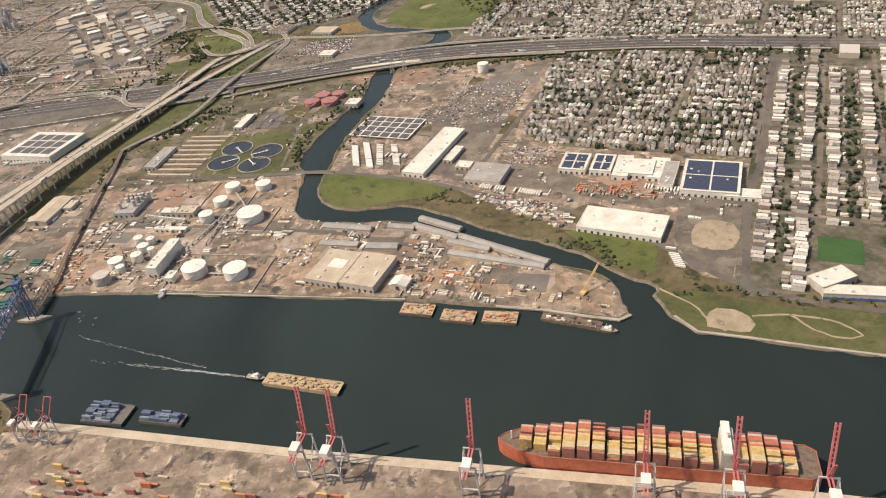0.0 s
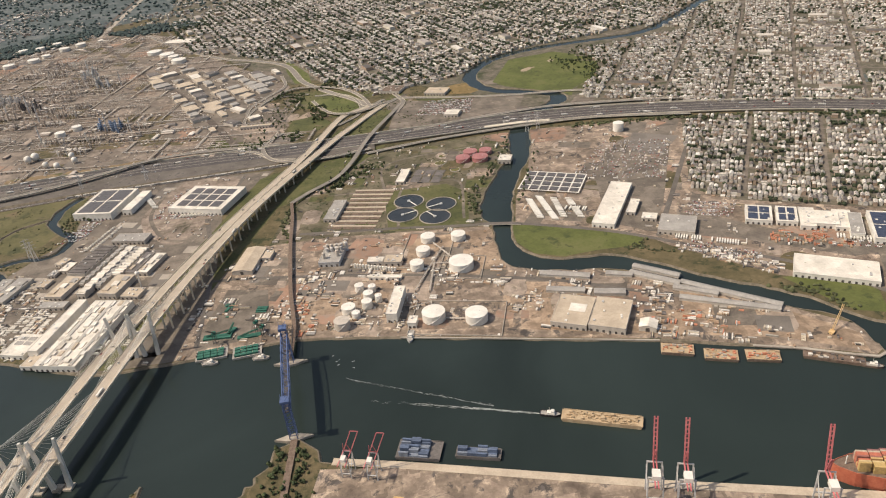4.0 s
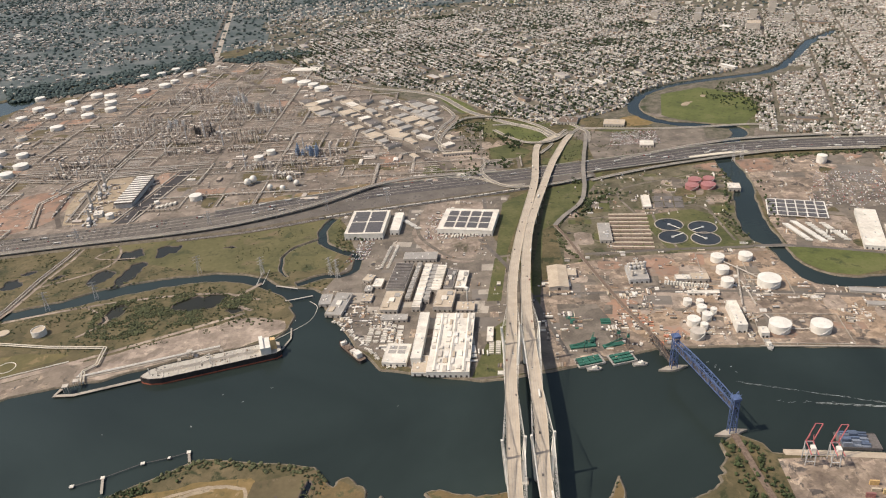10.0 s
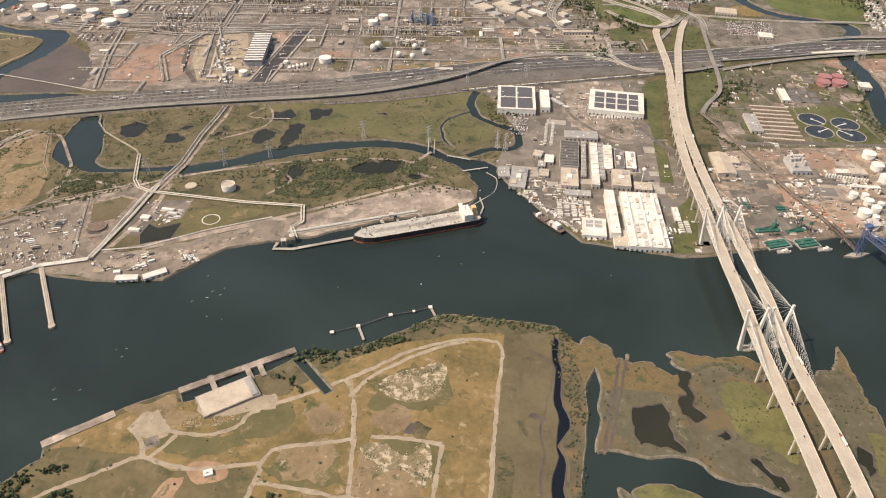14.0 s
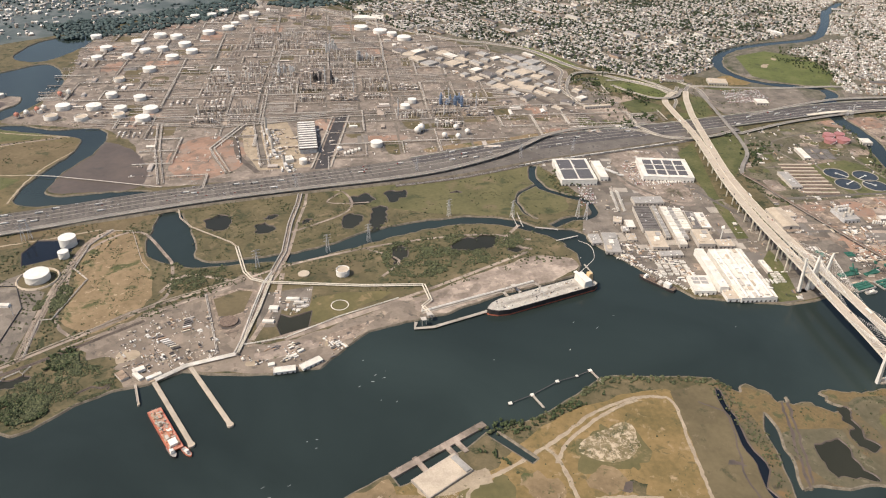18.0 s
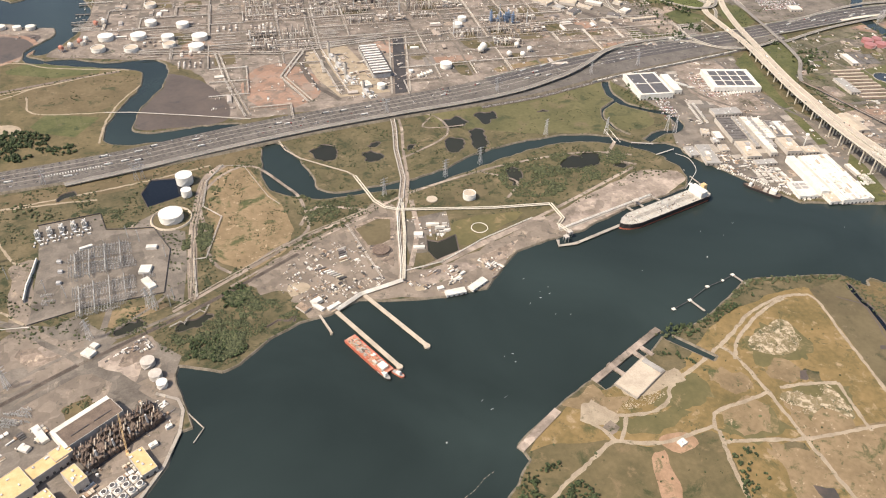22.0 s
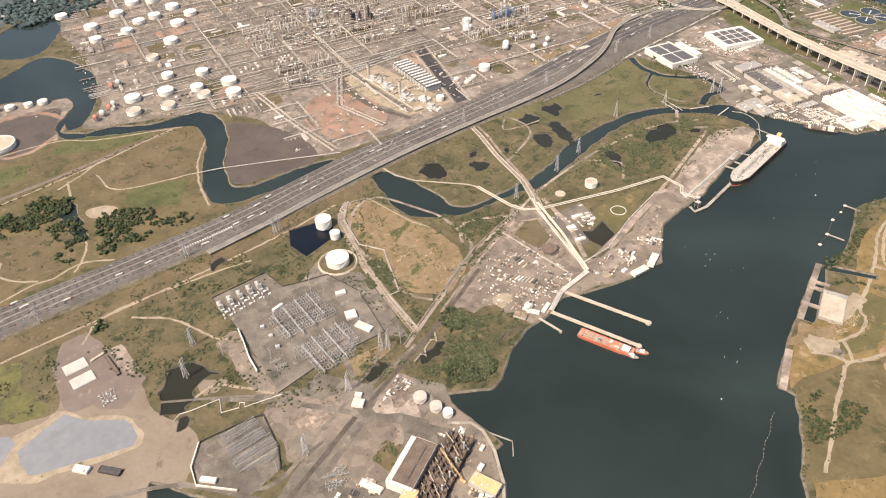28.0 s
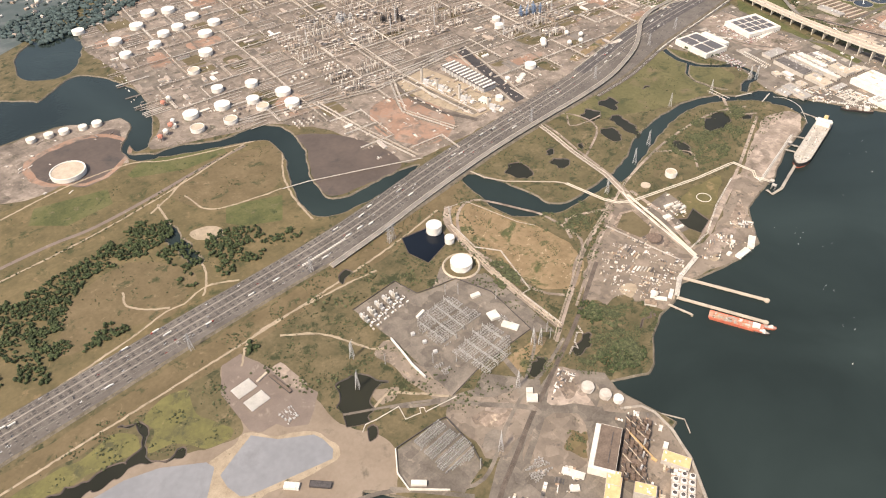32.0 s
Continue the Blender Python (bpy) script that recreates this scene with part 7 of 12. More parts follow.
def town(poly, rot, bu, bv, holes, s, trees, r, dens=0.9, near=None, tsize=(2.4, 4.6), tden=0.62, streets=None, loose=2.6, origin=None):
    """Blocks of back-to-back house rows between streets, turned by rot."""
    xs, ys = [p[0] for p in poly], [p[1] for p in poly]
    cx, cy = origin or (sum(xs) / len(xs), sum(ys) / len(ys))
    ext = max(max(xs) - min(xs), max(ys) - min(ys)) * 1.1
    nu, nv = int(ext / bu), int(ext / bv)
    for i in range(-nu, nu + 1):
        for j in range(-nv, nv + 1):
            x0, y0 = turned(i * bu, j * bv, rot, cx, cy)
            whole = inside(poly, x0, y0) and not any(inside(q, x0, y0) for q in holes)
            v = -bv / 2 + 10
            flat = whole and r.random() < (0.07 if near is None else 0.02)
            if flat:
                s.box(x0, y0, LAND, bu * r.uniform(0.4, 0.6), bv * r.uniform(0.2, 0.5), r.uniform(5, 12), rot, 0, 1)
            while v < bv / 2 - 8 and not flat:
                for side in (-1, 1):
                    wild = noise.noise(((x0 + v * 0.5) * 0.005, y0 * 0.005, 9))
                    if r.random() < dens - max(0.0, wild - 0.1) * 1.2:
                        x, y = turned(i * bu + side * (bu * 0.29 + r.uniform(-loose, loose)), j * bv + v + r.uniform(-1, 1), rot, cx, cy)
                        if inside(poly, x, y) and not any(inside(q, x, y) for q in holes):
                            if near and near(x, y):
                                house(x, y, rot + 90 + r.uniform(-2, 2))
                                if bu > 80 and r.random() < 0.75:
                                    a, b = turned(i * bu + side * bu * r.uniform(0.1, 0.17), j * bv + v, rot, cx, cy)
                                    s.gable(a, b, LAND, r.uniform(5, 7.4), r.uniform(6, 12), r.uniform(3, 6.5), r.uniform(0.6, 2), rot + 90, 0, 1)
                            else:
                                s.gable(x, y, LAND, r.uniform(5.6, 7.8), r.uniform(10, 16) * (1.3 if bu > 80 else 1), r.uniform(5.0, 8.5), r.uniform(0.8, 2.8), rot + 90 + (r.choice((0, 90)) if r.random() < 0.15 else 0), 0, 1)
                                if r.random() < 0.5:
                                    a, b = turned(i * bu + side * bu * r.uniform(0.08, 0.14), j * bv + v, rot, cx, cy)
                                    s.gable(a, b, LAND, r.uniform(4, 7), r.uniform(5, 9), 3, 1, rot, 0, 1)
                    x, y = turned(i * bu, j * bv + v, rot, cx, cy)
                    if r.random() < tden + max(0.0, wild) * 0.8 + 0.9 * noise.noise((x * 0.006, y * 0.006, 4)):
                        x, y = turned(i * bu + side * r.choice((2, 4, 6, bu * 0.08, bu * 0.43, bu * 0.45)), j * bv + v, rot, cx, cy)
                        if inside(poly, x, y) and not any(inside(q, x, y) for q in holes):
                            sz = r.uniform(*tsize)
                            for q in range(2):
                                trees.blob(x + r.uniform(-2, 2), y + r.uniform(-2, 2), LAND + sz * r.uniform(0.8, 1.5), sz, sz * 0.9, 0, r, 0.36)
                v += r.uniform(8.0, 9.8)
            if streets is not None and whole:
                for a, b in (((-0.5, -0.5), (-0.5, 0.5)), ((-0.5, -0.5), (0.5, -0.5))):
                    p = turned((i + a[0]) * bu, (j + a[1]) * bv, rot, cx, cy)
                    q = turned((i + b[0]) * bu, (j + b[1]) * bv, rot, cx, cy)
                    if not any(inside(h, p[0] + (q[0] - p[0]) * k / 9, p[1] + (q[1] - p[1]) * k / 9) for h in holes for k in range(10)):
                        streets.strip([p, q], 9, LAND + 0.08)


r = random.Random(8)
hs, ts, st = Soup(), Soup(), Soup()
near_count = [0]


def near_house(x, y):
    if 330 < x < 640 and 690 < y < 1180 and near_count[0] < 230:
        near_count[0] += 1
        return True
    return False


SOLAR_SITE = [(180, 1150), (240, 1210), (540, 1080), (480, 950), (360, 980)]
SCHOOL_SITE = [(440, 690), (520, 860), (610, 830), (540, 660)]
CITY_W = [(203, 1345), (326, 1686), (698, 1574), (780, 1540), (690, 1370), (552, 1100), (533, 1075), (248, 1213), (187, 1284)]
CITY_E = [(800, 1535), (1100, 1420), (1100, 500), (620, 630), (537, 693), (456, 712), (396, 745), (482, 940), (572, 1090), (712, 1370)]
town(CITY_W, HR + 90, 62, 155, [SOLAR_SITE, SCHOOL_SITE, LOTS, PARK], hs, ts, r, 0.94, near_house, streets=st, origin=(190, 1249))
town(CITY_E, HR, 92, 150, [SOLAR_SITE, SCHOOL_SITE, LOTS, PARK], hs, ts, r, 0.96, near_house, streets=st, origin=(540, 967))
structure("town_row_houses", hs, ["housewall", "houseroof"], "rows of pale and grey town houses on city blocks", "houses", "stuff")
structure("street_trees", ts, ["leaf_town"], "green street trees between the houses", "trees", "stuff")
structure("street", st, ["asphalt"], "narrow grey streets of the town grid", "road")
hs, ts, st = Soup(), Soup(), Soup()
TOWN_A = [(330, 1800), (700, 1650), (1100, 1440), (2600, 900), (2600, 3600), (900, 3600), (560, 2600), (720, 2500), (420, 2440), (250, 2390), (300, 2200), (180, 2050), (140, 1940)]
TOWN_B = [(-430, 2200), (-180, 2280), (-30, 2420), (150, 2540), (400, 2580), (600, 2640), (730, 2830), (900, 3600), (700, 4300), (-1000, 4300), (-1380, 3750), (-1150, 3080), (-840, 2860), (-690, 2690), (-600, 2430)]
town(TOWN_A, HR + 90, 52, 165, [RIVER_UP], hs, ts, r, 0.88, None, (2.2, 4.6), 0.42, st, 4.0)
town(TOWN_B, 20, 50, 170, [RIVER_UP], hs, ts, r, 0.85, None, (2.8, 5.8), 0.6, st, 6.0)
structure("far_houses", hs, ["housewall", "houseroof"], "crowded pale houses of the town beyond the motorway", "houses", "stuff")
structure("far_street_trees", ts, ["leaf_town"], "green trees between the far houses", "trees", "stuff")
structure("far_street", st, ["asphalt"], "grey streets of the far town", "road")
# far suburbs among woods
hs, ts = Soup(), Soup()
FARBELT = [(-7000, 2900), (-3300, 3000), (-2700, 3350), (-2150, 3650), (-1720, 3900), (-1450, 3750), (-900, 4350), (700, 4320), (900, 3620), (2700, 3600), (5200, 5200), (4200, 8500), (-5500, 9500), (-9500, 6500)]
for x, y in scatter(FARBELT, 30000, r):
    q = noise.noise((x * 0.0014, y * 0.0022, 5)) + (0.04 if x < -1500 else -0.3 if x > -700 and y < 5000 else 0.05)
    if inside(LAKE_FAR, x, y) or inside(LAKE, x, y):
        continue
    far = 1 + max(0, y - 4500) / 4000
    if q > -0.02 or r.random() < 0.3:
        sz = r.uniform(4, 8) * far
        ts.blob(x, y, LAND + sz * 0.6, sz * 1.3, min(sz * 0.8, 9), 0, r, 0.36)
    elif r.random() < 0.85:
        if r.random() < 0.03:
            hs.box(x, y, LAND, r.uniform(20, 50), r.uniform(16, 36), r.uniform(6, 12), r.choice((20, 22, -28)), 2)
        else:
            hs.gable(x, y, LAND, r.uniform(9, 12) * far, r.uniform(12, 20) * far, r.uniform(5, 8), 2.5, r.choice((20, 110)), 0, 1)
SUBURB = [(-3900, 3750), (-2900, 3700), (-2300, 3850), (-1700, 4000), (-1450, 3850), (-900, 4400), (900, 4380), (1800, 6600), (-4600, 7200)]
for x, y in scatter(SUBURB, 17000, r):
    u, v = turned(x, y, -20, 0, 0)
    v = round(v / 46) * 46 + r.choice((-12, 12)) + r.uniform(-2, 2)
    x, y = turned(u, v, 20, 0, 0)
    if abs(x + 1690 + (y - 3700) * 0.035) < 24 or noise.noise((x * 0.0014, y * 0.0022, 5)) + 0.35 * noise.noise((x * 0.005, y * 0.005, 2)) > 0.16:
        continue
    if r.random() < 0.72:
        hs.gable(x, y, LAND, r.uniform(7, 10), r.uniform(10, 17), r.uniform(5, 8), 2.5, 20 + r.choice((0, 0, 90)), 0, 1)
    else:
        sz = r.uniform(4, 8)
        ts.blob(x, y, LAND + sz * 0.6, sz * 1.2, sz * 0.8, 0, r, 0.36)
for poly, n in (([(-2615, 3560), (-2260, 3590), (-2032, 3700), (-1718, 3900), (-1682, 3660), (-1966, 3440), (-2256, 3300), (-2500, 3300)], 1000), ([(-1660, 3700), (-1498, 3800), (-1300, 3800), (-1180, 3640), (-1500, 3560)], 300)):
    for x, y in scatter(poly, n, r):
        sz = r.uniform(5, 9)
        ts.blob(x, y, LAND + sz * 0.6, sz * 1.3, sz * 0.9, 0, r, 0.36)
s = Soup()
s.strip([(-1680, 3620), (-1720, 4700), (-1760, 5800), (-1790, 6600)], 26, LAND + 0.4)
structure("far_avenue", s, ["concrete"], "pale straight avenue through the far suburbs", "road")
structure("far_suburb", hs, ["housewall", "houseroof", "whiteroof"], "far pale houses and halls among trees", "houses", "stuff")
structure("far_wood", ts, ["leaf_haze"], "far green woods with distance haze tinted into the foliage", "trees", "stuff")
# ---------------------------------------------------------------- loose yard goods
def clutter(s, poly, n, rot, r, lo=2.0, hi=9.0, tall=5.0, holes=(), cyl=0.2, long=0.25):
    """Goods set down in short rows, thick in some spots and thin in others."""
    for x0, y0 in scatter(poly, int(n * 0.55), r):
        if noise.noise((x0 * 0.018, y0 * 0.018, 2.2)) < -0.12:
            continue
        k = r.random()
        q = r.choice((1, 1, 2, 3, 4, 5))
        w, d, h = r.uniform(lo, hi), r.uniform(lo, hi) * 0.7, r.uniform(0.8, tall) * r.uniform(0.5, 1)
        a = rot + r.choice((0, 0, 90)) + r.uniform(-4, 4)
        long_w, long_d = r.uniform(hi, hi * 2.4), r.uniform(1.2, 2.8)
        for m in range(q):
            step = (d if k >= cyl + long else long_d if k >= cyl else w * 0.8) + r.uniform(0.3, 1.6)
            x, y = turned(0, m * step, a, x0, y0)
            if not inside(poly, x, y) or any(inside(z, x, y) for z in holes):
                continue
            if k < cyl:
                s.cyl(x, y, LAND, w * 0.35, h, 8)
            elif k < cyl + long:
                s.box(x, y, LAND, long_w, long_d, r.uniform(0.8, 3.0), a)
            else:
                s.box(x, y, LAND, w, d, h, a)


def cars_in(s, poly, rot, r, fill=0.6, row=16.0):
    """Parked cars in rows."""
    xs, ys = [p[0] for p in poly], [p[1] for p in poly]
    cx, cy = sum(xs) / len(xs), sum(ys) / len(ys)
    ext = max(max(xs) - min(xs), max(ys) - min(ys)) * 0.75
    v = -ext
    while v < ext:
        for dv in (0, 5.5):
            u = -ext
            while u < ext:
                if r.random() < fill:
                    x, y = turned(u, v + dv, rot, cx, cy)
                    if inside(poly, x, y):
                        s.box(x, y, LAND + 0.2, 1.9, 4.4, 0.8, rot)
                        s.box(x, y, LAND + 1.0, 1.7, 2.3, 0.6, rot, taper=0.85)
                u += 2.8
        v += row


# ---------------------------------------------------------------- shore yards and tank farms
for x, y, rr, h in ((-316, 943, 18, 15), (-383, 963, 19, 15), (-317, 1111, 22, 15), (-366, 1227, 14, 12), (-308, 1218, 14, 12), (-380, 1178, 13, 12), (-396, 1128, 12.5, 14), (-521, 1017, 12, 13), (-487, 1053, 9, 12), (-490, 1026, 9, 13), (-502, 1082, 8, 12), (-509, 999, 7, 11), (-470, 1040, 6, 12), (-480, 1075, 7, 11)):
    tank(x, y, rr, h)
tank(-532, 977, 13, 14, "wall", "grey-tan weathered cylindrical storage tank")
tank(152, 1653, 13, 20, label="tall white water tank beside the motorway")
# containment walls round the big tanks
s = Soup()
for cx, cy, w, d, rot in ((-345, 955, 150, 95, -16), (-317, 1111, 78, 78, -16), (-372, 1190, 90, 130, -16)):
    for a, b, p, q in ((0, d / 2, w, 1.2), (0, -d / 2, w, 1.2), (w / 2, 0, 1.2, d), (-w / 2, 0, 1.2, d)):
        x, y = turned(a, b, rot, cx, cy)
        s.box(x, y, LAND, p, q, 1.8, rot)
structure("containment_wall", s, ["concrete"], "low concrete walls round the tanks", "wall")

bl = building(-165, 917, 56, 79, 10, -27, "tanroof", "wall", "low tan-roofed dockside warehouse with a sunken court")
s = Soup()
s.box(6, 6, 10.2, 26, 22, 0.6)
part("roof_court", s, ["whiteroof"], bl)
building(-112, 893, 56, 79, 11, -27, "tanroof", "wall", "broad flat tan-roofed dockside warehouse", units=6)
for x, y, w, d, rot in ((-8, 983, 86, 13, -40), (2, 1003, 80, 12, -40), (87, 908, 157, 12, -41), (74, 883, 148, 12, -28), (40, 930, 70, 12, -33), (-148, 1033, 85, 14, -22), (-159, 986, 63, 13, -19), (-92, 961, 50, 15, -16), (-60, 1010, 44, 12, -22)):
    shed(x, y, d, w, 5, 2, rot - 90, "greyroof", "wall", "long low grey-roofed storage shed beside the river", group="river sheds")
shed(-66, 855, 26, 22, 8, 4, -27, "whiteroof", "wall", "pale pitched-roof shed in the dock yard")
building(-441, 1010, 18, 83, 17, -14, "whiteroof", "white", "tall narrow white silo building beside tanks", units=6)
building(-418, 955, 14, 20, 10, -14, "whiteroof", "white", "small white dockside building", units=2)
shed(-711, 1242, 40, 90, 8, 3, -13, "tanroof", "wall", "tan-roofed industrial shed beside the viaduct")
building(-680, 1255, 24, 30, 6, -13, "tanroof", "wall", "small tan-roofed annex building", units=2)
bl = building(-551, 1211, 40, 60, 9, -12, "greyroof", "steel", "grey concrete batching plant with silos", units=4)
for dx, dy in ((-12, 18), (-4, 18), (4, 18), (12, 18), (12, 6), (12, -6), (-12, -14)):
    s = Soup()
    s.cyl(dx, dy, 9, 3.2, 12, 12, dome=1.5)
    part("silo", s, ["wall"], bl)
building(-437, 1164, 34, 26, 8, -14, "tanroof", "wall", "low tan-roofed plant building", units=5)
building(-470, 1170, 30, 18, 8, -14, "whiteroof", "wall", "small white-roofed plant building", units=4)
for k in range(15):
    e = thing("silo", -509 + k * 5.2, 1165 - k * 2.5, LAND, "small white upright silo standing in a row", "silo", "row of silos")
    s = Soup()
    s.cyl(0, 0, 0, 2.1, 8, 12, dome=0.8)
    part("shell", s, ["white"], e)
for k in range(9):
    e = thing("silo", -560 + (k % 5) * 9, 1236 - (k // 5) * 12, LAND, "grey upright silo of the batching plant", "silo", "batching silos")
    s = Soup()
    s.cyl(0, 0, 0, 3.4, 17, 12, dome=1.4)
    part("shell", s, ["steel"], e)
for line in ([(-406, 1050), (-380, 1109), (-341, 1191)], [(-382, 1044), (-364, 1134), (-324, 1123)], [(-420, 1000), (-383, 1010), (-383, 963)], [(-383, 963), (-350, 950), (-316, 943)], [(-366, 1227), (-340, 1170), (-317, 1111)]):
    e = thing("pipe_run", line[0][0], line[0][1], LAND, "pale pipes on stands between the tanks", "pipeline", "tank farm pipes")
    for off in (-1.2, 0, 1.2):
        s = Soup()
        tube(s, [(p[0] - line[0][0], p[1] - line[0][1], 4.0) for p in shifted(line, off)], 0.45)
        part("pipe", s, ["wall"], e)
    for a, b in zip(line, line[1:]):
        for k in range(4):
            s = Soup()
            s.box(a[0] + (b[0] - a[0]) * k / 4 - line[0][0], a[1] + (b[1] - a[1]) * k / 4 - line[0][1], 0, 3.4, 0.5, 3.6, 60)
            part("stand", s, ["concrete"], e)
building(-455, 1110, 60, 10, 5, -16, "whiteroof", "white", "row of white site cabins", units=3)
r = random.Random(21)
s = Soup()
clutter(s, [(-500, 1110), (-430, 1095), (-415, 1230), (-500, 1245)], 160, -14, r, 2, 7, 8, cyl=0.45)
clutter(s, [(-560, 960), (-410, 930), (-400, 1060), (-560, 1090)], 170, -14, r, 1.5, 5, 8, cyl=0.4)
clutter(s, [(-270, 900), (110, 780), (200, 740), (150, 850), (20, 960), (-190, 1050), (-260, 1040)], 520, -27, r, 1.5, 7, 4, holes=([(-200, 860), (-70, 860), (-70, 960), (-200, 970)],), cyl=0.1)
clutter(s, [(-690, 985), (-570, 965), (-560, 1150), (-640, 1160)], 190, -14, r, 1.5, 6, 3.5, cyl=0.15)
clutter(s, [(-760, 1150), (-250, 1040), (-240, 1090), (-740, 1210)], 150, -16, r, 2, 9, 3.5, cyl=0.1)
clutter(s, [(-790, 1030), (-700, 1010), (-700, 1130), (-780, 1140)], 60, -14, r, 2, 8, 4)
clutter(s, [(-760, 1220), (-640, 1200), (-640, 1290), (-740, 1320)], 60, -14, r, 2, 7, 3)
clutter(s, SHORE_YARD, 700, -18, r, 1.4, 6, 3, holes=([(-200, 860), (-70, 860), (-70, 960), (-200, 970)], RIVER, KILL))
clutter(s, [(-332, 1076), (-242, 1045), (-244, 1024), (-333, 1058)], 70, -20, r, 2, 6, 3, cyl=0, long=0.7)
clutter(s, [(-440, 1100), (-395, 1090), (-420, 950), (-455, 960)], 120, -14, r, 1.4, 5, 9, cyl=0.5)
structure("dock_yard_goods", s, ["clutter"], "stacked materials, vehicles and plant in the dock yards", "clutter", "stuff")
s = Soup()
clutter(s, [(-60, 835), (200, 745), (190, 800), (30, 900), (-60, 880)], 80, -27, r, 2, 8, 3, cyl=0.05, long=0.5)
clutter(s, [(-640, 980), (-570, 965), (-560, 1060), (-620, 1080)], 50, -14, r, 2, 6, 3)
clutter(s, [(-338, 1035), (-276, 1003), (-270, 985), (-332, 1015)], 26, -27, r, 2, 5, 3, cyl=0, long=0.6)
structure("rusty_goods", s, ["orange"], "orange and rust-brown steel stock in the dock yards", "clutter", "stuff")
# yellow crawler crane by the river mouth
cr = thing("crawler_crane", 178, 778, LAND, "yellow crawler crane with a lattice boom", "crane", rot=40)
s = Soup()
s.box(0, 0, 0, 8, 7, 4)
part("body", s, ["yellow"], cr)
s = Soup()
truss(s, (2, 0, 4), (34, 0, 30), 2, 2, 10, 0.3)
part("boom", s, ["yellow"], cr)
for q in (-3, 3):
    s = Soup()
    s.box(0, q, -0.3, 9, 1.4, 1.4)
    part("track", s, ["darksteel"], cr)

# ---------------------------------------------------------------- sewage works
for cx, cy in ((-389, 1415), (-323, 1380), (-407, 1353), (-342, 1325)):
    e = thing("clarifier_basin", cx, cy, LAND, "round dark clarifier basin with a white walkway", "basin", "round clarifiers")
    s = Soup()
    s.cyl(0, 0, 0.05, 31, 0.5, 36)
    part("water", s, ["clarifier"], e, "still dark water")
    s = Soup()
    for k in range(36):
        a0, a1 = 2 * math.pi * k / 36, 2 * math.pi * (k + 1) / 36
        s.prism([(31 * math.cos(a0), 31 * math.sin(a0)), (31 * math.cos(a1), 31 * math.sin(a1)), (33 * math.cos(a1), 33 * math.sin(a1)), (33 * math.cos(a0), 33 * math.sin(a0))], 0, 1.4)
    part("rim", s, ["concrete"], e)
    s = Soup()
    dx, dy = -365 - cx, 1368 - cy
    ln = math.hypot(dx, dy)
    s.strip([(0, 0), (dx / ln * 32, dy / ln * 32)], 2.4, 1.9, 0, 0.4)
    part("walkway", s, ["white"], e)
    s = Soup()
    s.cyl(0, 0, 0.4, 3.5, 2, 12)
    part("hub", s, ["steel"], e)
e = thing("aeration_basins", -486, 1407, LAND, "rows of brown concrete aeration basins", "basin", rot=-17)
for i in range(9):
    for j in range(4):
        s = Soup()
        u, v = -46 + 23 * (j + 0.5), -95 + 21.2 * (i + 0.5)
        s.box(u, v, 0.02, 20.5, 8.5, 0.5)
        part("water", s, ["rust"], e)
        s = Soup()
        s.box(u, v + 7.5, 0, 22.4, 6, 1.3)
        part("wall", s, ["tanroof"], e)
building(-547, 1411, 28, 90, 7, -15, "greyroof", "wall", "long low grey works building", units=8)
building(-392, 1542, 20, 70, 7, -17, "whiteroof", "wall", "white-roofed pump house of the works", units=3)
building(-150, 1560, 30, 34, 9, -20, "whiteroof", "wall", "small white works building with a red roof edge", units=3)
e = thing("settling_tanks", -340, 1535, LAND, "square grey settling tanks in a row", "basin", rot=-20)
for i in range(3):
    for j in range(2):
        s = Soup()
        s.box(-20 + i * 24, -17 + j * 36, 0, 21, 32, 0.6)
        part("tank_floor", s, ["darkroof"], e)
for x, y, rr in ((-245, 1596, 17), (-205, 1588, 19), (-222, 1628, 17), (-186, 1624, 15)):
    t = tank(x, y, rr, 10, "pink", "pink domed digester tank", name="digester_tank", group="pink digesters")
for x, y, rr in ((-300, 1600, 13), (-270, 1550, 12), (-290, 1640, 10)):
    e = thing("round_basin", x, y, LAND, "small round olive settling basin", "basin", "small round basins")
    s = Soup()
    s.cyl(0, 0, 0, rr, 1.2, 20)
    part("wall", s, ["wall"], e)
    s = Soup()
    s.cyl(0, 0, 1.1, rr - 1.2, 0.15, 20)
    part("water", s, ["algae"], e)
r = random.Random(22)
s = Soup()
clutter(s, SEWAGE, 420, -17, r, 1.6, 7, 5, holes=([(-540, 1310), (-430, 1290), (-420, 1500), (-540, 1520)], [(-430, 1280), (-290, 1280), (-290, 1450), (-440, 1460)], [(-270, 1560), (-160, 1560), (-160, 1650), (-270, 1650)], RIVER))
structure("works_goods", s, ["clutter"], "small sheds and plant of the sewage works", "clutter", "stuff")
s = Soup()
for line in ([(-600, 1320), (-440, 1300), (-280, 1270)], [(-420, 1300), (-400, 1480), (-330, 1500), (-270, 1480), (-285, 1300)], [(-550, 1500), (-400, 1490)], [(-440, 1480), (-420, 1640), (-200, 1680)]):
    s.strip(smooth(line, 20), 6, LAND + 0.07)
s.strip(smooth([(-953, 1639), (-965, 1536), (-940, 1455), (-897, 1389), (-822, 1374), (-780, 1372)], 20), 9, LAND + 0.09)
structure("works_road", s, ["asphalt"], "narrow service roads of the works", "road")

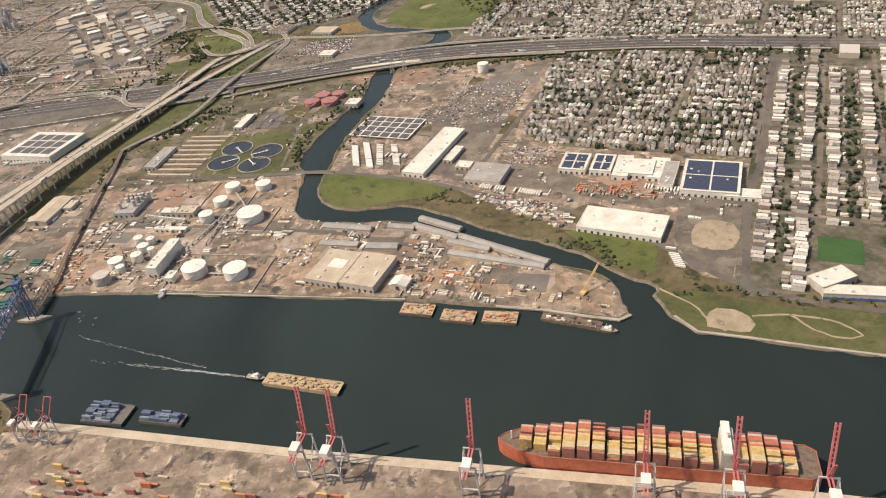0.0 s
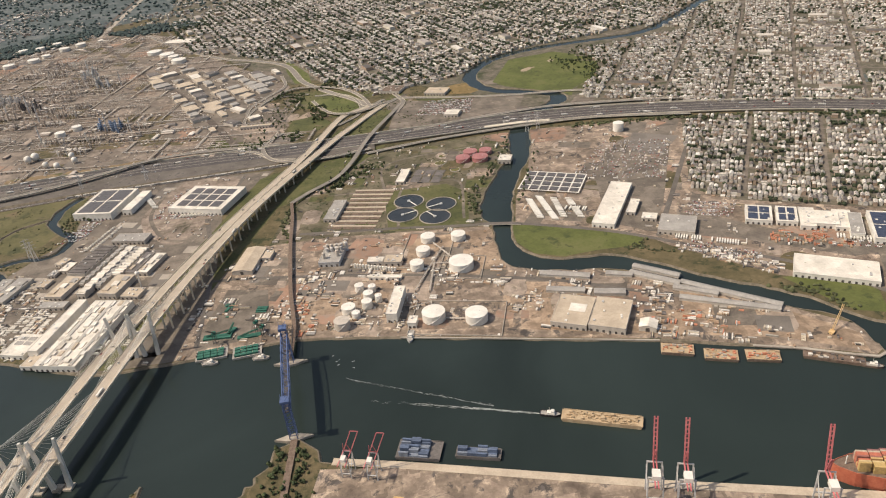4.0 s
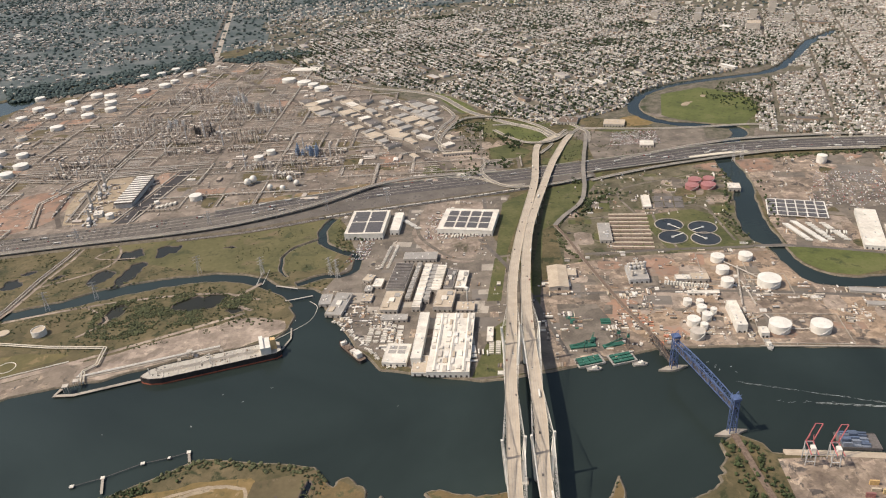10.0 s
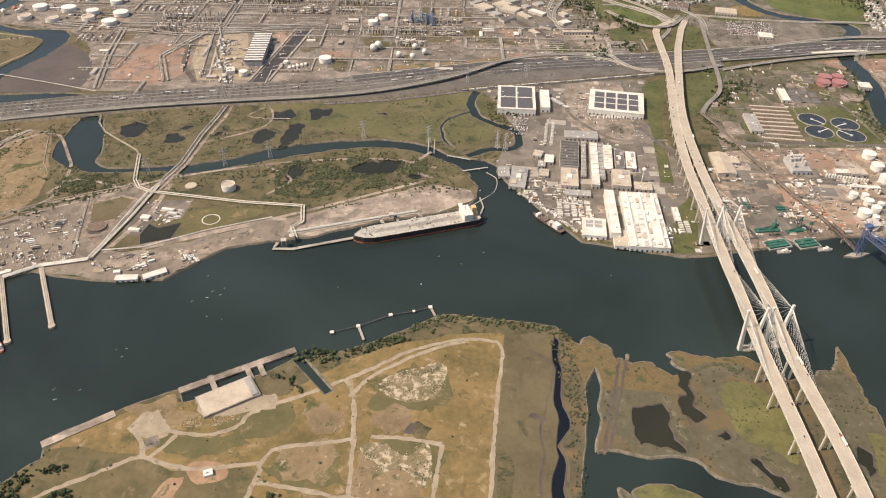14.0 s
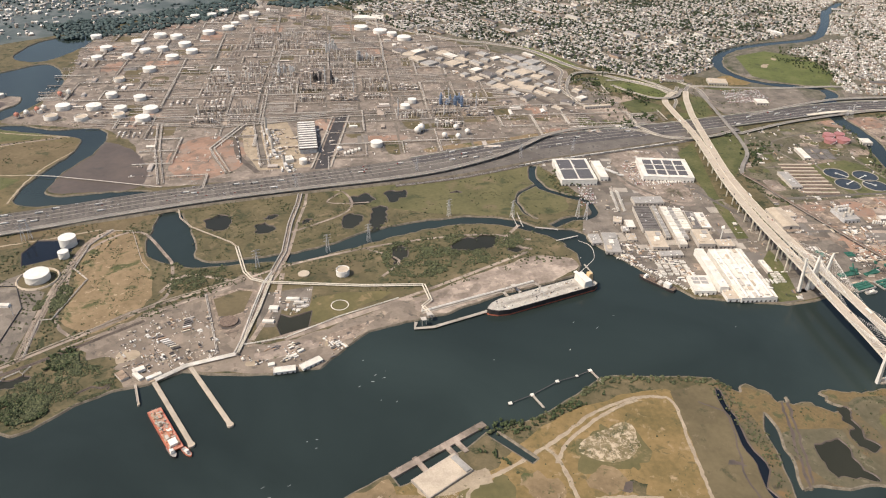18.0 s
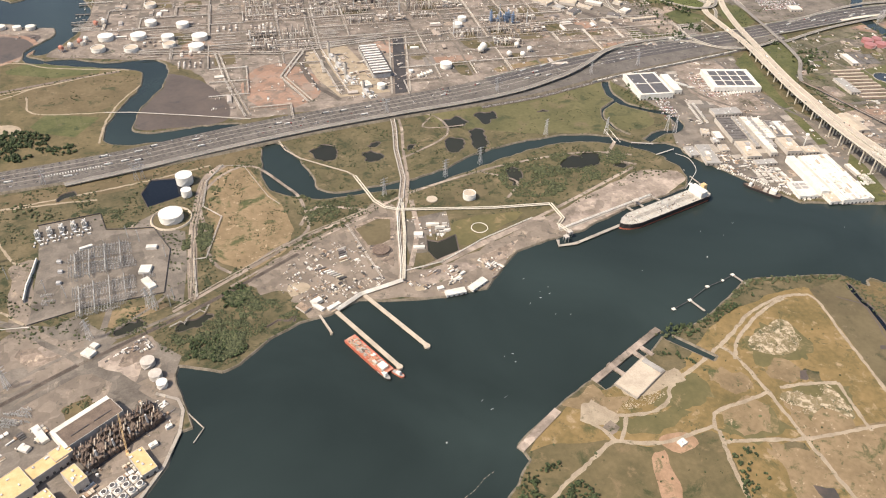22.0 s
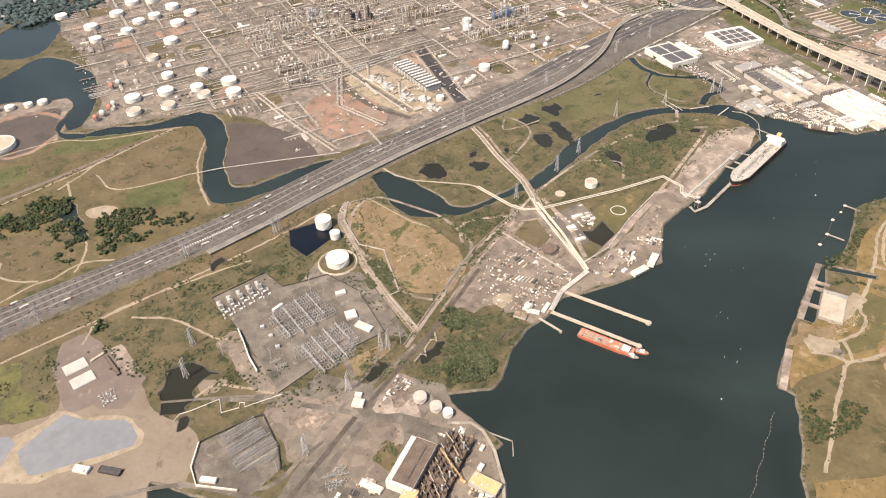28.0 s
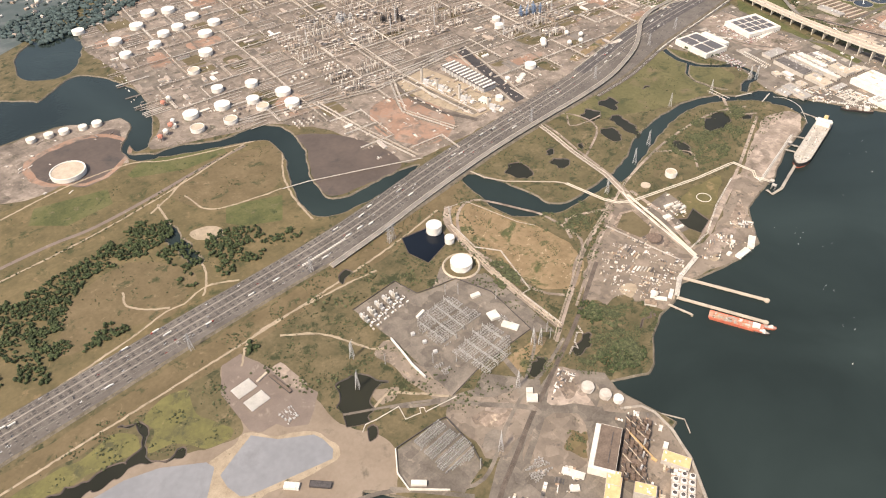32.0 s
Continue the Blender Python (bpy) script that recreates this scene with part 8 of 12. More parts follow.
# ---------------------------------------------------------------- roads
s = Soup()
for line, w in (([(-621, 1332), (-438, 1301), (-326, 1276), (-250, 1262)], 10), ([(-190, 1246), (-163, 1236), (-17, 1158), (108, 1060), (221, 978), (300, 880), (384, 745), (513, 665), (700, 600)], 10),
                ([(-779, 1190), (-736, 1186), (-600, 1158), (-415, 1112), (-186, 1032), (-66, 967), (89, 880)], 9), ([(51, 1120), (144, 1286), (278, 1526), (380, 1690)], 10), ([(384, 745), (470, 940), (560, 1090), (700, 1370), (790, 1540)], 11),
                ([(-850, 1500), (-800, 1560), (-770, 1700)], 9), ([(-780, 1190), (-800, 1330), (-830, 1470)], 10),
                ([(-770, 980), (-775, 1100), (-780, 1190)], 8)):
    s.strip(smooth(line, 25), w, LAND + 0.12)
structure("town_road", s, ["road"], "grey two-lane roads through the yards", "road")
s = Soup()
s.strip([(-262, 1264, 4.0), (-240, 1258, 4.6), (-205, 1250, 4.6), (-180, 1242, 4.0)], 10, 0, 0, 1.4, 1)
structure("river_bridge", s, ["road", "deck_edge"], "low concrete road bridge over the small river", "bridge")
s = Soup()
s.strip([(477, 590), (404, 623), (349, 649), (294, 673), (277, 708)], 3.5, LAND + 0.5, 0, 2)
s.strip([(60, 778), (119, 757), (171, 731), (209, 715), (226, 722)], 4.5, LAND + 0.5, 0, 2)
s.strip([(-441, 926), (-280, 882), (-61, 822)], 2.5, LAND + 0.5, 0, 2)
structure("sea_wall_edge", s, ["concrete"], "pale concrete edge along the waterfront", "quay")
LOOPS = [  # ramps of the junction: line, width
    ([(-783, 2257, 5), (-746, 2317, 7), (-690, 2366, 9), (-597, 2349, 8), (-526, 2297, 6), (-473, 2194, 5), (-447, 2080, 5)], 11),
    ([(-626, 2222, 5), (-601, 2148, 5), (-567, 2074, 7), (-524, 2045, 9), (-472, 2054, 8), (-413, 2115, 5)], 11),
    ([(-620, 2272, 4), (-548, 2258, 4), (-499, 2200, 4), (-478, 2105, 4), (-490, 2030, 4), (-545, 1960, 6)], 9),
    ([(-408, 2147, 4), (-440, 2110, 4), (-487, 2071, 4), (-520, 2040, 5), (-551, 1980, 6)], 10),
    ([(-450, 2029, 5), (-396, 2113, 4), (-367, 2140, 4), (-268, 2105, 4), (-188, 2074, 4), (-43, 2031, 4), (150, 1990, 5), (330, 1900, 4), (700, 1750, 4)], 12),
    ([(-813, 2128, 4), (-821, 2215, 4), (-781, 2319, 4), (-725, 2420, 4), (-745, 2560, 4)], 10), ([(-781, 2036, 4), (-819, 2077, 4), (-812, 2183, 4), (-766, 2282, 4), (-704, 2310, 4), (-640, 2300, 4)], 9),
    ([(-447, 2085, 4), (-500, 2190, 4), (-560, 2270, 4), (-622, 2370, 4), (-672, 2468, 4), (-739, 2689, 4), (-864, 2821, 4), (-1010, 2930, 4), (-1218, 3204, 4), (-1381, 3468, 4), (-1498, 3680, 4)], 20),
    ([(-460, 1745, 8), (-560, 1722, 9), (-644, 1722, 10), (-694, 1737, 10), (-726, 1780, 10), (-742, 1845, 9), (-735, 1900, 7), (-700, 1960, 4)], 10),
    ([(-860, 1870, 6), (-781, 1840, 8), (-744, 1805, 9), (-708, 1757, 9), (-650, 1738, 9)], 9),
    ([(-380, 2010, 3.6), (-354, 2090, 4), (-362, 2150, 4), (-440, 2400, 4), (-480, 2700, 4), (-440, 3100, 4), (-380, 3600, 4)], 12),
    ([(-343, 1842, 7), (-254, 1852, 8), (-154, 1868, 8), (-21, 1880, 8), (77, 1876, 8), (307, 1830, 8), (466, 1780, 8)], 12),
    ([(-470, 1720, 6), (-362, 1738, 8), (-233, 1755, 8), (-35, 1762, 8), (126, 1752, 8), (352, 1690, 8)], 11),
]
s = Soup()
for line, w in LOOPS:
    s.strip(smooth(line, 20), w, 0, 0, 1.6, 1)
structure("junction_ramp", s, ["ramp", "concrete"], "looping grey ramps of the motorway junction", "road")
s = Soup()
for line, w in LOOPS:
    for off in (-w / 2, w / 2):
        s.strip([(x, y, z + 0.8) for x, y, z in shifted(smooth(line, 20), off)], 0.7, 0, 0, 1.0)
structure("ramp_parapet", s, ["deck_edge"], "pale concrete edges of the junction ramps", "barrier")
s = Soup()
s.strip(smooth([(-823, 1913), (-942, 2185), (-1080, 2484), (-1273, 2825), (-1456, 3173), (-1652, 3584), (-1718, 3864), (-1768, 5200)], 40), 22, LAND + 0.15)
structure("freight_railway", s, ["ballast"], "brown freight railway running inland past the refinery", "railway")
s = Soup()
s.strip([(-160, 1786, 8.2), (-60, 1786, 8.2), (10, 1776, 8.2)], 16, 0, 0, 1)
structure("river_overpass", s, ["deck_edge"], "pale concrete overpass slab where the motorway spans the river", "bridge")
# tall warehouses with solar roofs
for x, y, w, d, h, rot, nx, ny in ((-839, 1555, 133, 117, 14, -21, 4, 3), (-1081, 1610, 93, 131, 16, -14, 2, 2)):
    bl = building(x, y, w, d, h, rot, "whiteroof", "white", "large white distribution warehouse with solar arrays on its roof", "warehouse", units=3)
    panels(bl, w, d, h + 0.3, nx, ny, "solar", 4.5, 11 if nx == 4 else 5)
building(-1010, 1600, 22, 100, 12, -14, "whiteroof", "white", "narrow white warehouse wing", "warehouse", units=2)
# ---------------------------------------------------------------- lots beyond the river
building(11, 1262, 43, 189, 9, -29, "whiteroof", "white", "long white-roofed warehouse in a gravel lot", "warehouse", units=8)
building(45, 1240, 18, 60, 6, -29, "whiteroof", "wall", "low white-roofed wing of a warehouse", units=3)
building(96, 1142, 65, 64, 9, -27, "greyroof", "wall", "square grey-roofed workshop beside the river", units=3)
building(60, 1190, 28, 24, 6, -27, "whiteroof", "wall", "small white-roofed workshop in a lot", units=2)
for x, y, w, d, h, m in ((249, 1136, 46, 60, 9, "solar_blue"), (293, 1117, 36, 60, 9, "solar_blue"), (443, 1018, 88, 104, 11, "solar_blue")):
    bl = building(x, y, w, d, h, -25, "whiteroof", "white", "white factory hall with blue solar arrays", "factory", units=4)
    panels(bl, w, d, h + 0.3, 2, 2, m, 3, 3)
building(342, 1088, 58, 52, 9, -25, "whiteroof", "white", "white factory hall with roof vents", "factory", units=12)
building(322, 1098, 26, 74, 8, -25, "whiteroof", "white", "white joined hall of the solar factory", "factory", units=6)
building(376, 1075, 30, 70, 7, -25, "whiteroof", "white", "white joined hall of the solar factory", "factory", units=8)
building(470, 960, 60, 26, 7, -25, "whiteroof", "white", "low white wing of the solar factory", "factory", units=4)
s = Soup()
for k in range(70):
    a, b = turned(random.Random(k).uniform(-75, 60), 7 * (k % 5) - 22, -25, 300, 1035)
    s.box(a, b, LAND, 9, 2.6, 2.8, -25 + 90 * (k % 2))
structure("red_trailers", s, ["orange"], "red and rust-brown trailers parked beside the factory", "trailers", "stuff")
building(385, 1050, 22, 80, 9, -27, "greyroof", "white", "plain grey-roofed hall of the factory", "factory", units=6)
building(273, 926, 125, 62, 9, -30, "whiteroof", "white", "large plain white-roofed warehouse", "warehouse", units=5)
building(486, 728, 53, 28, 11, 14, "whiteroof", "wall", "pale school building with a hipped roof", "school", units=3)
bl = building(500, 697, 76, 20, 9, -18, "whiteroof", "wall", "pale school wing with a blue ground floor", "school", units=3)
s = Soup()
s.box(0, -10.3, 0, 76, 0.6, 4)
part("blue_band", s, ["bluesteel"], bl)
s = Soup()
s.prism([turned(a, b, -27, 533, 792) for a, b in ((-28, -30), (28, -30), (28, 30), (-28, 30))], LAND, LAND + 0.15)
structure("sports_pitch", s, ["pitch"], "bright green turf sports pitch", "sports field")
e = thing("solar_carport", -76, 1405, LAND, "white-framed solar canopies over a vehicle lot", "canopy", rot=-27)
for i in range(6):
    for j in range(4):
        s = Soup()
        s.box(-53 + i * 21.5, -34 + j * 23, 4.5, 17, 15, 0.4)
        part("canopy_panel", s, ["solar"], e)
for i in range(7):
    s = Soup()
    s.box(-64 + i * 21.5, 0, 4.3, 2.6, 94, 0.5)
    part("beam", s, ["white"], e)
for j in range(5):
    s = Soup()
    s.box(0, -46 + j * 23, 4.25, 131, 2.6, 0.5)
    part("beam", s, ["white"], e)
for i in range(4):
    s = Soup()
    s.box(-60 + i * 40, 0, 0, 0.8, 90, 4.3)
    part("post_row", s, ["white"], e)


def trailer_first():
    e = thing("trailer", 0, 0, -500, "white parked box trailer", "trailer", "parked trailers")
    s = Soup()
    s.box(0, 0, 1.1, 2.6, 14, 2.9)
    part("box", s, ["white"], e)
    for v in (-5.2, -4.0, 4.5):
        s = Soup()
        s.box(0, v, 0, 2.4, 0.9, 1.1)
        part("axle", s, ["darksteel"], e)
    return e


TR = trailer_first()
first = True
r = random.Random(23)
for (x0, y0), (x1, y1), rot, gap in (((-143, 1350), (-138, 1250), -30, 3.6), ((-120, 1345), (-112, 1236), -30, 3.6), ((-93, 1328), (-94, 1240), -30, 4.2), ((-65, 1318), (-62, 1229), -30, 4.6), ((-80, 1280), (-40, 1262), 60, 4), ((80, 1108), (120, 1086), 62, 4.4), ((130, 1080), (175, 1052), 62, 4.4), ((340, 1030), (420, 985), 62, 5), ((320, 850), (318, 800), -28, 5), ((-905, 1500), (-800, 1490), 70, 7), ((-945, 1040), (-905, 1020), 80, 4), ((-930, 1075), (-938, 1000), -10, 4), ((-990, 1620), (-960, 1560), -14, 6)):
    n = int(math.hypot(x1 - x0, y1 - y0) / gap)
    for k in range(n):
        if r.random() < 0.82:
            m = place(x0 + (x1 - x0) * k / n, y0 + (y1 - y0) * k / n, LAND, rot + 90)
            if first:
                TR.matrix_basis, first = m, False
            else:
                copy_thing(TR, m)
s = Soup()
cars_in(s, [(-30, 1430), (150, 1350), (250, 1560), (100, 1600)], -27, r, 0.25)
cars_in(s, [(120, 1180), (200, 1150), (240, 1200), (170, 1240)], -27, r, 0.6)
cars_in(s, [(60, 1060), (170, 990), (200, 1010), (100, 1090)], -30, r, 0.55)
cars_in(s, [(330, 1000), (420, 960), (440, 985), (350, 1025)], -27, r, 0.5)
cars_in(s, [(-330, 1960), (-180, 1930), (-150, 2050), (-280, 2080)], -27, r, 0.6)
cars_in(s, [(-1150, 1440), (-1100, 1440), (-1060, 1560), (-1090, 1580)], -20, r, 0.6)
cars_in(s, [(-880, 1480), (-790, 1480), (-790, 1500), (-880, 1500)], -20, r, 0.6)
cars_in(s, [(-960, 1500), (-890, 1490), (-880, 1620), (-930, 1640)], -20, r, 0.4)
cars_in(s, [(-120, 1440), (-20, 1390), (-40, 1350), (-130, 1380)], -27, r, 0.8, 23)
structure("parked_cars", s, ["carmix"], "parked cars of many colours in rows", "cars", "stuff")
s = Soup()
clutter(s, [(215, 1092), (320, 1035), (335, 1060), (230, 1120)], 120, -30, r, 2.4, 6, 3, long=0.6)
structure("red_trailers", s, ["orange"], "rows of orange and red trailers and tanks", "clutter", "stuff")
s = Soup()
clutter(s, [(60, 1060), (190, 940), (210, 985), (90, 1090)], 220, -30, r, 2, 7, 3, cyl=0.05)
clutter(s, LOTS, 700, -27, r, 1.6, 7, 4, holes=(SOLAR_SITE, [(-60, 1160), (60, 1160), (80, 1360), (-60, 1360)], [(-150, 1350), (0, 1330), (0, 1470), (-150, 1460)], [(200, 880), (340, 880), (340, 970), (200, 980)], GREEN, GREEN_B, RIVER, [(330, 780), (460, 780), (460, 900), (330, 900)]))
structure("lot_goods", s, ["clutter"], "vehicles, stacks and sheds in the gravel lots", "clutter", "stuff")

# ---------------------------------------------------------------- factory point
bl = building(-966, 1062, 74, 186, 11, -14.5, "whiteroof", "white", "large white-roofed factory hall with roof monitors", "factory", units=14)
r = random.Random(23)
for a in range(6):
    for b in range(9):
        if r.random() < 0.72:
            s = Soup()
            s.box(-31 + a * 12.4 + r.uniform(-1, 1), -82 + b * 20.5 + r.uniform(-2, 2), 11, r.uniform(4, 9), r.uniform(8, 18), r.uniform(1.2, 4.0))
            part("roof_monitor", s, [r.choice(("whiteroof", "whiteroof", "white", "wall", "tanroof"))], bl)
for a in (-24, 2, 27):
    s = Soup()
    s.gable(a, 0, 11, 7, 182, 1.4, 1.8, 0, 0, 1, 0.2)
    part("ridge_light", s, ["greyroof", "whiteroof"], bl)
bl = building(-1020, 1092, 18, 150, 15, -14.5, "whiteroof", "white", "tall narrow white hall of the factory", "factory", units=4)
bl = building(-1032, 1012, 26, 50, 7, -14.5, "tanroof", "white", "tan-roofed lean-to of the factory", "factory", units=5)
bl = building(-1069, 1054, 44, 58, 8, -17, "whiteroof", "white", "white annex of the factory with dark roof panels", "factory", units=3)
for k in range(4):
    s = Soup()
    s.box(-9 + (k % 2) * 17, 4 + (k // 2) * 13, 8.1, 14, 10, 0.5)
    part("roof_panel", s, ["greyroof"], bl)
for x, y, w, d, h, rot, rf in ((-977, 1413, 75, 34, 8, -14, "greyroof"), (-1032, 1330, 40, 112, 11, -18, "darkroof"), (-1005, 1310, 10, 150, 8, -18, "greyroof"), (-1060, 1238, 36, 72, 8, -17, "tanroof"), (-990, 1282, 17, 180, 10, -17, "whiteroof"), (-972, 1292, 14, 150, 8, -17, "greyroof"), (-952, 1304, 20, 106, 9, -18, "whiteroof"), (-929, 1292, 20, 76, 9, -18, "darkroof"), (-906, 1285, 22, 74, 8, -18, "whiteroof"), (-955, 1213, 38, 66, 11, -18, "tanroof"), (-918, 1182, 36, 30, 6, -16, "tanroof"), (-1166, 1257, 34, 84, 7, -20, "greyroof"), (-1192, 1283, 24, 40, 6, -12, "greyroof"), (-892, 1075, 12, 48, 5, -14, "whiteroof"), (-1061, 1178, 52, 20, 6, -13, "greyroof"), (-1098, 1348, 20, 26, 6, -30, "tanroof"), (-1080, 1322, 20, 34, 6, -18, "whiteroof"), (-1102, 1305, 16, 22, 5, -18, "greyroof"), (-1107, 1268, 20, 28, 5, -18, "tanroof")):
    bl = building(x, y, w, d, h, rot, rf, "wall", {"greyroof": "long grey-roofed hall of the factory", "tanroof": "tan-roofed building of the factory", "darkroof": "long dark-roofed hall of the factory", "whiteroof": "pale-roofed building of the factory"}[rf], "factory", units=5)
    if d > 100:
        sawtooth(bl, w, d, h, 9, rf)
    elif d > 60:
        for k in range(3):
            s = Soup()
            s.box((k - 1) * w * 0.22, (k - 1) * d * 0.28, h, w * 0.3, d * 0.2, 2.0 + k % 2)
            part("roof_house", s, [("tanroof", "whiteroof", "greyroof")[k]], bl)
e = thing("water_tower", -910, 1207, LAND, "white water tower with a round tank on a pole", "water tower")
s = Soup()
s.cyl(0, 0, 0, 1.2, 28, 10)
part("pole", s, ["white"], e)
s = Soup()
s.blob(0, 0, 31, 5, 4.5, 0, random.Random(1), 0.0)
part("bowl", s, ["white"], e)
s = Soup()
r = random.Random(24)
clutter(s, [(-1195, 1280), (-1130, 1110), (-1030, 1000), (-1060, 1150), (-1100, 1240)], 260, -10, r, 2, 8, 3, cyl=0.05)
clutter(s, FACTORY, 640, -16, r, 1.2, 5, 3, holes=([(-1020, 980), (-920, 960), (-900, 1180), (-1060, 1190)],))
structure("factory_goods", s, ["clutter"], "pallets, trailers and plant round the factory", "clutter", "stuff")
s = Soup()
for i in range(5):
    for j in range(13):
        if r.random() < 0.85:
            a, b = turned(i * 14, j * 4.6, -14, -1118, 1112)
            s.box(a, b, LAND, r.uniform(8, 12.5), r.uniform(2, 3.2), r.uniform(1.2, 2.8), -14)
for k in range(46):
    a, b = turned(r.uniform(0, 11), k * 4.6, 28, -1084, 1018)
    s.box(a, b, LAND, r.uniform(4, 9), r.uniform(2, 3.4), r.uniform(1, 2.6), 28)
for k in range(30):
    a, b = turned(-7 + (k % 2) * 15, (k // 2) * 7.2, -19, -1062, 1392)
    s.box(a, b, LAND, 7, 2.6, 2.4, 10)
for k in range(14):
    a, b = turned((k % 2) * 12, (k // 2) * 6, -14, -902, 1020)
    s.box(a, b, LAND, 9, 2.6, 2.8, -14)
structure("white_stacks", s, ["whiteroof"], "pale stacked pallets and trailers in rows on the factory quay", "stacks", "stuff")
s = Soup()
s.prism([(-905, 1040), (-880, 1040), (-905, 955), (-945, 962)], LAND, LAND + 0.1)
structure("quay_lawn", s, ["lawn"], "small lawn on the factory quay", "grass")
# red gas spheres beside the creek
for x, y, rr, m in ((-2435, 2603, 9, "barge_red"), (-2410, 2614, 9, "white"), (-2487, 2473, 9, "barge_red"), (-2470, 2490, 8, "white"), (-2514, 2452, 9, "white"), (-2539, 2438, 9, "barge_red")):
    e = thing("gas_sphere", x, y, LAND, "faded red gas storage sphere on legs" if m != "white" else "white gas storage sphere on legs", "gas sphere", "gas spheres")
    s = Soup()
    s.blob(0, 0, rr + 3, rr, rr, 0, random.Random(1), 0.0)
    part("shell", s, [m], e)
    for k in range(8):
        a = k * math.pi / 4
        s = Soup()
        s.cyl(rr * 0.9 * math.cos(a), rr * 0.9 * math.sin(a), 0, 0.5, rr + 3, 6)
        part("leg", s, ["steel"], e)
# ---------------------------------------------------------------- vessels
def hull(root, length, beam, depth, side, deck, bow=0.16, stern=0.05, boot=None, name="hull"):
    """A hull along x, bow at +x, waterline at 0."""
    b, L = beam / 2, length / 2
    ring = [(-L, -b * 0.7), (-L + length * stern, -b), (L - length * bow, -b), (L - length * bow * 0.45, -b * 0.72), (L - length * bow * 0.12, -b * 0.3), (L, 0), (L - length * bow * 0.12, b * 0.3), (L - length * bow * 0.45, b * 0.72), (L - length * bow, b), (-L + length * stern, b), (-L, b * 0.7)]
    s = Soup()
    lev = [(-1.0, 0.93), (depth * 0.25, 0.97), (depth, 1.0)]
    n = len(ring)
    for z, k in lev:
        s.v += [(x * (0.985 + 0.015 * k), y * k, z) for x, y in ring]
    for j in range(2):
        for i in range(n):
            q = (i + 1) % n
            s.f.append((j * n + i, j * n + q, (j + 1) * n + q, (j + 1) * n + i))
            s.m.append(2 if j == 0 and boot else 0)
    s.f.append(tuple(2 * n + i for i in range(n)))
    s.m.append(1)
    hl = part(name, s, [side, deck, boot or side], root)
    s = Soup()
    s.strip([(x * 0.995, y * 0.995, depth + 1.0) for x, y in ring + ring[:1]], 0.5, 0, 0, 1.2)
    part("bulwark", s, [side], hl)
    return hl


def tanker():
    e = thing("oil_tanker", -1403, 1112, 0, "moored oil tanker with a black hull and pale deck", "ship", rot=187.5)
    hull(e, 250, 42, 13, "hull_black", "shipdeck", 0.15, 0.04, "hull_red")
    s = Soup()
    s.box(-98, 0, 13, 18, 36, 14)
    acc = part("accommodation", s, ["white"], e, "white accommodation block")
    s = Soup()
    s.box(-92, 0, 27, 7, 44, 3)
    part("bridge_wing", s, ["white"], acc)
    s = Soup()
    s.box(-113, 0, 13, 11, 12, 20, taper=0.8)
    part("funnel", s, ["yellow"], e, "yellowish funnel")
    for v in (-4, -2, 0, 2, 4):
        s = Soup()
        s.rod((-85, v, 14.5), (95, v, 14.5), 0.5)
        part("deck_pipe", s, ["wall"], e)
    for u in (-60, -30, 0, 30, 60, 85):
        s = Soup()
        s.box(u, 0, 13, 1.5, 38, 1.2)
        part("cross_pipe", s, ["wall"], e)
    for u, v in ((2, 8), (2, -8)):
        s = Soup()
        s.cyl(u, v, 13, 1.0, 12, 8)
        s.rod((u, v, 24), (u + 16, v, 20), 0.5)
        part("deck_crane", s, ["white"], e)
    s = Soup()
    s.cyl(108, 0, 13, 0.8, 14, 8)
    part("foremast", s, ["white"], e)
    s = Soup()
    s.cyl(-96, 0, 30, 0.6, 9, 8)
    part("mast", s, ["white"], e)
    r = random.Random(4)
    s = Soup()
    for k in range(90):
        s.box(r.uniform(-82, 105), r.uniform(-16, 16), 13, r.uniform(0.8, 3), r.uniform(0.8, 2), r.uniform(0.6, 2))
    part("deck_fitting", s, ["clutter"], e, "small deck fittings")["kind"] = "stuff"


tanker()


def container_ship():
    e = thing("container_ship", 178, 492, 0, "large container ship with a red-brown hull, loaded high", "ship", rot=163.5)
    hull(e, 310, 42, 20, "hull_red", "rust", 0.16, 0.03)
    r = random.Random(6)
    u = 124
    k = 0
    while u > -140:
        if 3 <= k and abs(u + 70) < 9:
            s = Soup()
            s.box(-70, 0, 20, 12, 30, 24)
            part("accommodation", s, ["wall"], e)
            s = Soup()
            s.box(-69, 0, 44, 8, 41, 3)
            part("bridge_wing", s, ["white"], e)
            s = Soup()
            s.cyl(-70, 0, 46, 1.5, 8, 8)
            part("mast", s, ["white"], e)
            u -= 17
            continue
        wide = 15 if u < 100 else 11 if u < 115 else 9
        s = Soup()
        tier = r.choice((3, 4, 4, 5, 5, 6))
        for row in range(-(wide // 2), wide // 2 + 1):
            n = tier if r.random() < 0.8 else max(1, tier - r.randint(1, 3))
            s.box(u, row * 2.55, 20.3, 12.2, 2.44, n * 2.6)
        st = part("container_bay", s, ["contmix"], e, "stacked orange, tan and brown containers")
        st["kind"] = "stuff"
        u -= 14.6
        k += 1
    s = Soup()
    s.cyl(140, 0, 20, 0.8, 12, 8)
    part("foremast", s, ["white"], e)


container_ship()


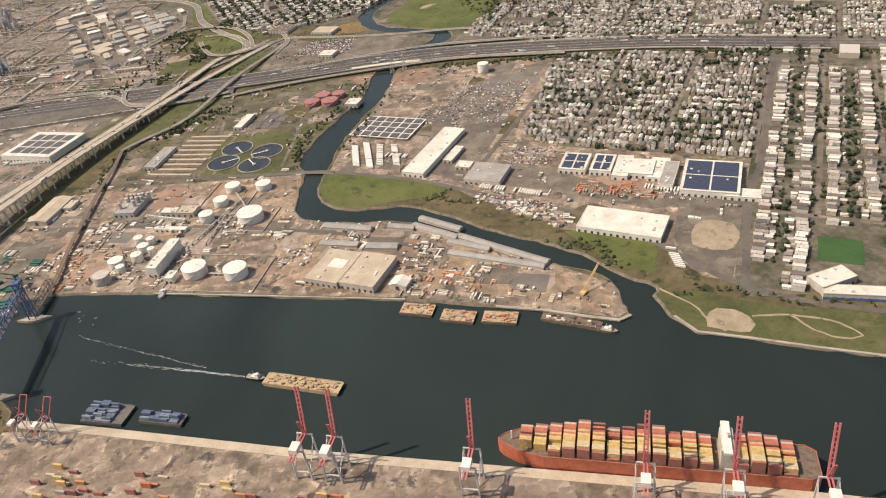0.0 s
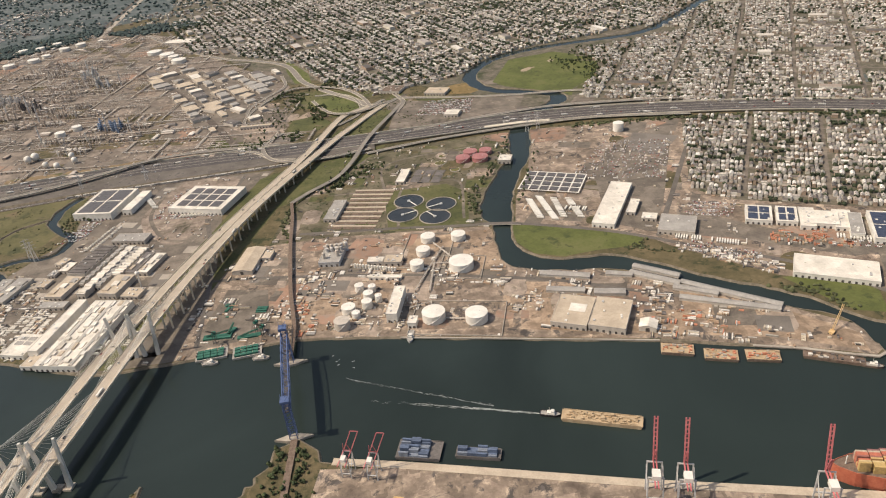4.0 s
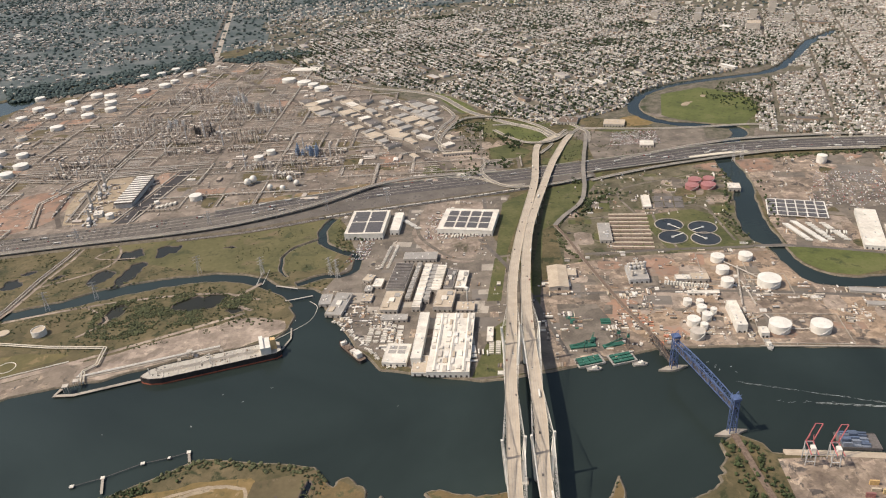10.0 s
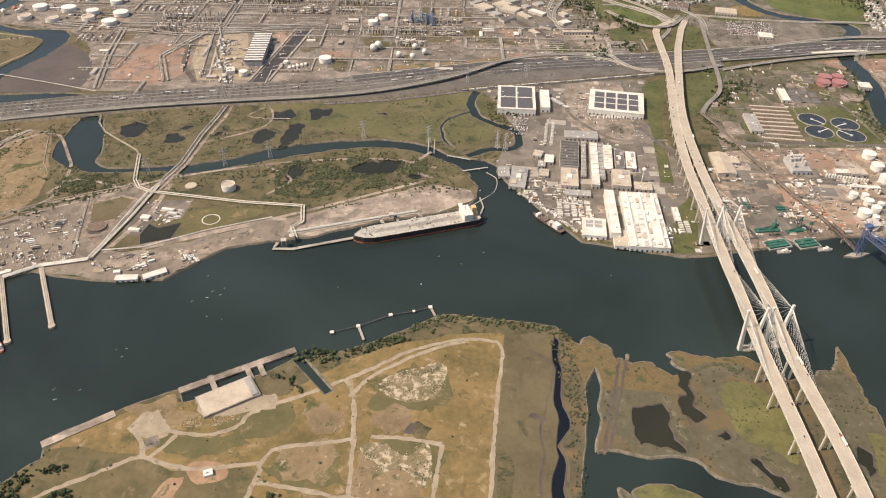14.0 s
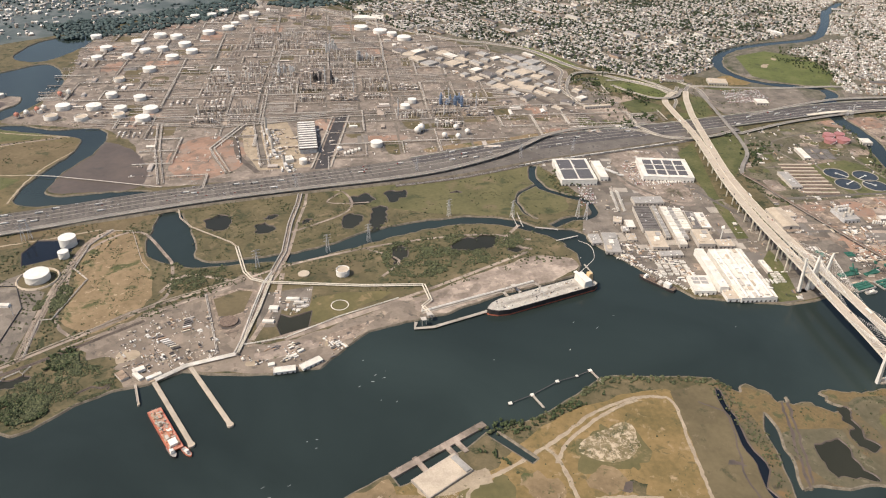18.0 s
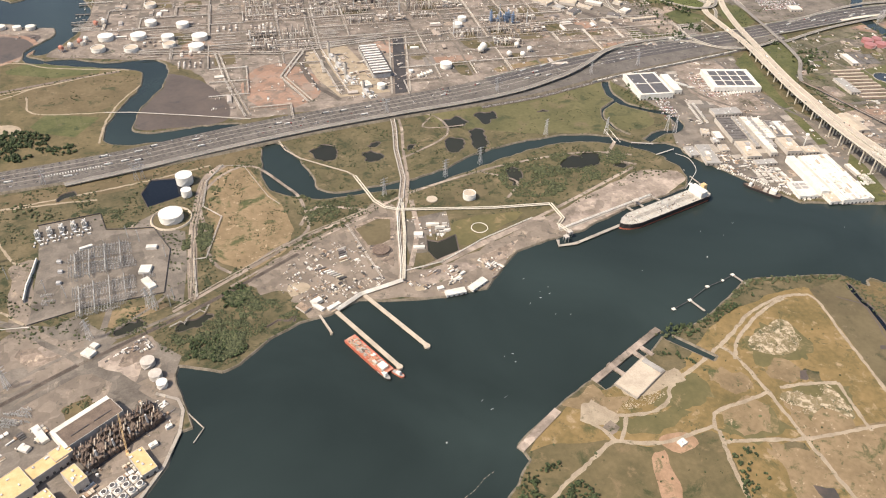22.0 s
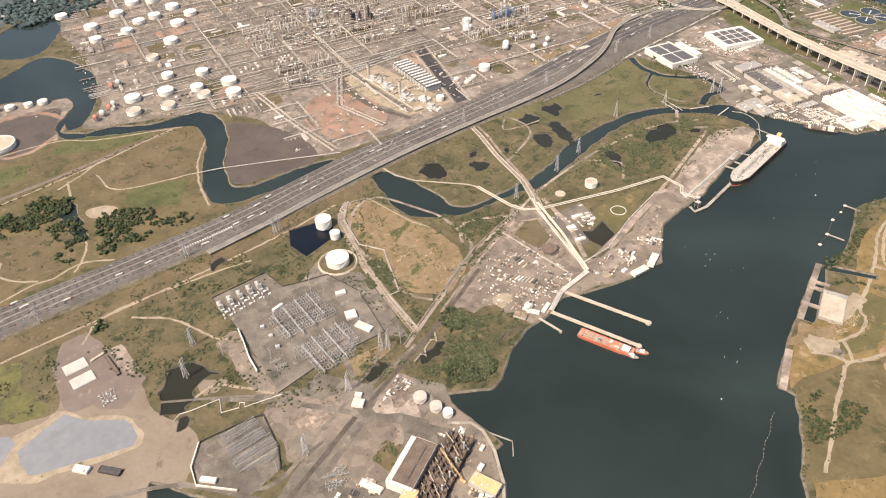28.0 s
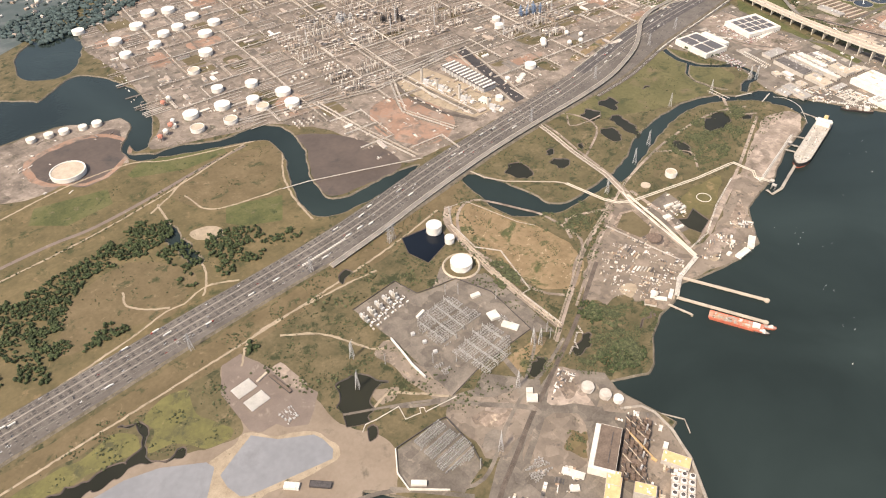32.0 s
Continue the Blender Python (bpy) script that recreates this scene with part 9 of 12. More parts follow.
def barge(x, y, rot, length, beam, depth, side, deck, label, load="", n=0, name="barge", group=""):
    e = thing(name, x, y, 0, label, "barge", group, rot)
    L, b = length / 2, beam / 2
    s = Soup()
    s.v += [(a * L * k, c * b, z) for z, k in ((-0.8, 0.94), (depth, 1.0)) for a, c in ((-1, -1), (1, -1), (1, 1), (-1, 1))]
    for q in ((0, 1, 5, 4), (1, 2, 6, 5), (2, 3, 7, 6), (3, 0, 4, 7)):
        s.f.append(q)
        s.m.append(0)
    s.f.append((4, 5, 6, 7))
    s.m.append(1)
    part("hull", s, [side, deck], e)
    for c in (-1, 1):
        s = Soup()
        s.box(0, c * (b - 0.4), depth, length * 0.96, 0.6, 1.0)
        part("coaming", s, [side], e)
    if n:
        r = random.Random(int(x))
        s = Soup()
        for k in range(n):
            s.box(r.uniform(-0.88, 0.88) * L, r.uniform(-0.75, 0.75) * b, depth, r.uniform(1, 7), r.uniform(1, 3.5), r.uniform(0.6, 3))
        p = part("deck_load", s, [load], e)
        p["kind"] = "stuff"
    return e


def tug(x, y, rot, length=28, side="hull_black", label="small dark tugboat with a white deckhouse"):
    e = thing("tugboat", x, y, 0, label, "boat", "tugs", rot)
    hull(e, length, length * 0.34, 2.6, side, "greyroof", 0.3, 0.1)
    s = Soup()
    s.box(length * 0.02, 0, 2.6, length * 0.36, length * 0.22, 3)
    part("deckhouse", s, ["white"], e)
    s = Soup()
    s.box(length * 0.1, 0, 5.6, length * 0.14, length * 0.18, 2.6)
    part("wheelhouse", s, ["white"], e)
    s = Soup()
    s.cyl(-length * 0.05, 0, 5.6, 0.25, 7, 6)
    part("mast", s, ["white"], e)
    return e


barge(-193, 680, -21.5, 104, 20, 4.5, "barge", "barge", "ochre tank barge pushed along the strait", "barge", 90)
tug(-255, 705, -21.5, 28)
for x, y, rot in ((-45, 795, -20), (8, 768, -20), (62, 753, -18)):
    barge(x, y, rot, 46, 24, 3.5, "rust", "barge", "rust-brown deck barge moored at the dock yard", "orange", 34, group="dock barges")
barge(150, 726, -28, 78, 15, 3.5, "rust", "rust", "long rusty deck barge", "clutter", 30)
tug(190, 700, -28, 26, "rust")
barge(-433, 676, -17, 58, 32, 4, "darkroof", "darkroof", "grey barge carrying blue containers", "contblue", 0, group="container barges")
barge(-360, 654, -17, 58, 17, 4, "darkroof", "darkroof", "grey barge carrying blue containers", "contblue", 0, group="container barges")
for x, y, w, d in ((-433, 676, 48, 30), (-360, 654, 52, 14)):
    s = Soup()
    r = random.Random(int(w))
    for i in range(int(w / 12.5)):
        for j in range(int(d / 2.6)):
            a, b = turned(-w / 2 + 6 + i * 12.6, -d / 2 + 1.3 + j * 2.6, -17, x, y)
            s.box(a, b, 4.05, 12.1, 2.4, 2.6 * r.randint(1, 3), -17)
    structure("deck_containers", s, ["contblue"], "blue-grey containers stacked on a barge", "containers", "stuff")
e = barge(-2123, 955, -71.5, 104, 22, 5, "hull_red", "barge_red", "orange-red tank barge moored at a jetty", "orange", 150)
for v in (-5, -2.5, 0, 2.5, 5):
    s = Soup()
    s.rod((-52, v, 5.8), (28, v, 5.8), 0.35)
    part("deck_pipe", s, ["tanroof"], e)
for u in (-40, -18, 4, 24):
    s = Soup()
    s.box(u, 0, 5, 2.2, 17, 1.6)
    part("manifold", s, ["wall"], e)
s = Soup()
s.box(38, 0, 5, 14, 12, 5)
part("deckhouse", s, ["white"], e)
for u, v, w, d, h, m in ((-30, 2, 10, 6, 2.4, "tanroof"), (-12, -3, 8, 5, 2, "rust"), (8, 4, 6, 7, 2.6, "white"), (22, -4, 9, 5, 3, "wall"), (-42, -4, 5, 8, 1.8, "rust")):
    s = Soup()
    s.box(u, v, 5, w, d, h)
    part("hatch", s, [m], e)
tug(-2114, 905, -68, 30, "hull_black", "dark tugboat lashed to the red barge")
tug(-2092, 898, -60, 24, "hull_red", "small red tugboat at the end of the barge")
e = thing("dredger", -1150, 1092, 0, "moored dark-hulled workboat with white and red deck gear", "ship", rot=118)
hull(e, 84, 17, 5, "hull_black", "rust", 0.2, 0.06)
for u, w, h, m in ((-24, 14, 9, "white"), (-8, 8, 5, "wall"), (10, 16, 3, "rust"), (26, 6, 6, "white")):
    s = Soup()
    s.box(u, 0, 5, w, 11, h)
    part("deckhouse", s, [m], e)
for u in (2, 18):
    s = Soup()
    s.cyl(u, 0, 5, 0.6, 16, 6)
    s.rod((u, 0, 20), (u + 9, 0, 10), 0.4)
    part("derrick", s, ["wall"], e)
for x, y, rot, w, d in ((-741, 957, 4, 50, 27), (-684, 951, 4, 46, 30)):
    e = barge(x, y, rot, w, d, 2.6, "wall", "greyroof", "pale pontoon carrying green scrap bins", "clutter", 14, name="pontoon", group="scrap pontoons")
    for k in range(3):
        for j in range(4):
            s = Soup()
            s.box(-w / 2 + 8 + j * (w - 14) / 3.4, -d / 2 + 6 + k * (d - 10) / 2.4, 2.6, (w - 14) / 3.8, 6, 3.2)
            part("scrap_bin", s, ["green"], e)
for x, y, w, d, rot in ((-738, 1001, 46, 12, -4), (-685, 990, 38, 9, 3), (-716, 1012, 20, 8, 60)):
    e = thing("conveyor", x, y, LAND, "dark green scrap conveyor and hopper", "machine", "scrap machines", rot)
    s = Soup()
    s.box(0, 0, 0, w, d, 3)
    part("bed", s, ["green"], e)
    s = Soup()
    truss(s, (-w * 0.4, 0, 3), (w * 0.45, 0, 12), 2, 2, 8, 0.35)
    part("belt_frame", s, ["green"], e)
s = Soup()
r = random.Random(77)
clutter(s, [(-735, 1140), (-672, 1125), (-655, 1020), (-745, 1030)], 26, -14, r, 2.5, 8, 3, cyl=0, long=0.4)
structure("scrap_machines", s, ["green"], "dark green scrap handlers and skips in the yard", "machines", "stuff")
for x, y in ((-738, 985), (-672, 1000), (-660, 985)):
    e = thing("dock_crane", x, y, LAND, "dark lattice dock crane beside green barges", "crane", "dock cranes", rot=rng.uniform(0, 90))
    s = Soup()
    for a in (-3, 3):
        for b in (-3, 3):
            s.rod((a, b, 0), (a * 0.6, b * 0.6, 18), 0.4)
    part("portal", s, ["darksteel"], e)
    s = Soup()
    s.box(0, 0, 18, 7, 5, 4)
    part("cabin", s, ["green"], e)
    s = Soup()
    truss(s, (0, 0, 21), (-18, 0, 36), 1.6, 1.6, 7, 0.3)
    part("jib", s, ["darksteel"], e)
tug(-740, 934, -8, 26, "wall", "pale workboat at the green barges")
tug(-660, 928, -8, 26, "wall", "pale workboat at the green barges")
tug(-425, 925, -100, 30, "steel", "grey workboat at the tank farm quay")
for x, y in ((-2075, 745), (-1420, 950), (-1255, 1230)):
    e = thing("buoy", x, y, 0, "small white mooring buoy", "buoy", "buoys")
    s = Soup()
    s.cyl(0, 0, -0.5, 1.4, 2.2, 10, r2=0.6)
    part("float", s, ["white"], e)
# wake of the pushed barge and foam flecks
s = Soup()
r = random.Random(9)
for k in range(200):
    t = (k / 200) ** 1.5
    u = -14 - t * 230
    if r.random() < 0.95 - 0.55 * t:
        x, y = turned(u, -t * 9 + r.gauss(0, 0.5 + 1.2 * t), -21.5, -262, 708)
        w = r.uniform(1.5, 3.0) * (1 - 0.75 * t)
        s.poly([(a, b, 0.12 + 0.013 * (k % 9)) for a, b in wobble(x, y, w * 3.0, w * 0.3, -21.5, 7, k)])
    if r.random() < 0.5:
        x, y = turned(u - 60 + r.uniform(-4, 4), 6 + t * 26 + r.gauss(0, 0.7), -21.5, -262, 708)
        s.poly([(a, b, 0.12) for a, b in wobble(x, y, r.uniform(1.5, 4.5), 0.22, -21.5 - 3, 7, k)])
for k in range(26):
    x, y = r.choice(((-1330, 1010), (-1560, 960), (-1800, 930), (-1900, 850), (-1060, 940), (-1780, 990), (-1960, 780), (-520, 880)))
    x, y = x + r.gauss(0, 26), y + r.gauss(0, 18)
    if inside(KILL, x, y):
        s.poly([(a, b, 0.12) for a, b in wobble(x, y, r.uniform(1, 3.5), r.uniform(0.3, 0.7), r.uniform(-20, 40), 7, k)])
structure("foam", s, ["foam"], "white wake and foam flecks on the water", "foam", "stuff")


# ---------------------------------------------------------------- container quay
def gantry(x, y, rot, label="pink steel container crane with its boom raised", wide=False):
    e = thing("container_crane", x, y, LAND, label, "crane", "container cranes", rot)
    for a in (-9, 9):
        for b in (-22, 2):
            s = Soup()
            s.rod((a, b, 0), (a * 0.9, b, 44), 1.1)
            part("leg", s, ["steel"], e)
    for b in (-22, 2):
        for z in (12, 44):
            s = Soup()
            s.rod((-9, b, z), (9, b, z), 1.0)
            part("sill_beam", s, ["steel"], e)
    for a in (-9, 9):
        s = Soup()
        s.rod((a, -22, 14), (a, 2, 40), 0.7)
        part("brace", s, ["steel"], e)
    half = 7.0 if wide else 1.7
    top = (16.0, 12.0, 84.0) if wide else (0.0, 13.0, 102.0)
    for a in (-half, half):
        s = Soup()
        s.rod((a, -38, 45), (a, 4, 45), 1.0)
        part("girder", s, ["cranepink"], e)
        s = Soup()
        s.rod((a, 3, 45), (a + top[0], top[1], top[2]), 1.1)
        part("boom", s, ["cranepink"], e, "raised pink boom")
        s = Soup()
        s.rod((a, 2, 45), (a * 0.5, -4, 68), 0.8)
        part("mast", s, ["cranepink"], e)
    for t in ((0.0, 1.0) if wide else [(k + 0.5) / 10 for k in range(10)]):
        s = Soup()
        p = [3 * (1 - t) + top[1] * t, 45 * (1 - t) + top[2] * t]
        s.rod((-half + top[0] * t, *p), (half + top[0] * t, *p), 0.8)
        part("boom_tie", s, ["cranepink"], e)
    s = Soup()
    s.box(0, -22, 46, 9, 12, 6)
    part("machine_house", s, ["white"], e)
    return e


for x, y in ((-522, 662), (-490, 652)):
    g = gantry(x, y, -17, "older pink container crane with twin raised booms", True)
    g.matrix_basis = g.matrix_basis @ Matrix.Scale(0.68, 4)
for x, y in ((-172, 553), (-140, 543), (0, 501), (160, 454), (236, 432), (312, 410)):
    gantry(x, y, -17)
s = Soup()
s.strip([(-545, 680), (-451, 653), (-182, 567), (300, 429), (900, 241), (1100, 181)], 12, LAND + 0.5, 0, 3)
structure("quay_edge", s, ["tanroof"], "tan concrete quay edge", "quay")
s = Soup()
s.prism([(-540, 655), (-182, 545), (1100, 150), (1100, 60), (-520, 560)], LAND + 0.05, LAND + 0.1)
structure("quay_apron", s, ["yard"], "worn brown apron of the container quay", "pavement")
s = Soup()
r = random.Random(31)
for k in range(170):
    u, v = r.uniform(-500, 500), r.uniform(-110, -50)
    x, y = u, 566 - (u + 182) * 0.3 + v
    s.box(x, y, LAND, 12, 2.44, 2.6 * r.randint(1, 3), -17)
structure("stacked_containers", s, ["contmix"], "stacked orange and brown containers on the quay", "containers", "stuff")

# ---------------------------------------------------------------- refinery
for x, y, rr in ((-2415, 2486, 22), (-2324, 2462, 23), (-2155, 2393, 23), (-2177, 2320, 22), (-2188, 2509, 19), (-2244, 2422, 19), (-2162, 2804, 23), (-1541, 1939, 17), (-1347, 2246, 14), (-2322, 3114, 23), (-2210, 3173, 24), (-2125, 3246, 25), (-2062, 3212, 24), (-2348, 2992, 20), (-2369, 3290, 21), (-2241, 2989, 20), (-2117, 3054, 21), (-2179, 3042, 21), (-1176, 2960, 28), (-1246, 3084, 29), (-1312, 3157, 29), (-1209, 3030, 21), (-2277, 2560, 18), (-1978, 3520, 20), (-1905, 3530, 20), (-1849, 3586, 20), (-1819, 3353, 18), (-1935, 3245, 24), (-1852, 3296, 24), (-1774, 3455, 22), (-1721, 3512, 22), (-2033, 3095, 24), (-2083, 2932, 24), (-2010, 2990, 22), (-1383, 2202, 15)):
    tank(x, y, rr, 13)
for x, y, rr in ((-2354, 2374, 20), (-2442, 2407, 20), (-2248, 2367, 19), (-2787, 2475, 45), (-2260, 2720, 19)):
    tank(x, y, rr, 10, "white", "white floating-roof tank with an open top", True)
for x, y, rr in ((-2786, 2707, 13), (-2741, 2695, 13), (-2703, 2682, 14), (-2657, 2662, 12), (-2620, 2651, 14), (-2480, 2470, 8)):
    tank(x, y, rr, 10, "whiteroof", "small pale storage tank in a row")
for x, y, rr in ((-1387, 2009, 11), (-1283, 1991, 8), (-1262, 1949, 8), (-1300, 1922, 8), (-1336, 1940, 8), (-1402, 1995, 10)):
    e = thing("gas_sphere", x, y, LAND, "white spherical gas tank on short legs", "storage tank", "gas spheres")
    s = Soup()
    bm = bmesh.new()
    bmesh.ops.create_icosphere(bm, subdivisions=3, radius=rr)
    s.v = [(p.co.x, p.co.y, p.co.z + rr + 2) for p in bm.verts]
    s.f = [tuple(v.index for v in f.verts) for f in bm.faces]
    s.m = [0] * len(s.f)
    bm.free()
    part("ball", s, ["white"], e)
    for k in range(6):
        a = k * math.pi / 3
        s = Soup()
        s.rod((rr * 0.85 * math.cos(a), rr * 0.85 * math.sin(a), 0), (rr * 0.85 * math.cos(a), rr * 0.85 * math.sin(a), rr), 0.5)
        part("leg", s, ["white"], e)

AX = -10.5  # the refinery's grid
r = random.Random(41)
SKIP = (RED_DIRT, WAREHOUSES, [(-1900, 1900), (-1650, 1900), (-1650, 2160), (-1870, 2160)])
eq, pipes, rd = Soup(), Soup(), Soup()
BU, BV = 105.0, 85.0


def plot(i, j, u, v):
    """A place in block (i, j) of the refinery, u and v from -0.5 to 0.5."""
    return turned((i + u) * BU, (j + v) * BV, AX, -1500, 2600)


def bundle(p, q, n, z, gap=1.5, rr=0.5):
    """Pipes side by side on low frames."""
    p, q = Vector(p), Vector(q)
    d = (q - p).normalized()
    for k in range(n):
        o = Vector((-d.y, d.x)) * (k - (n - 1) / 2) * gap
        pipes.rod((p.x + o.x, p.y + o.y, LAND + z), (q.x + o.x, q.y + o.y, LAND + z), rr)
    for k in range(max(2, int((q - p).length / 14))):
        c = p.lerp(q, (k + 0.5) / max(2, int((q - p).length / 14)))
        pipes.box(c.x, c.y, LAND, 0.6, n * gap, z - rr, math.degrees(math.atan2(d.y, d.x)))


UNITS = ((-1610, 2480, 150), (-1470, 2730, 130), (-1240, 2150, 120), (-1660, 3060, 150), (-1900, 2560, 120), (-1950, 2300, 90), (-1420, 2420, 90), (-1760, 2680, 100))
for i in range(-14, 15):
    for j in range(-14, 16):
        cx, cy = plot(i, j, 0, 0)
        if not inside(REFINERY, cx, cy) or any(inside(q, cx, cy) for q in SKIP):
            continue
        near_unit = max(1.25 - math.hypot(cx - a, cy - b) / c for a, b, c in UNITS)
        kind = r.random()
        fringe = cy < 2130 or (cx < -1950 and cy > 2650) or cx > -1120
        # pipe racks and service roads between the blocks
        if r.random() < 0.8:
            bundle(plot(i, j, -0.5, 0.46), plot(i, j, 0.5, 0.46), r.choice((3, 4, 5)), r.choice((2.5, 4.5)))
        if r.random() < 0.6:
            bundle(plot(i, j, 0.47, -0.5), plot(i, j, 0.47, 0.5), r.choice((3, 4, 6)), r.choice((3, 5)))
        rd.strip([plot(i, j, -0.5, 0.38), plot(i, j, 0.5, 0.38)], 7, LAND + 0.1)
        rd.strip([plot(i, j, 0.4, -0.5), plot(i, j, 0.4, 0.5)], 7, LAND + 0.1)
        if near_unit > 0.15:  # rows of columns, drums and coolers round a pipe spine
            for v in (-0.3, -0.12, 0.08, 0.26):
                u = -0.42
                row = r.random()
                while u < 0.36:
                    x, y = plot(i, j, u, v + r.uniform(-0.02, 0.02))
                    if row < 0.38:
                        rr, h = r.uniform(0.9, 2.4), r.choice((8, 11, 15, 20, 28)) * (0.6 + 0.5 * near_unit)
                        eq.cyl(x, y, LAND, rr, h, 8, dome=rr * 0.5)
                        if r.random() < 0.5:
                            eq.box(x, y, LAND + h * 0.7, rr * 3.2, rr * 3.2, 0.4, AX)
                        u += r.uniform(0.05, 0.1)
                    elif row < 0.6:
                        a = plot(i, j, u, v + 0.07)
                        eq.rod((x, y, LAND + 2.2), (*a, LAND + 2.2), r.uniform(0.8, 1.5), 0, 6)
                        u += r.uniform(0.035, 0.06)
                    elif row < 0.8:
                        w = r.uniform(6, 15)
                        h = r.uniform(3, 14)
                        for z in range(3, int(h) + 3, 5):
                            eq.box(x, y, LAND + z, w, r.uniform(7, 9), 0.5, AX)
                        for a in (-0.45, 0.45):
                            for b in (-3.5, 3.5):
                                px_, py_ = turned(a * w, b, AX, x, y)
                                eq.box(px_, py_, LAND, 0.7, 0.7, h, AX)
                        eq.box(x, y, LAND, w * 0.7, 5, 3, AX)
                        u += (w + 3) / BU
                    else:
                        eq.box(x, y, LAND, r.uniform(3, 9), r.uniform(3, 7), r.uniform(2, 6), AX)
                        u += r.uniform(0.06, 0.12)
            bundle(plot(i, j, -0.45, -0.02), plot(i, j, 0.38, -0.02), 6, 6.5)
        elif kind < (0.16 if fringe else 0.42):  # long pipe beds
            n = r.randint(3, 7)
            for k in range(n):
                v = -0.42 + 0.78 * (k + 0.5) / n
                a = r.uniform(-0.46, -0.2)
                bundle(plot(i, j, a, v), plot(i, j, r.uniform(0.1, 0.38), v), r.choice((2, 3, 4)), r.uniform(1.2, 2.6), 1.3, 0.45)
        elif kind < 0.58 and not fringe:  # small tanks and drums in ranks
            m, n, rr = r.randint(3, 6), r.randint(2, 4), r.uniform(2.2, 5.0)
            for a in range(m):
                for b in range(n):
                    if r.random() < 0.85:
                        x, y = plot(i, j, -0.36 + 0.7 * (a + 0.5) / m, -0.32 + 0.6 * (b + 0.5) / n)
                        eq.cyl(x, y, LAND, rr, r.uniform(3, 7), 12, dome=rr * 0.15)
        elif kind < (0.4 if fringe else 0.76):  # workshops with vehicles and stacks beside them
            for k in range(r.randint(1, 3)):
                x, y = plot(i, j, r.uniform(-0.3, 0.2), r.uniform(-0.3, 0.25))
                eq.gable(x, y, LAND, r.uniform(8, 15), r.uniform(18, 44), r.uniform(4, 6), r.uniform(0.5, 1.6), AX + r.choice((0, 90)), 0, 0)
            for k in range(r.randint(5, 16)):
                x, y = plot(i, j, r.uniform(-0.42, 0.36), r.choice((-0.4, -0.36, 0.3)))
                eq.box(x, y, LAND, r.uniform(2, 3), r.uniform(4, 9), r.uniform(1.2, 3), AX)
        else:  # bare ground with a few stacks
            for k in range(r.randint(3, 14)):
                x, y = plot(i, j, r.uniform(-0.45, 0.38), r.uniform(-0.42, 0.34))
                eq.box(x, y, LAND, r.uniform(2, 12), r.uniform(1.5, 3), r.uniform(0.8, 3), AX + r.choice((0, 90)))
# the two long corridors that cross the works
for line, w in (([(-1862, 1880), (-1848, 2200), (-1795, 2490), (-1676, 2980), (-1640, 3150)], 16), ([(-2380, 2366), (-1954, 2200), (-1670, 2196), (-1325, 2160), (-1000, 2110)], 11), ([(-2198, 2302), (-2012, 2271), (-1882, 2232), (-1738, 2212), (-1634, 2213)], 9), ([(-2128, 2273), (-2136, 2069), (-2128, 1850)], 8), ([(-1885, 2207), (-1990, 2043), (-1959, 1870)], 8)):
    rd.strip(smooth(line, 40), w, LAND + 0.24)
    for off in (-w * 0.75, w * 0.75):
        ln = shifted(line, off)
        for a, b in zip(ln, ln[1:]):
            bundle(a[:2], b[:2], 4, 3.0)
structure("process_units", eq, ["plantmix"], "dense grey steel process units, vessels and columns of the refinery", "refinery", "stuff")
structure("pipe_rack", pipes, ["pipemix"], "long grey pipe racks between refinery blocks", "pipes", "stuff")
structure("refinery_road", rd, ["asphalt"], "grey service roads between refinery blocks", "road")


def stack(x, y, h, rr, mat="steel", label="tall slender steel chimney stack", band=False):
    e = thing("chimney_stack", x, y, LAND, label, "chimney", "stacks")
    s = Soup()
    s.cyl(0, 0, 0, rr, h, 14, r2=rr * 0.7)
    part("shaft", s, [mat], e)
    s = Soup()
    s.cyl(0, 0, h, rr * 0.8, 1.2, 14)
    part("cap", s, ["darksteel"], e)
    for q in (0.4, 0.75):
        s = Soup()
        s.cyl(0, 0, h * q, rr * 1.7, 0.5, 14)
        part("platform", s, ["steel"], e)
    return e


for x, y, h, rr in ((-1585, 2504, 62, 2.6), (-1560, 2520, 48, 2.2), (-1495, 2886, 66, 2.4), (-1511, 2386, 70, 2.0), (-1240, 2190, 60, 2.0), (-1420, 2150, 58, 2), (-1640, 2470, 50, 2), (-1900, 2600, 55, 2), (-1330, 2700, 52, 2), (-1160, 2150, 48, 1.8)):
    stack(x, y, h, rr)
for cx, cy, m, n in ((-1590, 2520, "darksteel", 9), (-1233, 2190, "tower_blue", 12), (-1490, 2880, "steel", 8), (-1400, 2720, "steel", 8), (-1700, 2650, "steel", 7)):
    e = thing("process_tower_block", cx, cy, LAND, "tall latticed process structure with vessels", "refinery unit", "process towers", rot=AX)
    r2 = random.Random(int(cx))
    for k in range(n):
        u, v = r2.uniform(-34, 34), r2.uniform(-22, 22)
        h = r2.uniform(18, 42)
        s = Soup()
        s.cyl(u, v, 0, r2.uniform(1.6, 3.2), h, 10, dome=1.5)
        part("column", s, [m], e)
        s = Soup()
        for a in (-4, 4):
            for b in (-4, 4):
                s.rod((u + a, v + b, 0), (u + a, v + b, h * 0.8), 0.4)
        for z in range(6, int(h * 0.8), 6):
            s.box(u, v, z, 9, 9, 0.4)
        part("frame", s, [m], e)
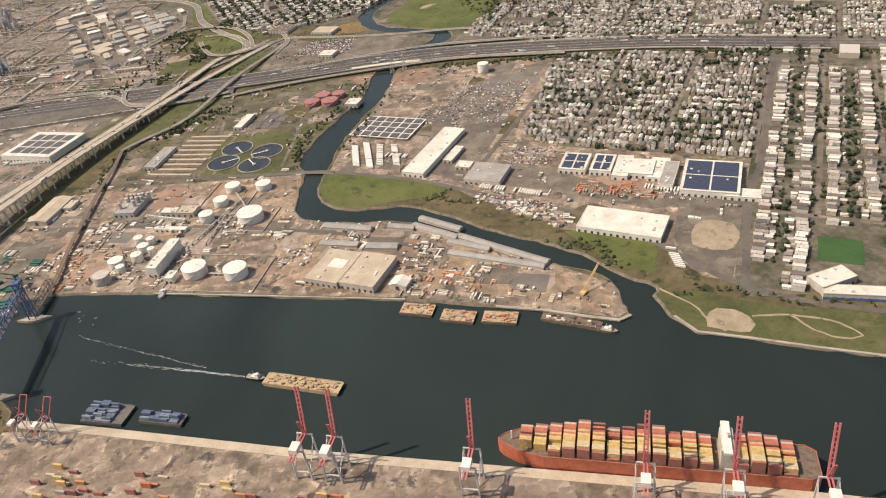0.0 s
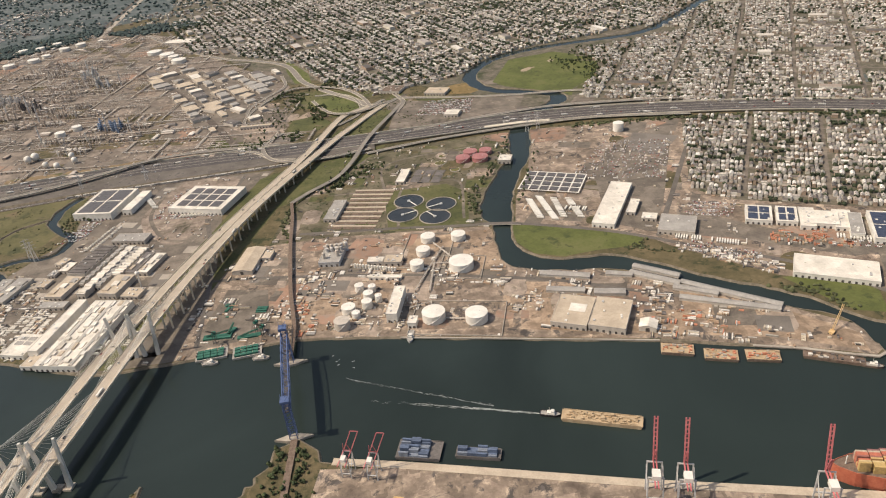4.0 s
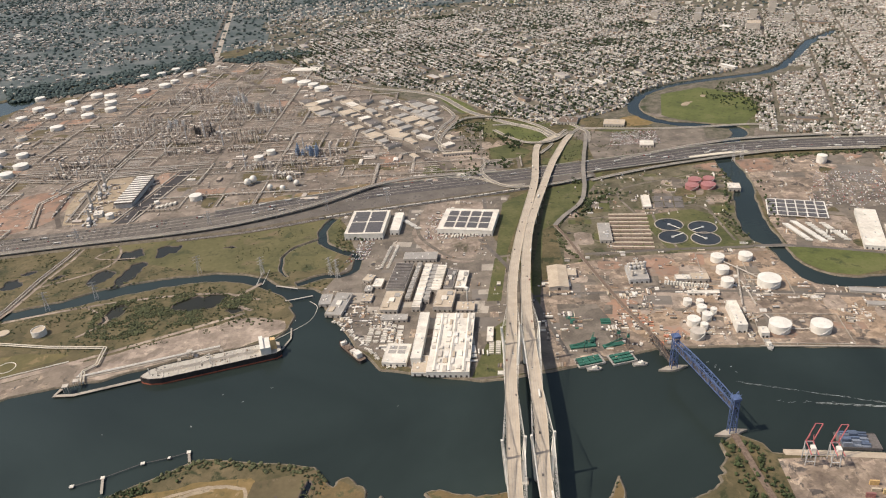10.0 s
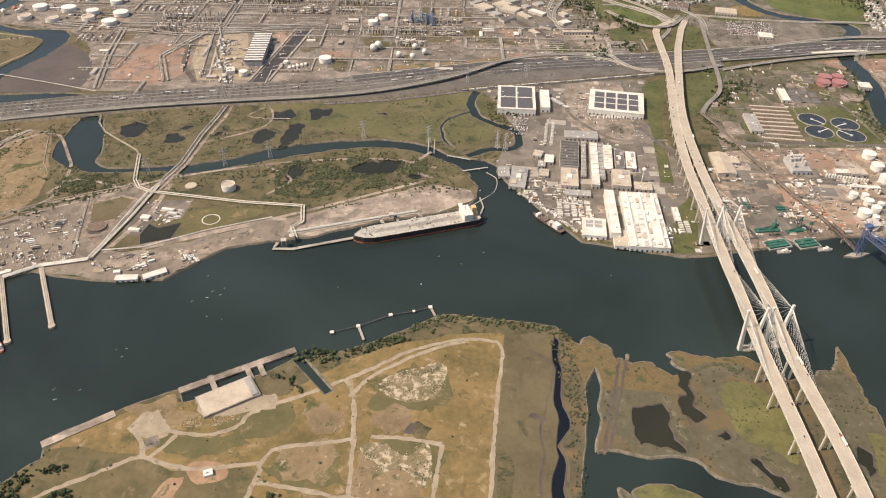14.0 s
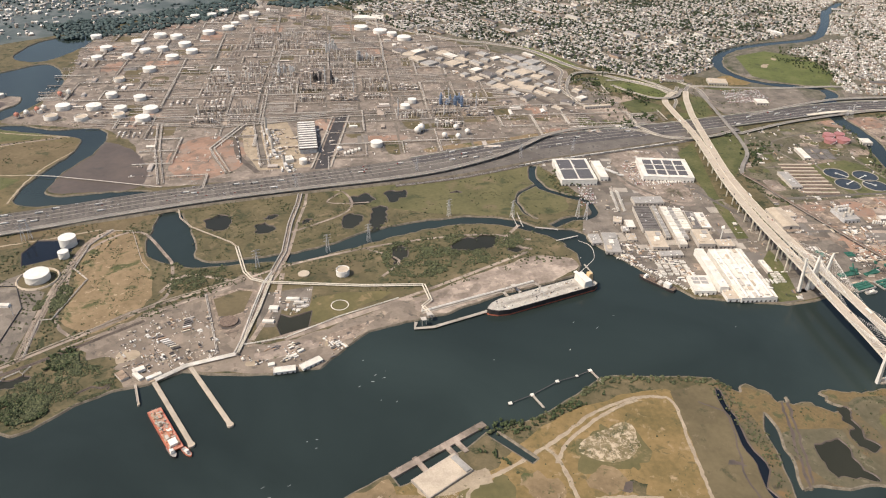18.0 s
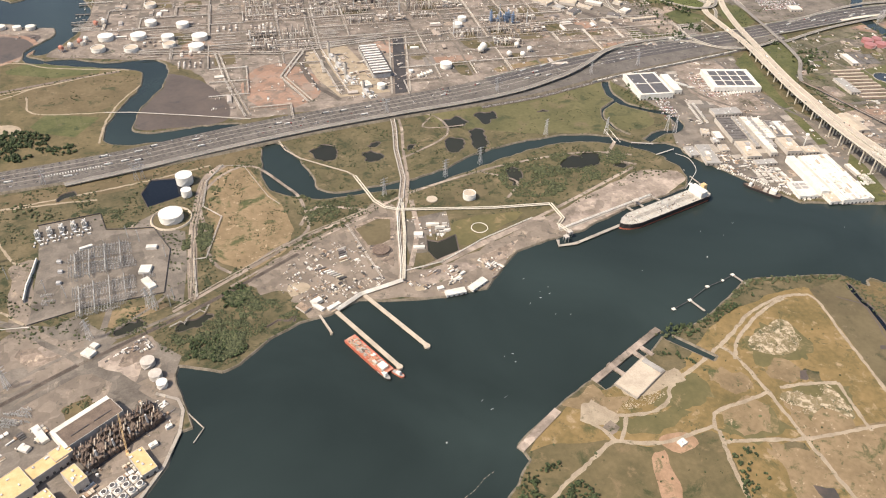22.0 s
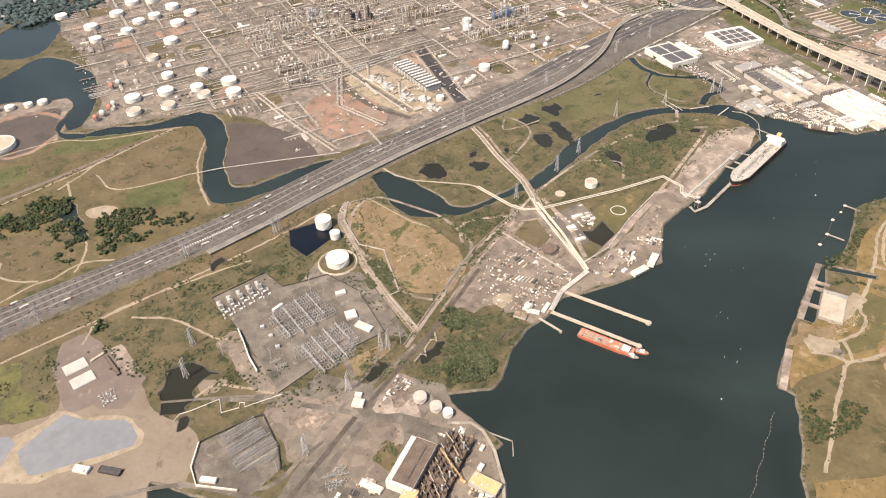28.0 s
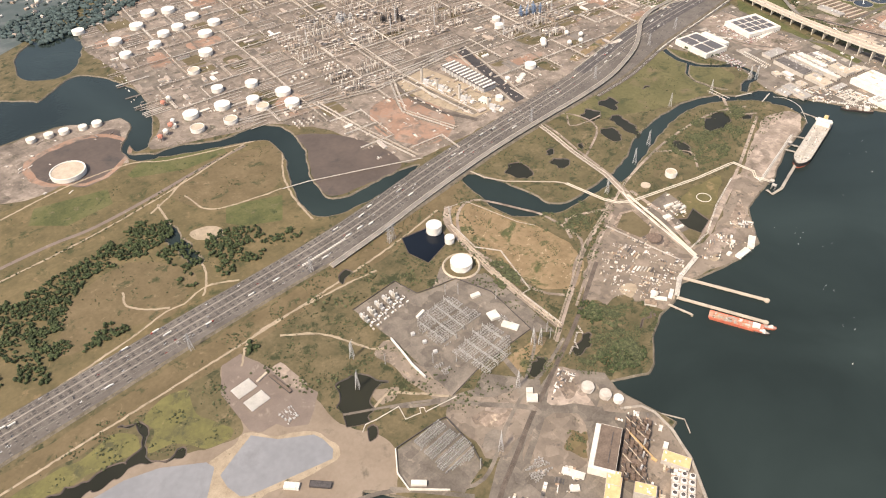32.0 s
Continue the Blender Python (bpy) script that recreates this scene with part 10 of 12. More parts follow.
# power block with an air-cooled condenser
e = thing("condenser_hall", -1727, 2036, LAND, "grey condenser hall with white ribs across its dark roof", "power plant", rot=-97)
s = Soup()
s.box(0, 4, 0, 196, 46, 14)
part("wall", s, ["steel"], e, "dark open steel sides")
s = Soup()
s.box(0, 4, 14, 202, 52, 3)
part("deck", s, ["darkroof"], e)
for k in range(12):
    s = Soup()
    s.gable(-93 + k * 17, 4, 17, 6.4, 50, 0.5, 1.6, 0, 0, 0, 0.0)
    part("roof_rib", s, ["white"], e, "white ridged fan duct")
for k in range(12):
    s = Soup()
    s.box(-93 + k * 17, -22.4, 0, 2.2, 2.2, 14)
    part("column", s, ["white"], e)
for k, (x, y) in enumerate(((-1835, 2123), (-1833, 2060), (-1835, 1967), (-1816, 1872))):
    e = thing("heat_recovery_unit", x, y, LAND, "pale heat recovery boiler with a broad white stack", "power plant", "heat recovery units", rot=-84)
    for u, v, w, d, h, m in ((14, 6, 26, 8, 13, "steel"), (34, 6, 14, 7, 8, "wall"), (48, 8, 12, 9, 6, "white"), (30, -8, 16, 4, 4, "steel"), (8, 22, 10, 7, 5, "wall"), (40, 22, 8, 5, 4, "whiteroof"), (26, 20, 6, 6, 7, "steel")):
        s = Soup()
        s.box(u * 0.8, v, 0, w * 0.8, d, h, taper=0.94)
        part("casing", s, [m], e)
    for u, v, w in ((6, -4, 3.0), (22, 20, 1.2), (34, 18, 1.2)):
        s = Soup()
        s.rod((u, v, 3), (u + 14, v, 3), w * 0.5, 0, 8)
        part("duct", s, ["white"], e)
    s = Soup()
    s.cyl(-6, 6, 0, 4.0, 46 if k % 2 == 0 else 30, 16)
    part("flue", s, ["wall"], e)
    s = Soup()
    s.cyl(-6, 6, 46 if k % 2 == 0 else 30, 3.4, 0.4, 16)
    part("flue_cap", s, ["darksteel"], e)
s = Soup()
s.strip(smooth([(-1894, 2224), (-1788, 2216), (-1736, 2238), (-1651, 2200), (-1600, 2190)], 20), 14, LAND + 0.2)
s.strip(smooth([(-1880, 2210), (-1915, 2120), (-1925, 2040), (-1920, 1960), (-1884, 1854)], 20), 14, LAND + 0.2)
structure("plant_siding", s, ["ballast"], "dark curved railway siding round the power block", "railway")
s = Soup()
s.prism([(-1898, 2190), (-1760, 2195), (-1745, 1850), (-1880, 1868), (-1905, 2000)], LAND + 0.02, LAND + 0.14)
structure("sandy_yard", s, ["path"], "pale sandy yard of the power block", "ground")
s = Soup()
s.prism([(-1610, 2190), (-1572, 2196), (-1703, 1830), (-1737, 1834)], LAND + 0.05, LAND + 0.3)
structure("dark_culvert", s, ["patch"], "dark straight culvert beside the power block", "channel")
for ln in ([(-1618, 2196), (-1745, 1838)], [(-1564, 2200), (-1694, 1832)]):
    s = Soup()
    s.strip(ln, 5, LAND + 2.4, 0, 2.4)
    structure("culvert_wall", s, ["concrete"], "pale concrete wall of the culvert", "wall")
e = thing("wagon_row", -1920, 2010, LAND, "dark tank wagons standing on the curved siding", "wagons")
for k in range(16):
    s = Soup()
    a = k * 11.5
    s.rod((-3 + 5 * math.sin(k / 6), -85 + a, 2.4), (-3 + 5 * math.sin((k + 0.8) / 6), -76 + a, 2.4), 1.5, 0, 8)
    part("wagon", s, ["darksteel" if k % 3 else "white"], e)
building(-1795, 1905, 30, 22, 9, -84, "whiteroof", "white", "white pump house of the power block", "pump_house", units=4)
tank(-1760, 1880, 11, 12, label="white water tank beside the power block")
tank(-1648, 1942, 7, 7, label="small white tank beside a larger one")
for k in range(5):
    e = thing("transformer", -1640 + k * 11, 1905 + k * 4, LAND, "pale switchgear block in a gravel yard", "transformer", "pale switchgear", rot=-10)
    s = Soup()
    s.box(0, 0, 0, 7, 14, 6)
    part("body", s, ["whiteroof"], e)
    s = Soup()
    s.box(0, 10, 0, 6, 4, 4)
    part("cooler", s, ["steel"], e)
s = Soup()
r = random.Random(44)
clutter(s, [(-1880, 1900), (-1660, 1880), (-1650, 2150), (-1850, 2150)], 260, -80, r, 2, 9, 7)
clutter(s, TANK_YARD, 120, 20, r, 2, 7, 3)
clutter(s, RED_DIRT, 60, -10, r, 2, 7, 2.5, cyl=0.05)
clutter(s, [(-1130, 1900), (-850, 1900), (-950, 2150), (-1100, 2150)], 120, -10, r, 2, 8, 4)
structure("plant_goods", s, ["plantmix"], "pipes, pumps and boxes round the power block", "clutter", "stuff")
for x, y, w, d, rot, rf in ((-1239, 3171 + 150, 130, 60, -19, "whiteroof"), (-246, 2145, 66, 52, -25, "tanroof"), (-375, 2222, 62, 60, -25, "brownroof"), (-227, 1930, 40, 40, -21, "whiteroof"), (-780, 2040, 90, 14, -7, "tanroof")):
    building(x, y, w, d, 8, rot, rf, "wall", {"greyroof": "low grey-roofed warehouse by the junction", "tanroof": "low tan-roofed hall by the junction", "whiteroof": "low white-roofed warehouse by the junction", "darkroof": "low dark-roofed warehouse by the junction", "brownroof": "red-brown brick building by the junction"}[rf], "warehouse", units=4)
r = random.Random(45)
yard_s = Soup()
for i in range(-9, 10):
    for j in range(-9, 10):
        x, y = turned(i * 58, j * 62, 25, -930, 2400)
        if inside(WAREHOUSES, x, y) and r.random() < 0.85:
            rf = r.choice(("whiteroof", "greyroof", "greyroof", "tanroof", "darkroof", "greyroof", "tanroof"))
            building(x + r.uniform(-9, 9), y + r.uniform(-9, 9), r.uniform(16, 54), r.uniform(20, 60), r.uniform(5, 9), 25 + r.choice((-3, 0, 3, 40)) * r.random(), rf, "wall", {"greyroof": "low grey-roofed warehouse by the junction", "tanroof": "low tan-roofed hall by the junction", "whiteroof": "low white-roofed warehouse by the junction", "darkroof": "low dark-roofed warehouse by the junction"}[rf], "warehouse", units=1, parapet=0, doors=False)
clutter(yard_s, WAREHOUSES, 700, 25, r, 1.8, 7, 3)
structure("warehouse_yard_goods", yard_s, ["clutter"], "vehicles and stacks between the warehouses", "clutter", "stuff")
building(845, 3233, 60, 70, 30, -30, "tanroof", "wall", "tall pale block in the far town", "tower_block", units=3)
for x, y, h in ((700, 3500, 40), (950, 3420, 46), (1120, 3541, 60), (1060, 3300, 36), (560, 3700, 30), (780, 3650, 34), (1250, 3400, 38)):
    building(x, y, 34, 30, h, -28, "greyroof", "wall", "tall apartment block in the far town", "apartment_block", units=2, doors=False, group="far apartment blocks")
# ---------------------------------------------------------------- oil terminal on the marsh
RACK = [(-2103, 1787), (-2088, 1715), (-2084, 1653), (-2061, 1602), (-1979, 1506), (-1969, 1484), (-1962, 1376), (-1950, 1345), (-1926, 1325), (-1891, 1312), (-1735, 1255), (-1618, 1223), (-1620, 1166), (-1640, 1151), (-1633, 1110)]
CORR_A = [(-1780, 1760), (-1788, 1728), (-1808, 1653), (-1841, 1557), (-1872, 1433), (-1905, 1362), (-1928, 1322), (-1960, 1231), (-1986, 1151), (-2005, 1106)]
CORR_B = [(-2404, 1185), (-2316, 1226), (-2226, 1266), (-2128, 1310), (-1968, 1351), (-1864, 1380), (-1702, 1400), (-1560, 1400), (-1420, 1380), (-1330, 1330)]
CORR_C = [(-2230, 1640), (-2276, 1585), (-2300, 1491), (-2271, 1440), (-2324, 1315), (-2346, 1318), (-2359, 1207)]
def straight(line, step=18.0):
    """Points along a line, keeping its corners."""
    out = []
    for a, b in zip(line, line[1:]):
        n = max(1, int(math.dist(a, b) / step))
        out += [(a[0] + (b[0] - a[0]) * k / n, a[1] + (b[1] - a[1]) * k / n) for k in range(n)]
    return out + [line[-1]]


s = Soup()
for line, w, m in ((CORR_A, 13, 0), (CORR_B, 7, 0), ([(-1955, 1131), (-1814, 1159), (-1633, 1201), (-1358, 1283)], 8, 0), ([(-2130, 1350), (-2080, 1400), (-1975, 1345)], 8, 0), ([(-1345, 1290), (-1390, 1340), (-1330, 1400)], 8, 0), ([(-2280, 1240), (-2200, 1290), (-2120, 1330), (-2105, 1440), (-2120, 1500), (-2170, 1612), (-2240, 1600), (-2300, 1520), (-2310, 1400), (-2315, 1300), (-2280, 1240)], 7, 0),
                   ([(-1700, 1400), (-1640, 1330), (-1690, 1280)], 6, 0), ([(-1860, 1510), (-1700, 1580), (-1690, 1680), (-1760, 1720)], 6, 0), ([(-1640, 1610), (-1700, 1620), (-1740, 1640), (-1700, 1680)], 5, 0)):
    s.strip(smooth(line, 18), w, LAND + 0.14)
structure("terminal_track", s, ["dirt"], "pale sandy service tracks across the terminal", "track")
s = Soup()
s.strip(smooth([(-2230, 1640), (-2281, 1588), (-2328, 1430), (-2352, 1303), (-2366, 1203)], 18), 18, LAND + 0.1)
s.strip(smooth([(-2298, 1215), (-2143, 1281), (-1994, 1331)], 18), 5, LAND + 0.1)
s.strip(straight([(-1775, 1721), (-1793, 1644), (-1827, 1549), (-1863, 1428), (-1895, 1356), (-1918, 1316)]), 7, LAND + 0.16)
s.strip(straight([(-1887, 1351), (-1913, 1247), (-1971, 1143)]), 10, LAND + 0.16)
s.strip([(-1913, 1128), (-1674, 1186), (-1651, 1185)], 9, LAND + 0.16)
structure("pipe_corridor", s, ["dirt"], "bare tan pipeline corridor", "track")


def pipeline(line, offs, rr, z, mat, label, every=18.0, name="pipe_bridge"):
    sm = straight(line)
    x0, y0 = sm[0][:2]
    e = thing(name, x0, y0, LAND, label, "pipeline", "pipelines")
    for o in offs:
        ln = shifted(sm, o)
        s = Soup()
        tube(s, [(a[0] - x0, a[1] - y0, z) for a in ln], rr)
        part("pipe", s, [mat], e)
    w = (max(offs) - min(offs)) + 2
    for k, p in enumerate(sm[1:-1]):
        s = Soup()
        s.box(p[0] - x0, p[1] - y0, 0, w, 0.8, z - rr, 90)
        part("support", s, ["concrete"], e)
    return e


DOUBLE = (-3.4, -2.0, 2.0, 3.4)
pipeline(RACK[5:9], DOUBLE, 0.7, 2.6, "deck_edge", "thick white pipelines on low sleepers")
pipeline(RACK[8:12], DOUBLE, 0.7, 2.6, "deck_edge", "thick white pipelines on low sleepers")
pipeline(RACK[:6], (-1.2, 1.2), 0.7, 2.2, "deck", "pale pipelines crossing the marsh")
pipeline(RACK[11:], DOUBLE, 0.7, 4.0, "deck_edge", "white pipelines rising onto the jetty")
pipeline(CORR_A[:6], (-6, -4.6, 3.2, 4.6), 0.6, 2.2, "wall", "pale pipelines crossing the marsh")
pipeline(CORR_A[5:], (-3, -1.5, 1.5), 0.7, 2.4, "whiteroof", "pale pipelines along the terminal road")
pipeline([(-2281, 1588), (-2328, 1430), (-2352, 1303), (-2366, 1203)], (-4, -2, 2, 4), 0.5, 1.6, "tanroof", "tan pipelines beside the bare mound")
pipeline(CORR_C, (-1, 1), 0.6, 1.8, "wall", "pale zigzag pipeline beside the bare mound")
pipeline([(-2404, 1192), (-2316, 1233), (-2128, 1317), (-1968, 1358)], (-1, 1), 0.5, 1.2, "tanroof", "tan pipelines along the sandy track")
pipeline([(-2455, 1998), (-2392, 1975), (-2268, 1910), (-2125, 1832)], (-1, 1), 0.6, 2.2, "wall", "thin pale pipeline across the mud flat")
pipeline([(-2002, 1109), (-2085, 1102), (-2138, 1078)], (-4, -2, 0, 2, 4), 0.8, 3.0, "whiteroof", "pale pipelines along the jetty head")
pipeline([(-1640, 1151), (-1647, 1135), (-1395, 1169)], (-1.5, 1.5), 0.8, 3.5, "white", "white pipelines along the tanker berth")
pipeline([(-2801, 1306), (-2787, 1314), (-2768, 1308), (-2720, 1299), (-2731, 1270), (-2703, 1260), (-2697, 1269), (-2691, 1264), (-2695, 1255), (-2633, 1238)], (-0.5, 0.5), 0.35, 1.4, "whiteroof", "thin pale zigzag pipeline by the substation")
pipeline([(-2043, 1316), (-2033, 1121)], (-1.2, 1.2), 0.6, 1.8, "wall", "pale pipelines along the brown bund")
pipeline([(-1909, 1346), (-1948, 1233), (-1998, 1112)], (-2.4, -0.8, 0.8, 2.4), 0.7, 3.0, "deck_edge", "thick pale pipelines running down to the jetties")
pipeline([(-1987, 1134), (-1912, 1132), (-1804, 1168), (-1678, 1194)], (-1, 1), 0.5, 1.6, "whiteroof", "pale pipelines along the terminal shore road")
pipeline([(-2245, 1640), (-2188, 1622), (-2166, 1478), (-2150, 1440)], (0,), 0.5, 1.4, "wall", "thin pale pipeline round the scraped mound")
tank(-1767, 1312, 14, 11, "white", "white floating-roof tank in a bare earth bund", True)
s = Soup()
s.prism(wobble(-1757, 1330, 42, 30, 20, 16, 3, 0.15), LAND + 0.02, LAND + 0.1)
s.prism(wobble(-1860, 1330, 16, 12, 0, 16, 5, 0.12), LAND + 0.02, LAND + 0.1)
structure("earth_bund", s, ["brown"], "bare brown earth inside tank bunds", "ground")
for x, y, rr, m in ((-2006, 1213, 17, "rust"), (-1845, 1335, 12, "tanroof")):
    e = thing("ring_foundation", x, y, LAND, "round rust-brown foundation of a removed tank", "foundation", "tank bases")
    s = Soup()
    s.cyl(0, 0, 0, rr, 2.2, 24)
    part("ring", s, [m], e)
e = thing("ring_kerb", -1795, 1205, LAND, "pale ring kerb lying in the grass", "foundation")
s = Soup()
for k in range(30):
    a0, a1 = 2 * math.pi * k / 30, 2 * math.pi * (k + 1) / 30
    s.prism([(q * math.cos(a), q * math.sin(a)) for q, a in ((16, a0), (16, a1), (17.6, a1), (17.6, a0))], 0, 0.6)
part("kerb", s, ["whiteroof"], e)
# tanker berth: platform, walkways, dolphins
e = thing("tanker_berth", -1560, 1100, 0, "concrete tanker berth with walkways on piles", "jetty")
for line, w in (([(-1667, 1108), (-1675, 1090), (-1640, 1084), (-1454, 1112)], 7), ([(-1647, 1132), (-1395, 1166)], 6), ([(-1395, 1166), (-1385, 1138)], 6), ([(-1470, 1156), (-1462, 1118)], 6), ([(-1440, 1160), (-1432, 1122)], 6), ([(-1280, 1128), (-1262, 1165), (-1262, 1200)], 3)):
    s = Soup()
    s.strip([(x + 1560, y - 1100) for x, y in line], w, 3.4, 0, 1.0)
    part("walkway", s, ["concrete"], e)
    for a, b in zip(line, line[1:]):
        n = int(math.dist(a, b) / 22) + 1
        for k in range(n + 1):
            x, y = a[0] + (b[0] - a[0]) * k / n, a[1] + (b[1] - a[1]) * k / n
            s = Soup()
            s.cyl(x + 1560, y - 1100, -2, 0.8, 4.5, 6)
            part("pile", s, ["concrete"], e)
for x, y in ((-1640, 1110), (-1655, 1098), (-1448, 1152)):
    s = Soup()
    for a in (-4, 4):
        for b in (-4, 4):
            s.rod((x + 1560 + a, y - 1100 + b, 3), (x + 1560 + a, y - 1100 + b, 15), 0.5)
    s.box(x + 1560, y - 1100, 15, 10, 10, 1)
    part("loading_tower", s, ["wall"], e)
for nm, a, b, w in (("long_jetty", (-2082, 1104), (-2025, 937), 8), ("barge_jetty", (-2140, 1076), (-2085, 911), 8), ("foot_jetty", (-2170, 1078), (-2164, 1028), 3.5)):
    e = thing(nm, a[0], a[1], 0, "narrow concrete jetty on piles", "jetty", "jetties")
    s = Soup()
    s.strip([(0, 0), (b[0] - a[0], b[1] - a[1])], w, 3.6, 0, 1.2)
    part("deck", s, ["tanroof"], e)
    for off in (-1.5, 1.5):
        s = Soup()
        ln = shifted([(0, 0), (b[0] - a[0], b[1] - a[1])], off)
        s.rod((*ln[0], 4.4), (*ln[1], 4.4), 0.5)
        part("pipe", s, ["wall"], e)
    n = int(math.dist(a, b) / 16)
    for k in range(n + 1):
        s = Soup()
        s.box((b[0] - a[0]) * k / n, (b[1] - a[1]) * k / n, -2, w * 0.8, 1.2, 4.6, math.degrees(math.atan2(b[1] - a[1], b[0] - a[0])) + 90)
        part("pile_bent", s, ["concrete"], e)
    s = Soup()
    s.cyl(b[0] - a[0], b[1] - a[1], -2, w * 0.7, 5.8, 10)
    part("head", s, ["tanroof"], e)
building(-1925, 1040, 38, 14, 5, -6, "whiteroof", "white", "white shed on the terminal quay", units=0)
building(-1878, 1044, 40, 14, 5, 22, "whiteroof", "white", "white shed on the terminal quay", units=0)
for x, y, w, d, rot in ((-1905, 1075, 14, 6, 20), (-1890, 1085, 12, 5, 20), (-1945, 1062, 12, 8, 0), (-1935, 1190, 22, 8, -20), (-1920, 1230, 18, 12, -20), (-1880, 1250, 26, 7, -20), (-1870, 1235, 20, 6, -20), (-2140, 1090, 26, 8, 20), (-2165, 1115, 20, 12, 20)):
    building(x, y, w, d, 4, rot, "whiteroof", "white", "small white hut on the terminal yard", "hut", units=0, parapet=0, doors=False, group="terminal huts")
building(-2192, 1106, 24, 14, 5, -62, "ochre", "wall", "tan-roofed store on the terminal yard", units=0, parapet=0, doors=False)
building(-2166, 1098, 24, 8, 4, -58, "whiteroof", "white", "long white hut on the terminal yard", "hut", units=0, parapet=0, doors=False, group="terminal huts")
pipeline([(-2415, 1146), (-2395, 1153), (-2390, 1145), (-2382, 1158), (-2359, 1169), (-2353, 1160), (-2343, 1178)], (-1, 1), 0.5, 3.0, "wall", "pale pipe bridge with expansion loops over the marsh")
# footbridges, floating boom and wharf sheds at the creek mouth
for a, b in (((-1298, 1377), (-1252, 1352)), ((-1277, 1307), (-1220, 1313))):
    e = thing("footbridge", a[0], a[1], 0, "narrow pale footbridge on piles over the creek", "bridge", "creek footbridges")
    s = Soup()
    s.strip([(0, 0), (b[0] - a[0], b[1] - a[1])], 3.0, 4.2, 0, 0.7)
    part("deck", s, ["wall"], e)
    for k in range(4):
        s = Soup()
        s.cyl((b[0] - a[0]) * k / 3, (b[1] - a[1]) * k / 3, -1, 0.6, 4.6, 6)
        part("pile", s, ["concrete"], e)
e = thing("oil_boom", -1226, 1298, 0, "pale curved floating boom at the creek mouth", "boom")
bm_line = smooth([(0, 0), (15, -29), (1, -74), (-30, -101), (-76, -133)], 6.0)
for a, b in zip(bm_line, bm_line[1:]):
    s = Soup()
    s.rod((*a, 0.4), (a[0] + (b[0] - a[0]) * 0.9, a[1] + (b[1] - a[1]) * 0.9, 0.4), 0.6, 0, 6)
    part("float", s, ["whiteroof"], e)
for x, y in ((-1328, 1451), (-1315, 1448)):
    pipeline([(x, y), (x - 12, y - 65)], (0,), 0.6, 5.0, "whiteroof", "pale pipe crossing over the creek")
r = random.Random(61)
s = Soup()
clutter(s, [(-2245, 1205), (-2190, 1120), (-2170, 1088), (-2020, 1110), (-2045, 1280), (-2130, 1270)], 560, 20, r, 0.8, 3.4, 2.0, cyl=0.08)
clutter(s, [(-1935, 1290), (-1835, 1285), (-1855, 1215), (-1925, 1180)], 90, -20, r, 1.0, 4.5, 2.4, cyl=0.1)
for k in range(8):
    s.box(-2130 + k * 4, 1200 - k * 6, LAND, 15, 3, 3, 8)
clutter(s, [(-2000, 1112), (-1985, 1075), (-1850, 1045), (-1780, 1100), (-1860, 1120)], 170, 20, r, 1.5, 6, 3)
for k in range(7):
    s.box(-2085 + k * 1.5, 1205 + k * 6.5, LAND, 16, 3, 3, 8)
structure("terminal_goods", s, ["clutter"], "stacks, skips and vehicles in the terminal yards", "clutter", "stuff")

# ---------------------------------------------------------------- tanks, substations and power station on the left
tank(-2366, 1472, 24, 15)
tank(-2320, 1600, 18, 20, label="tall white storage tank standing beside a lined basin")
tank(-2324, 1547, 11, 15)
e = thing("tank_bund", -2366, 1472, LAND, "round earth bund wall round a white tank", "bund")
s = Soup()
for k in range(40):
    a = 2 * math.pi * k / 40
    s.v += [(q * math.cos(a), q * math.sin(a), z) for q, z in ((37, 0), (39, 3), (40.5, 3), (42.5, 0))]
    for i in range(4):
        s.f.append((k * 4 + i, (k + 1) % 40 * 4 + i, (k + 1) % 40 * 4 + (i + 1) % 4, k * 4 + (i + 1) % 4))
        s.m.append(0)
part("wall", s, ["tanroof"], e)
s = Soup()
s.cyl(0, 0, 0.02, 38, 0.1, 40)
part("floor", s, ["brown"], e)
for x, y, rr in ((-2458, 1074, 12), (-2450, 1041, 11), (-2443, 1018, 9)):
    tank(x, y, rr * 0.95, 9, "wall" if rr > 9 else "white", "pinkish-white fuel tank beside the power station" if rr > 9 else "white fuel tank beside the power station")


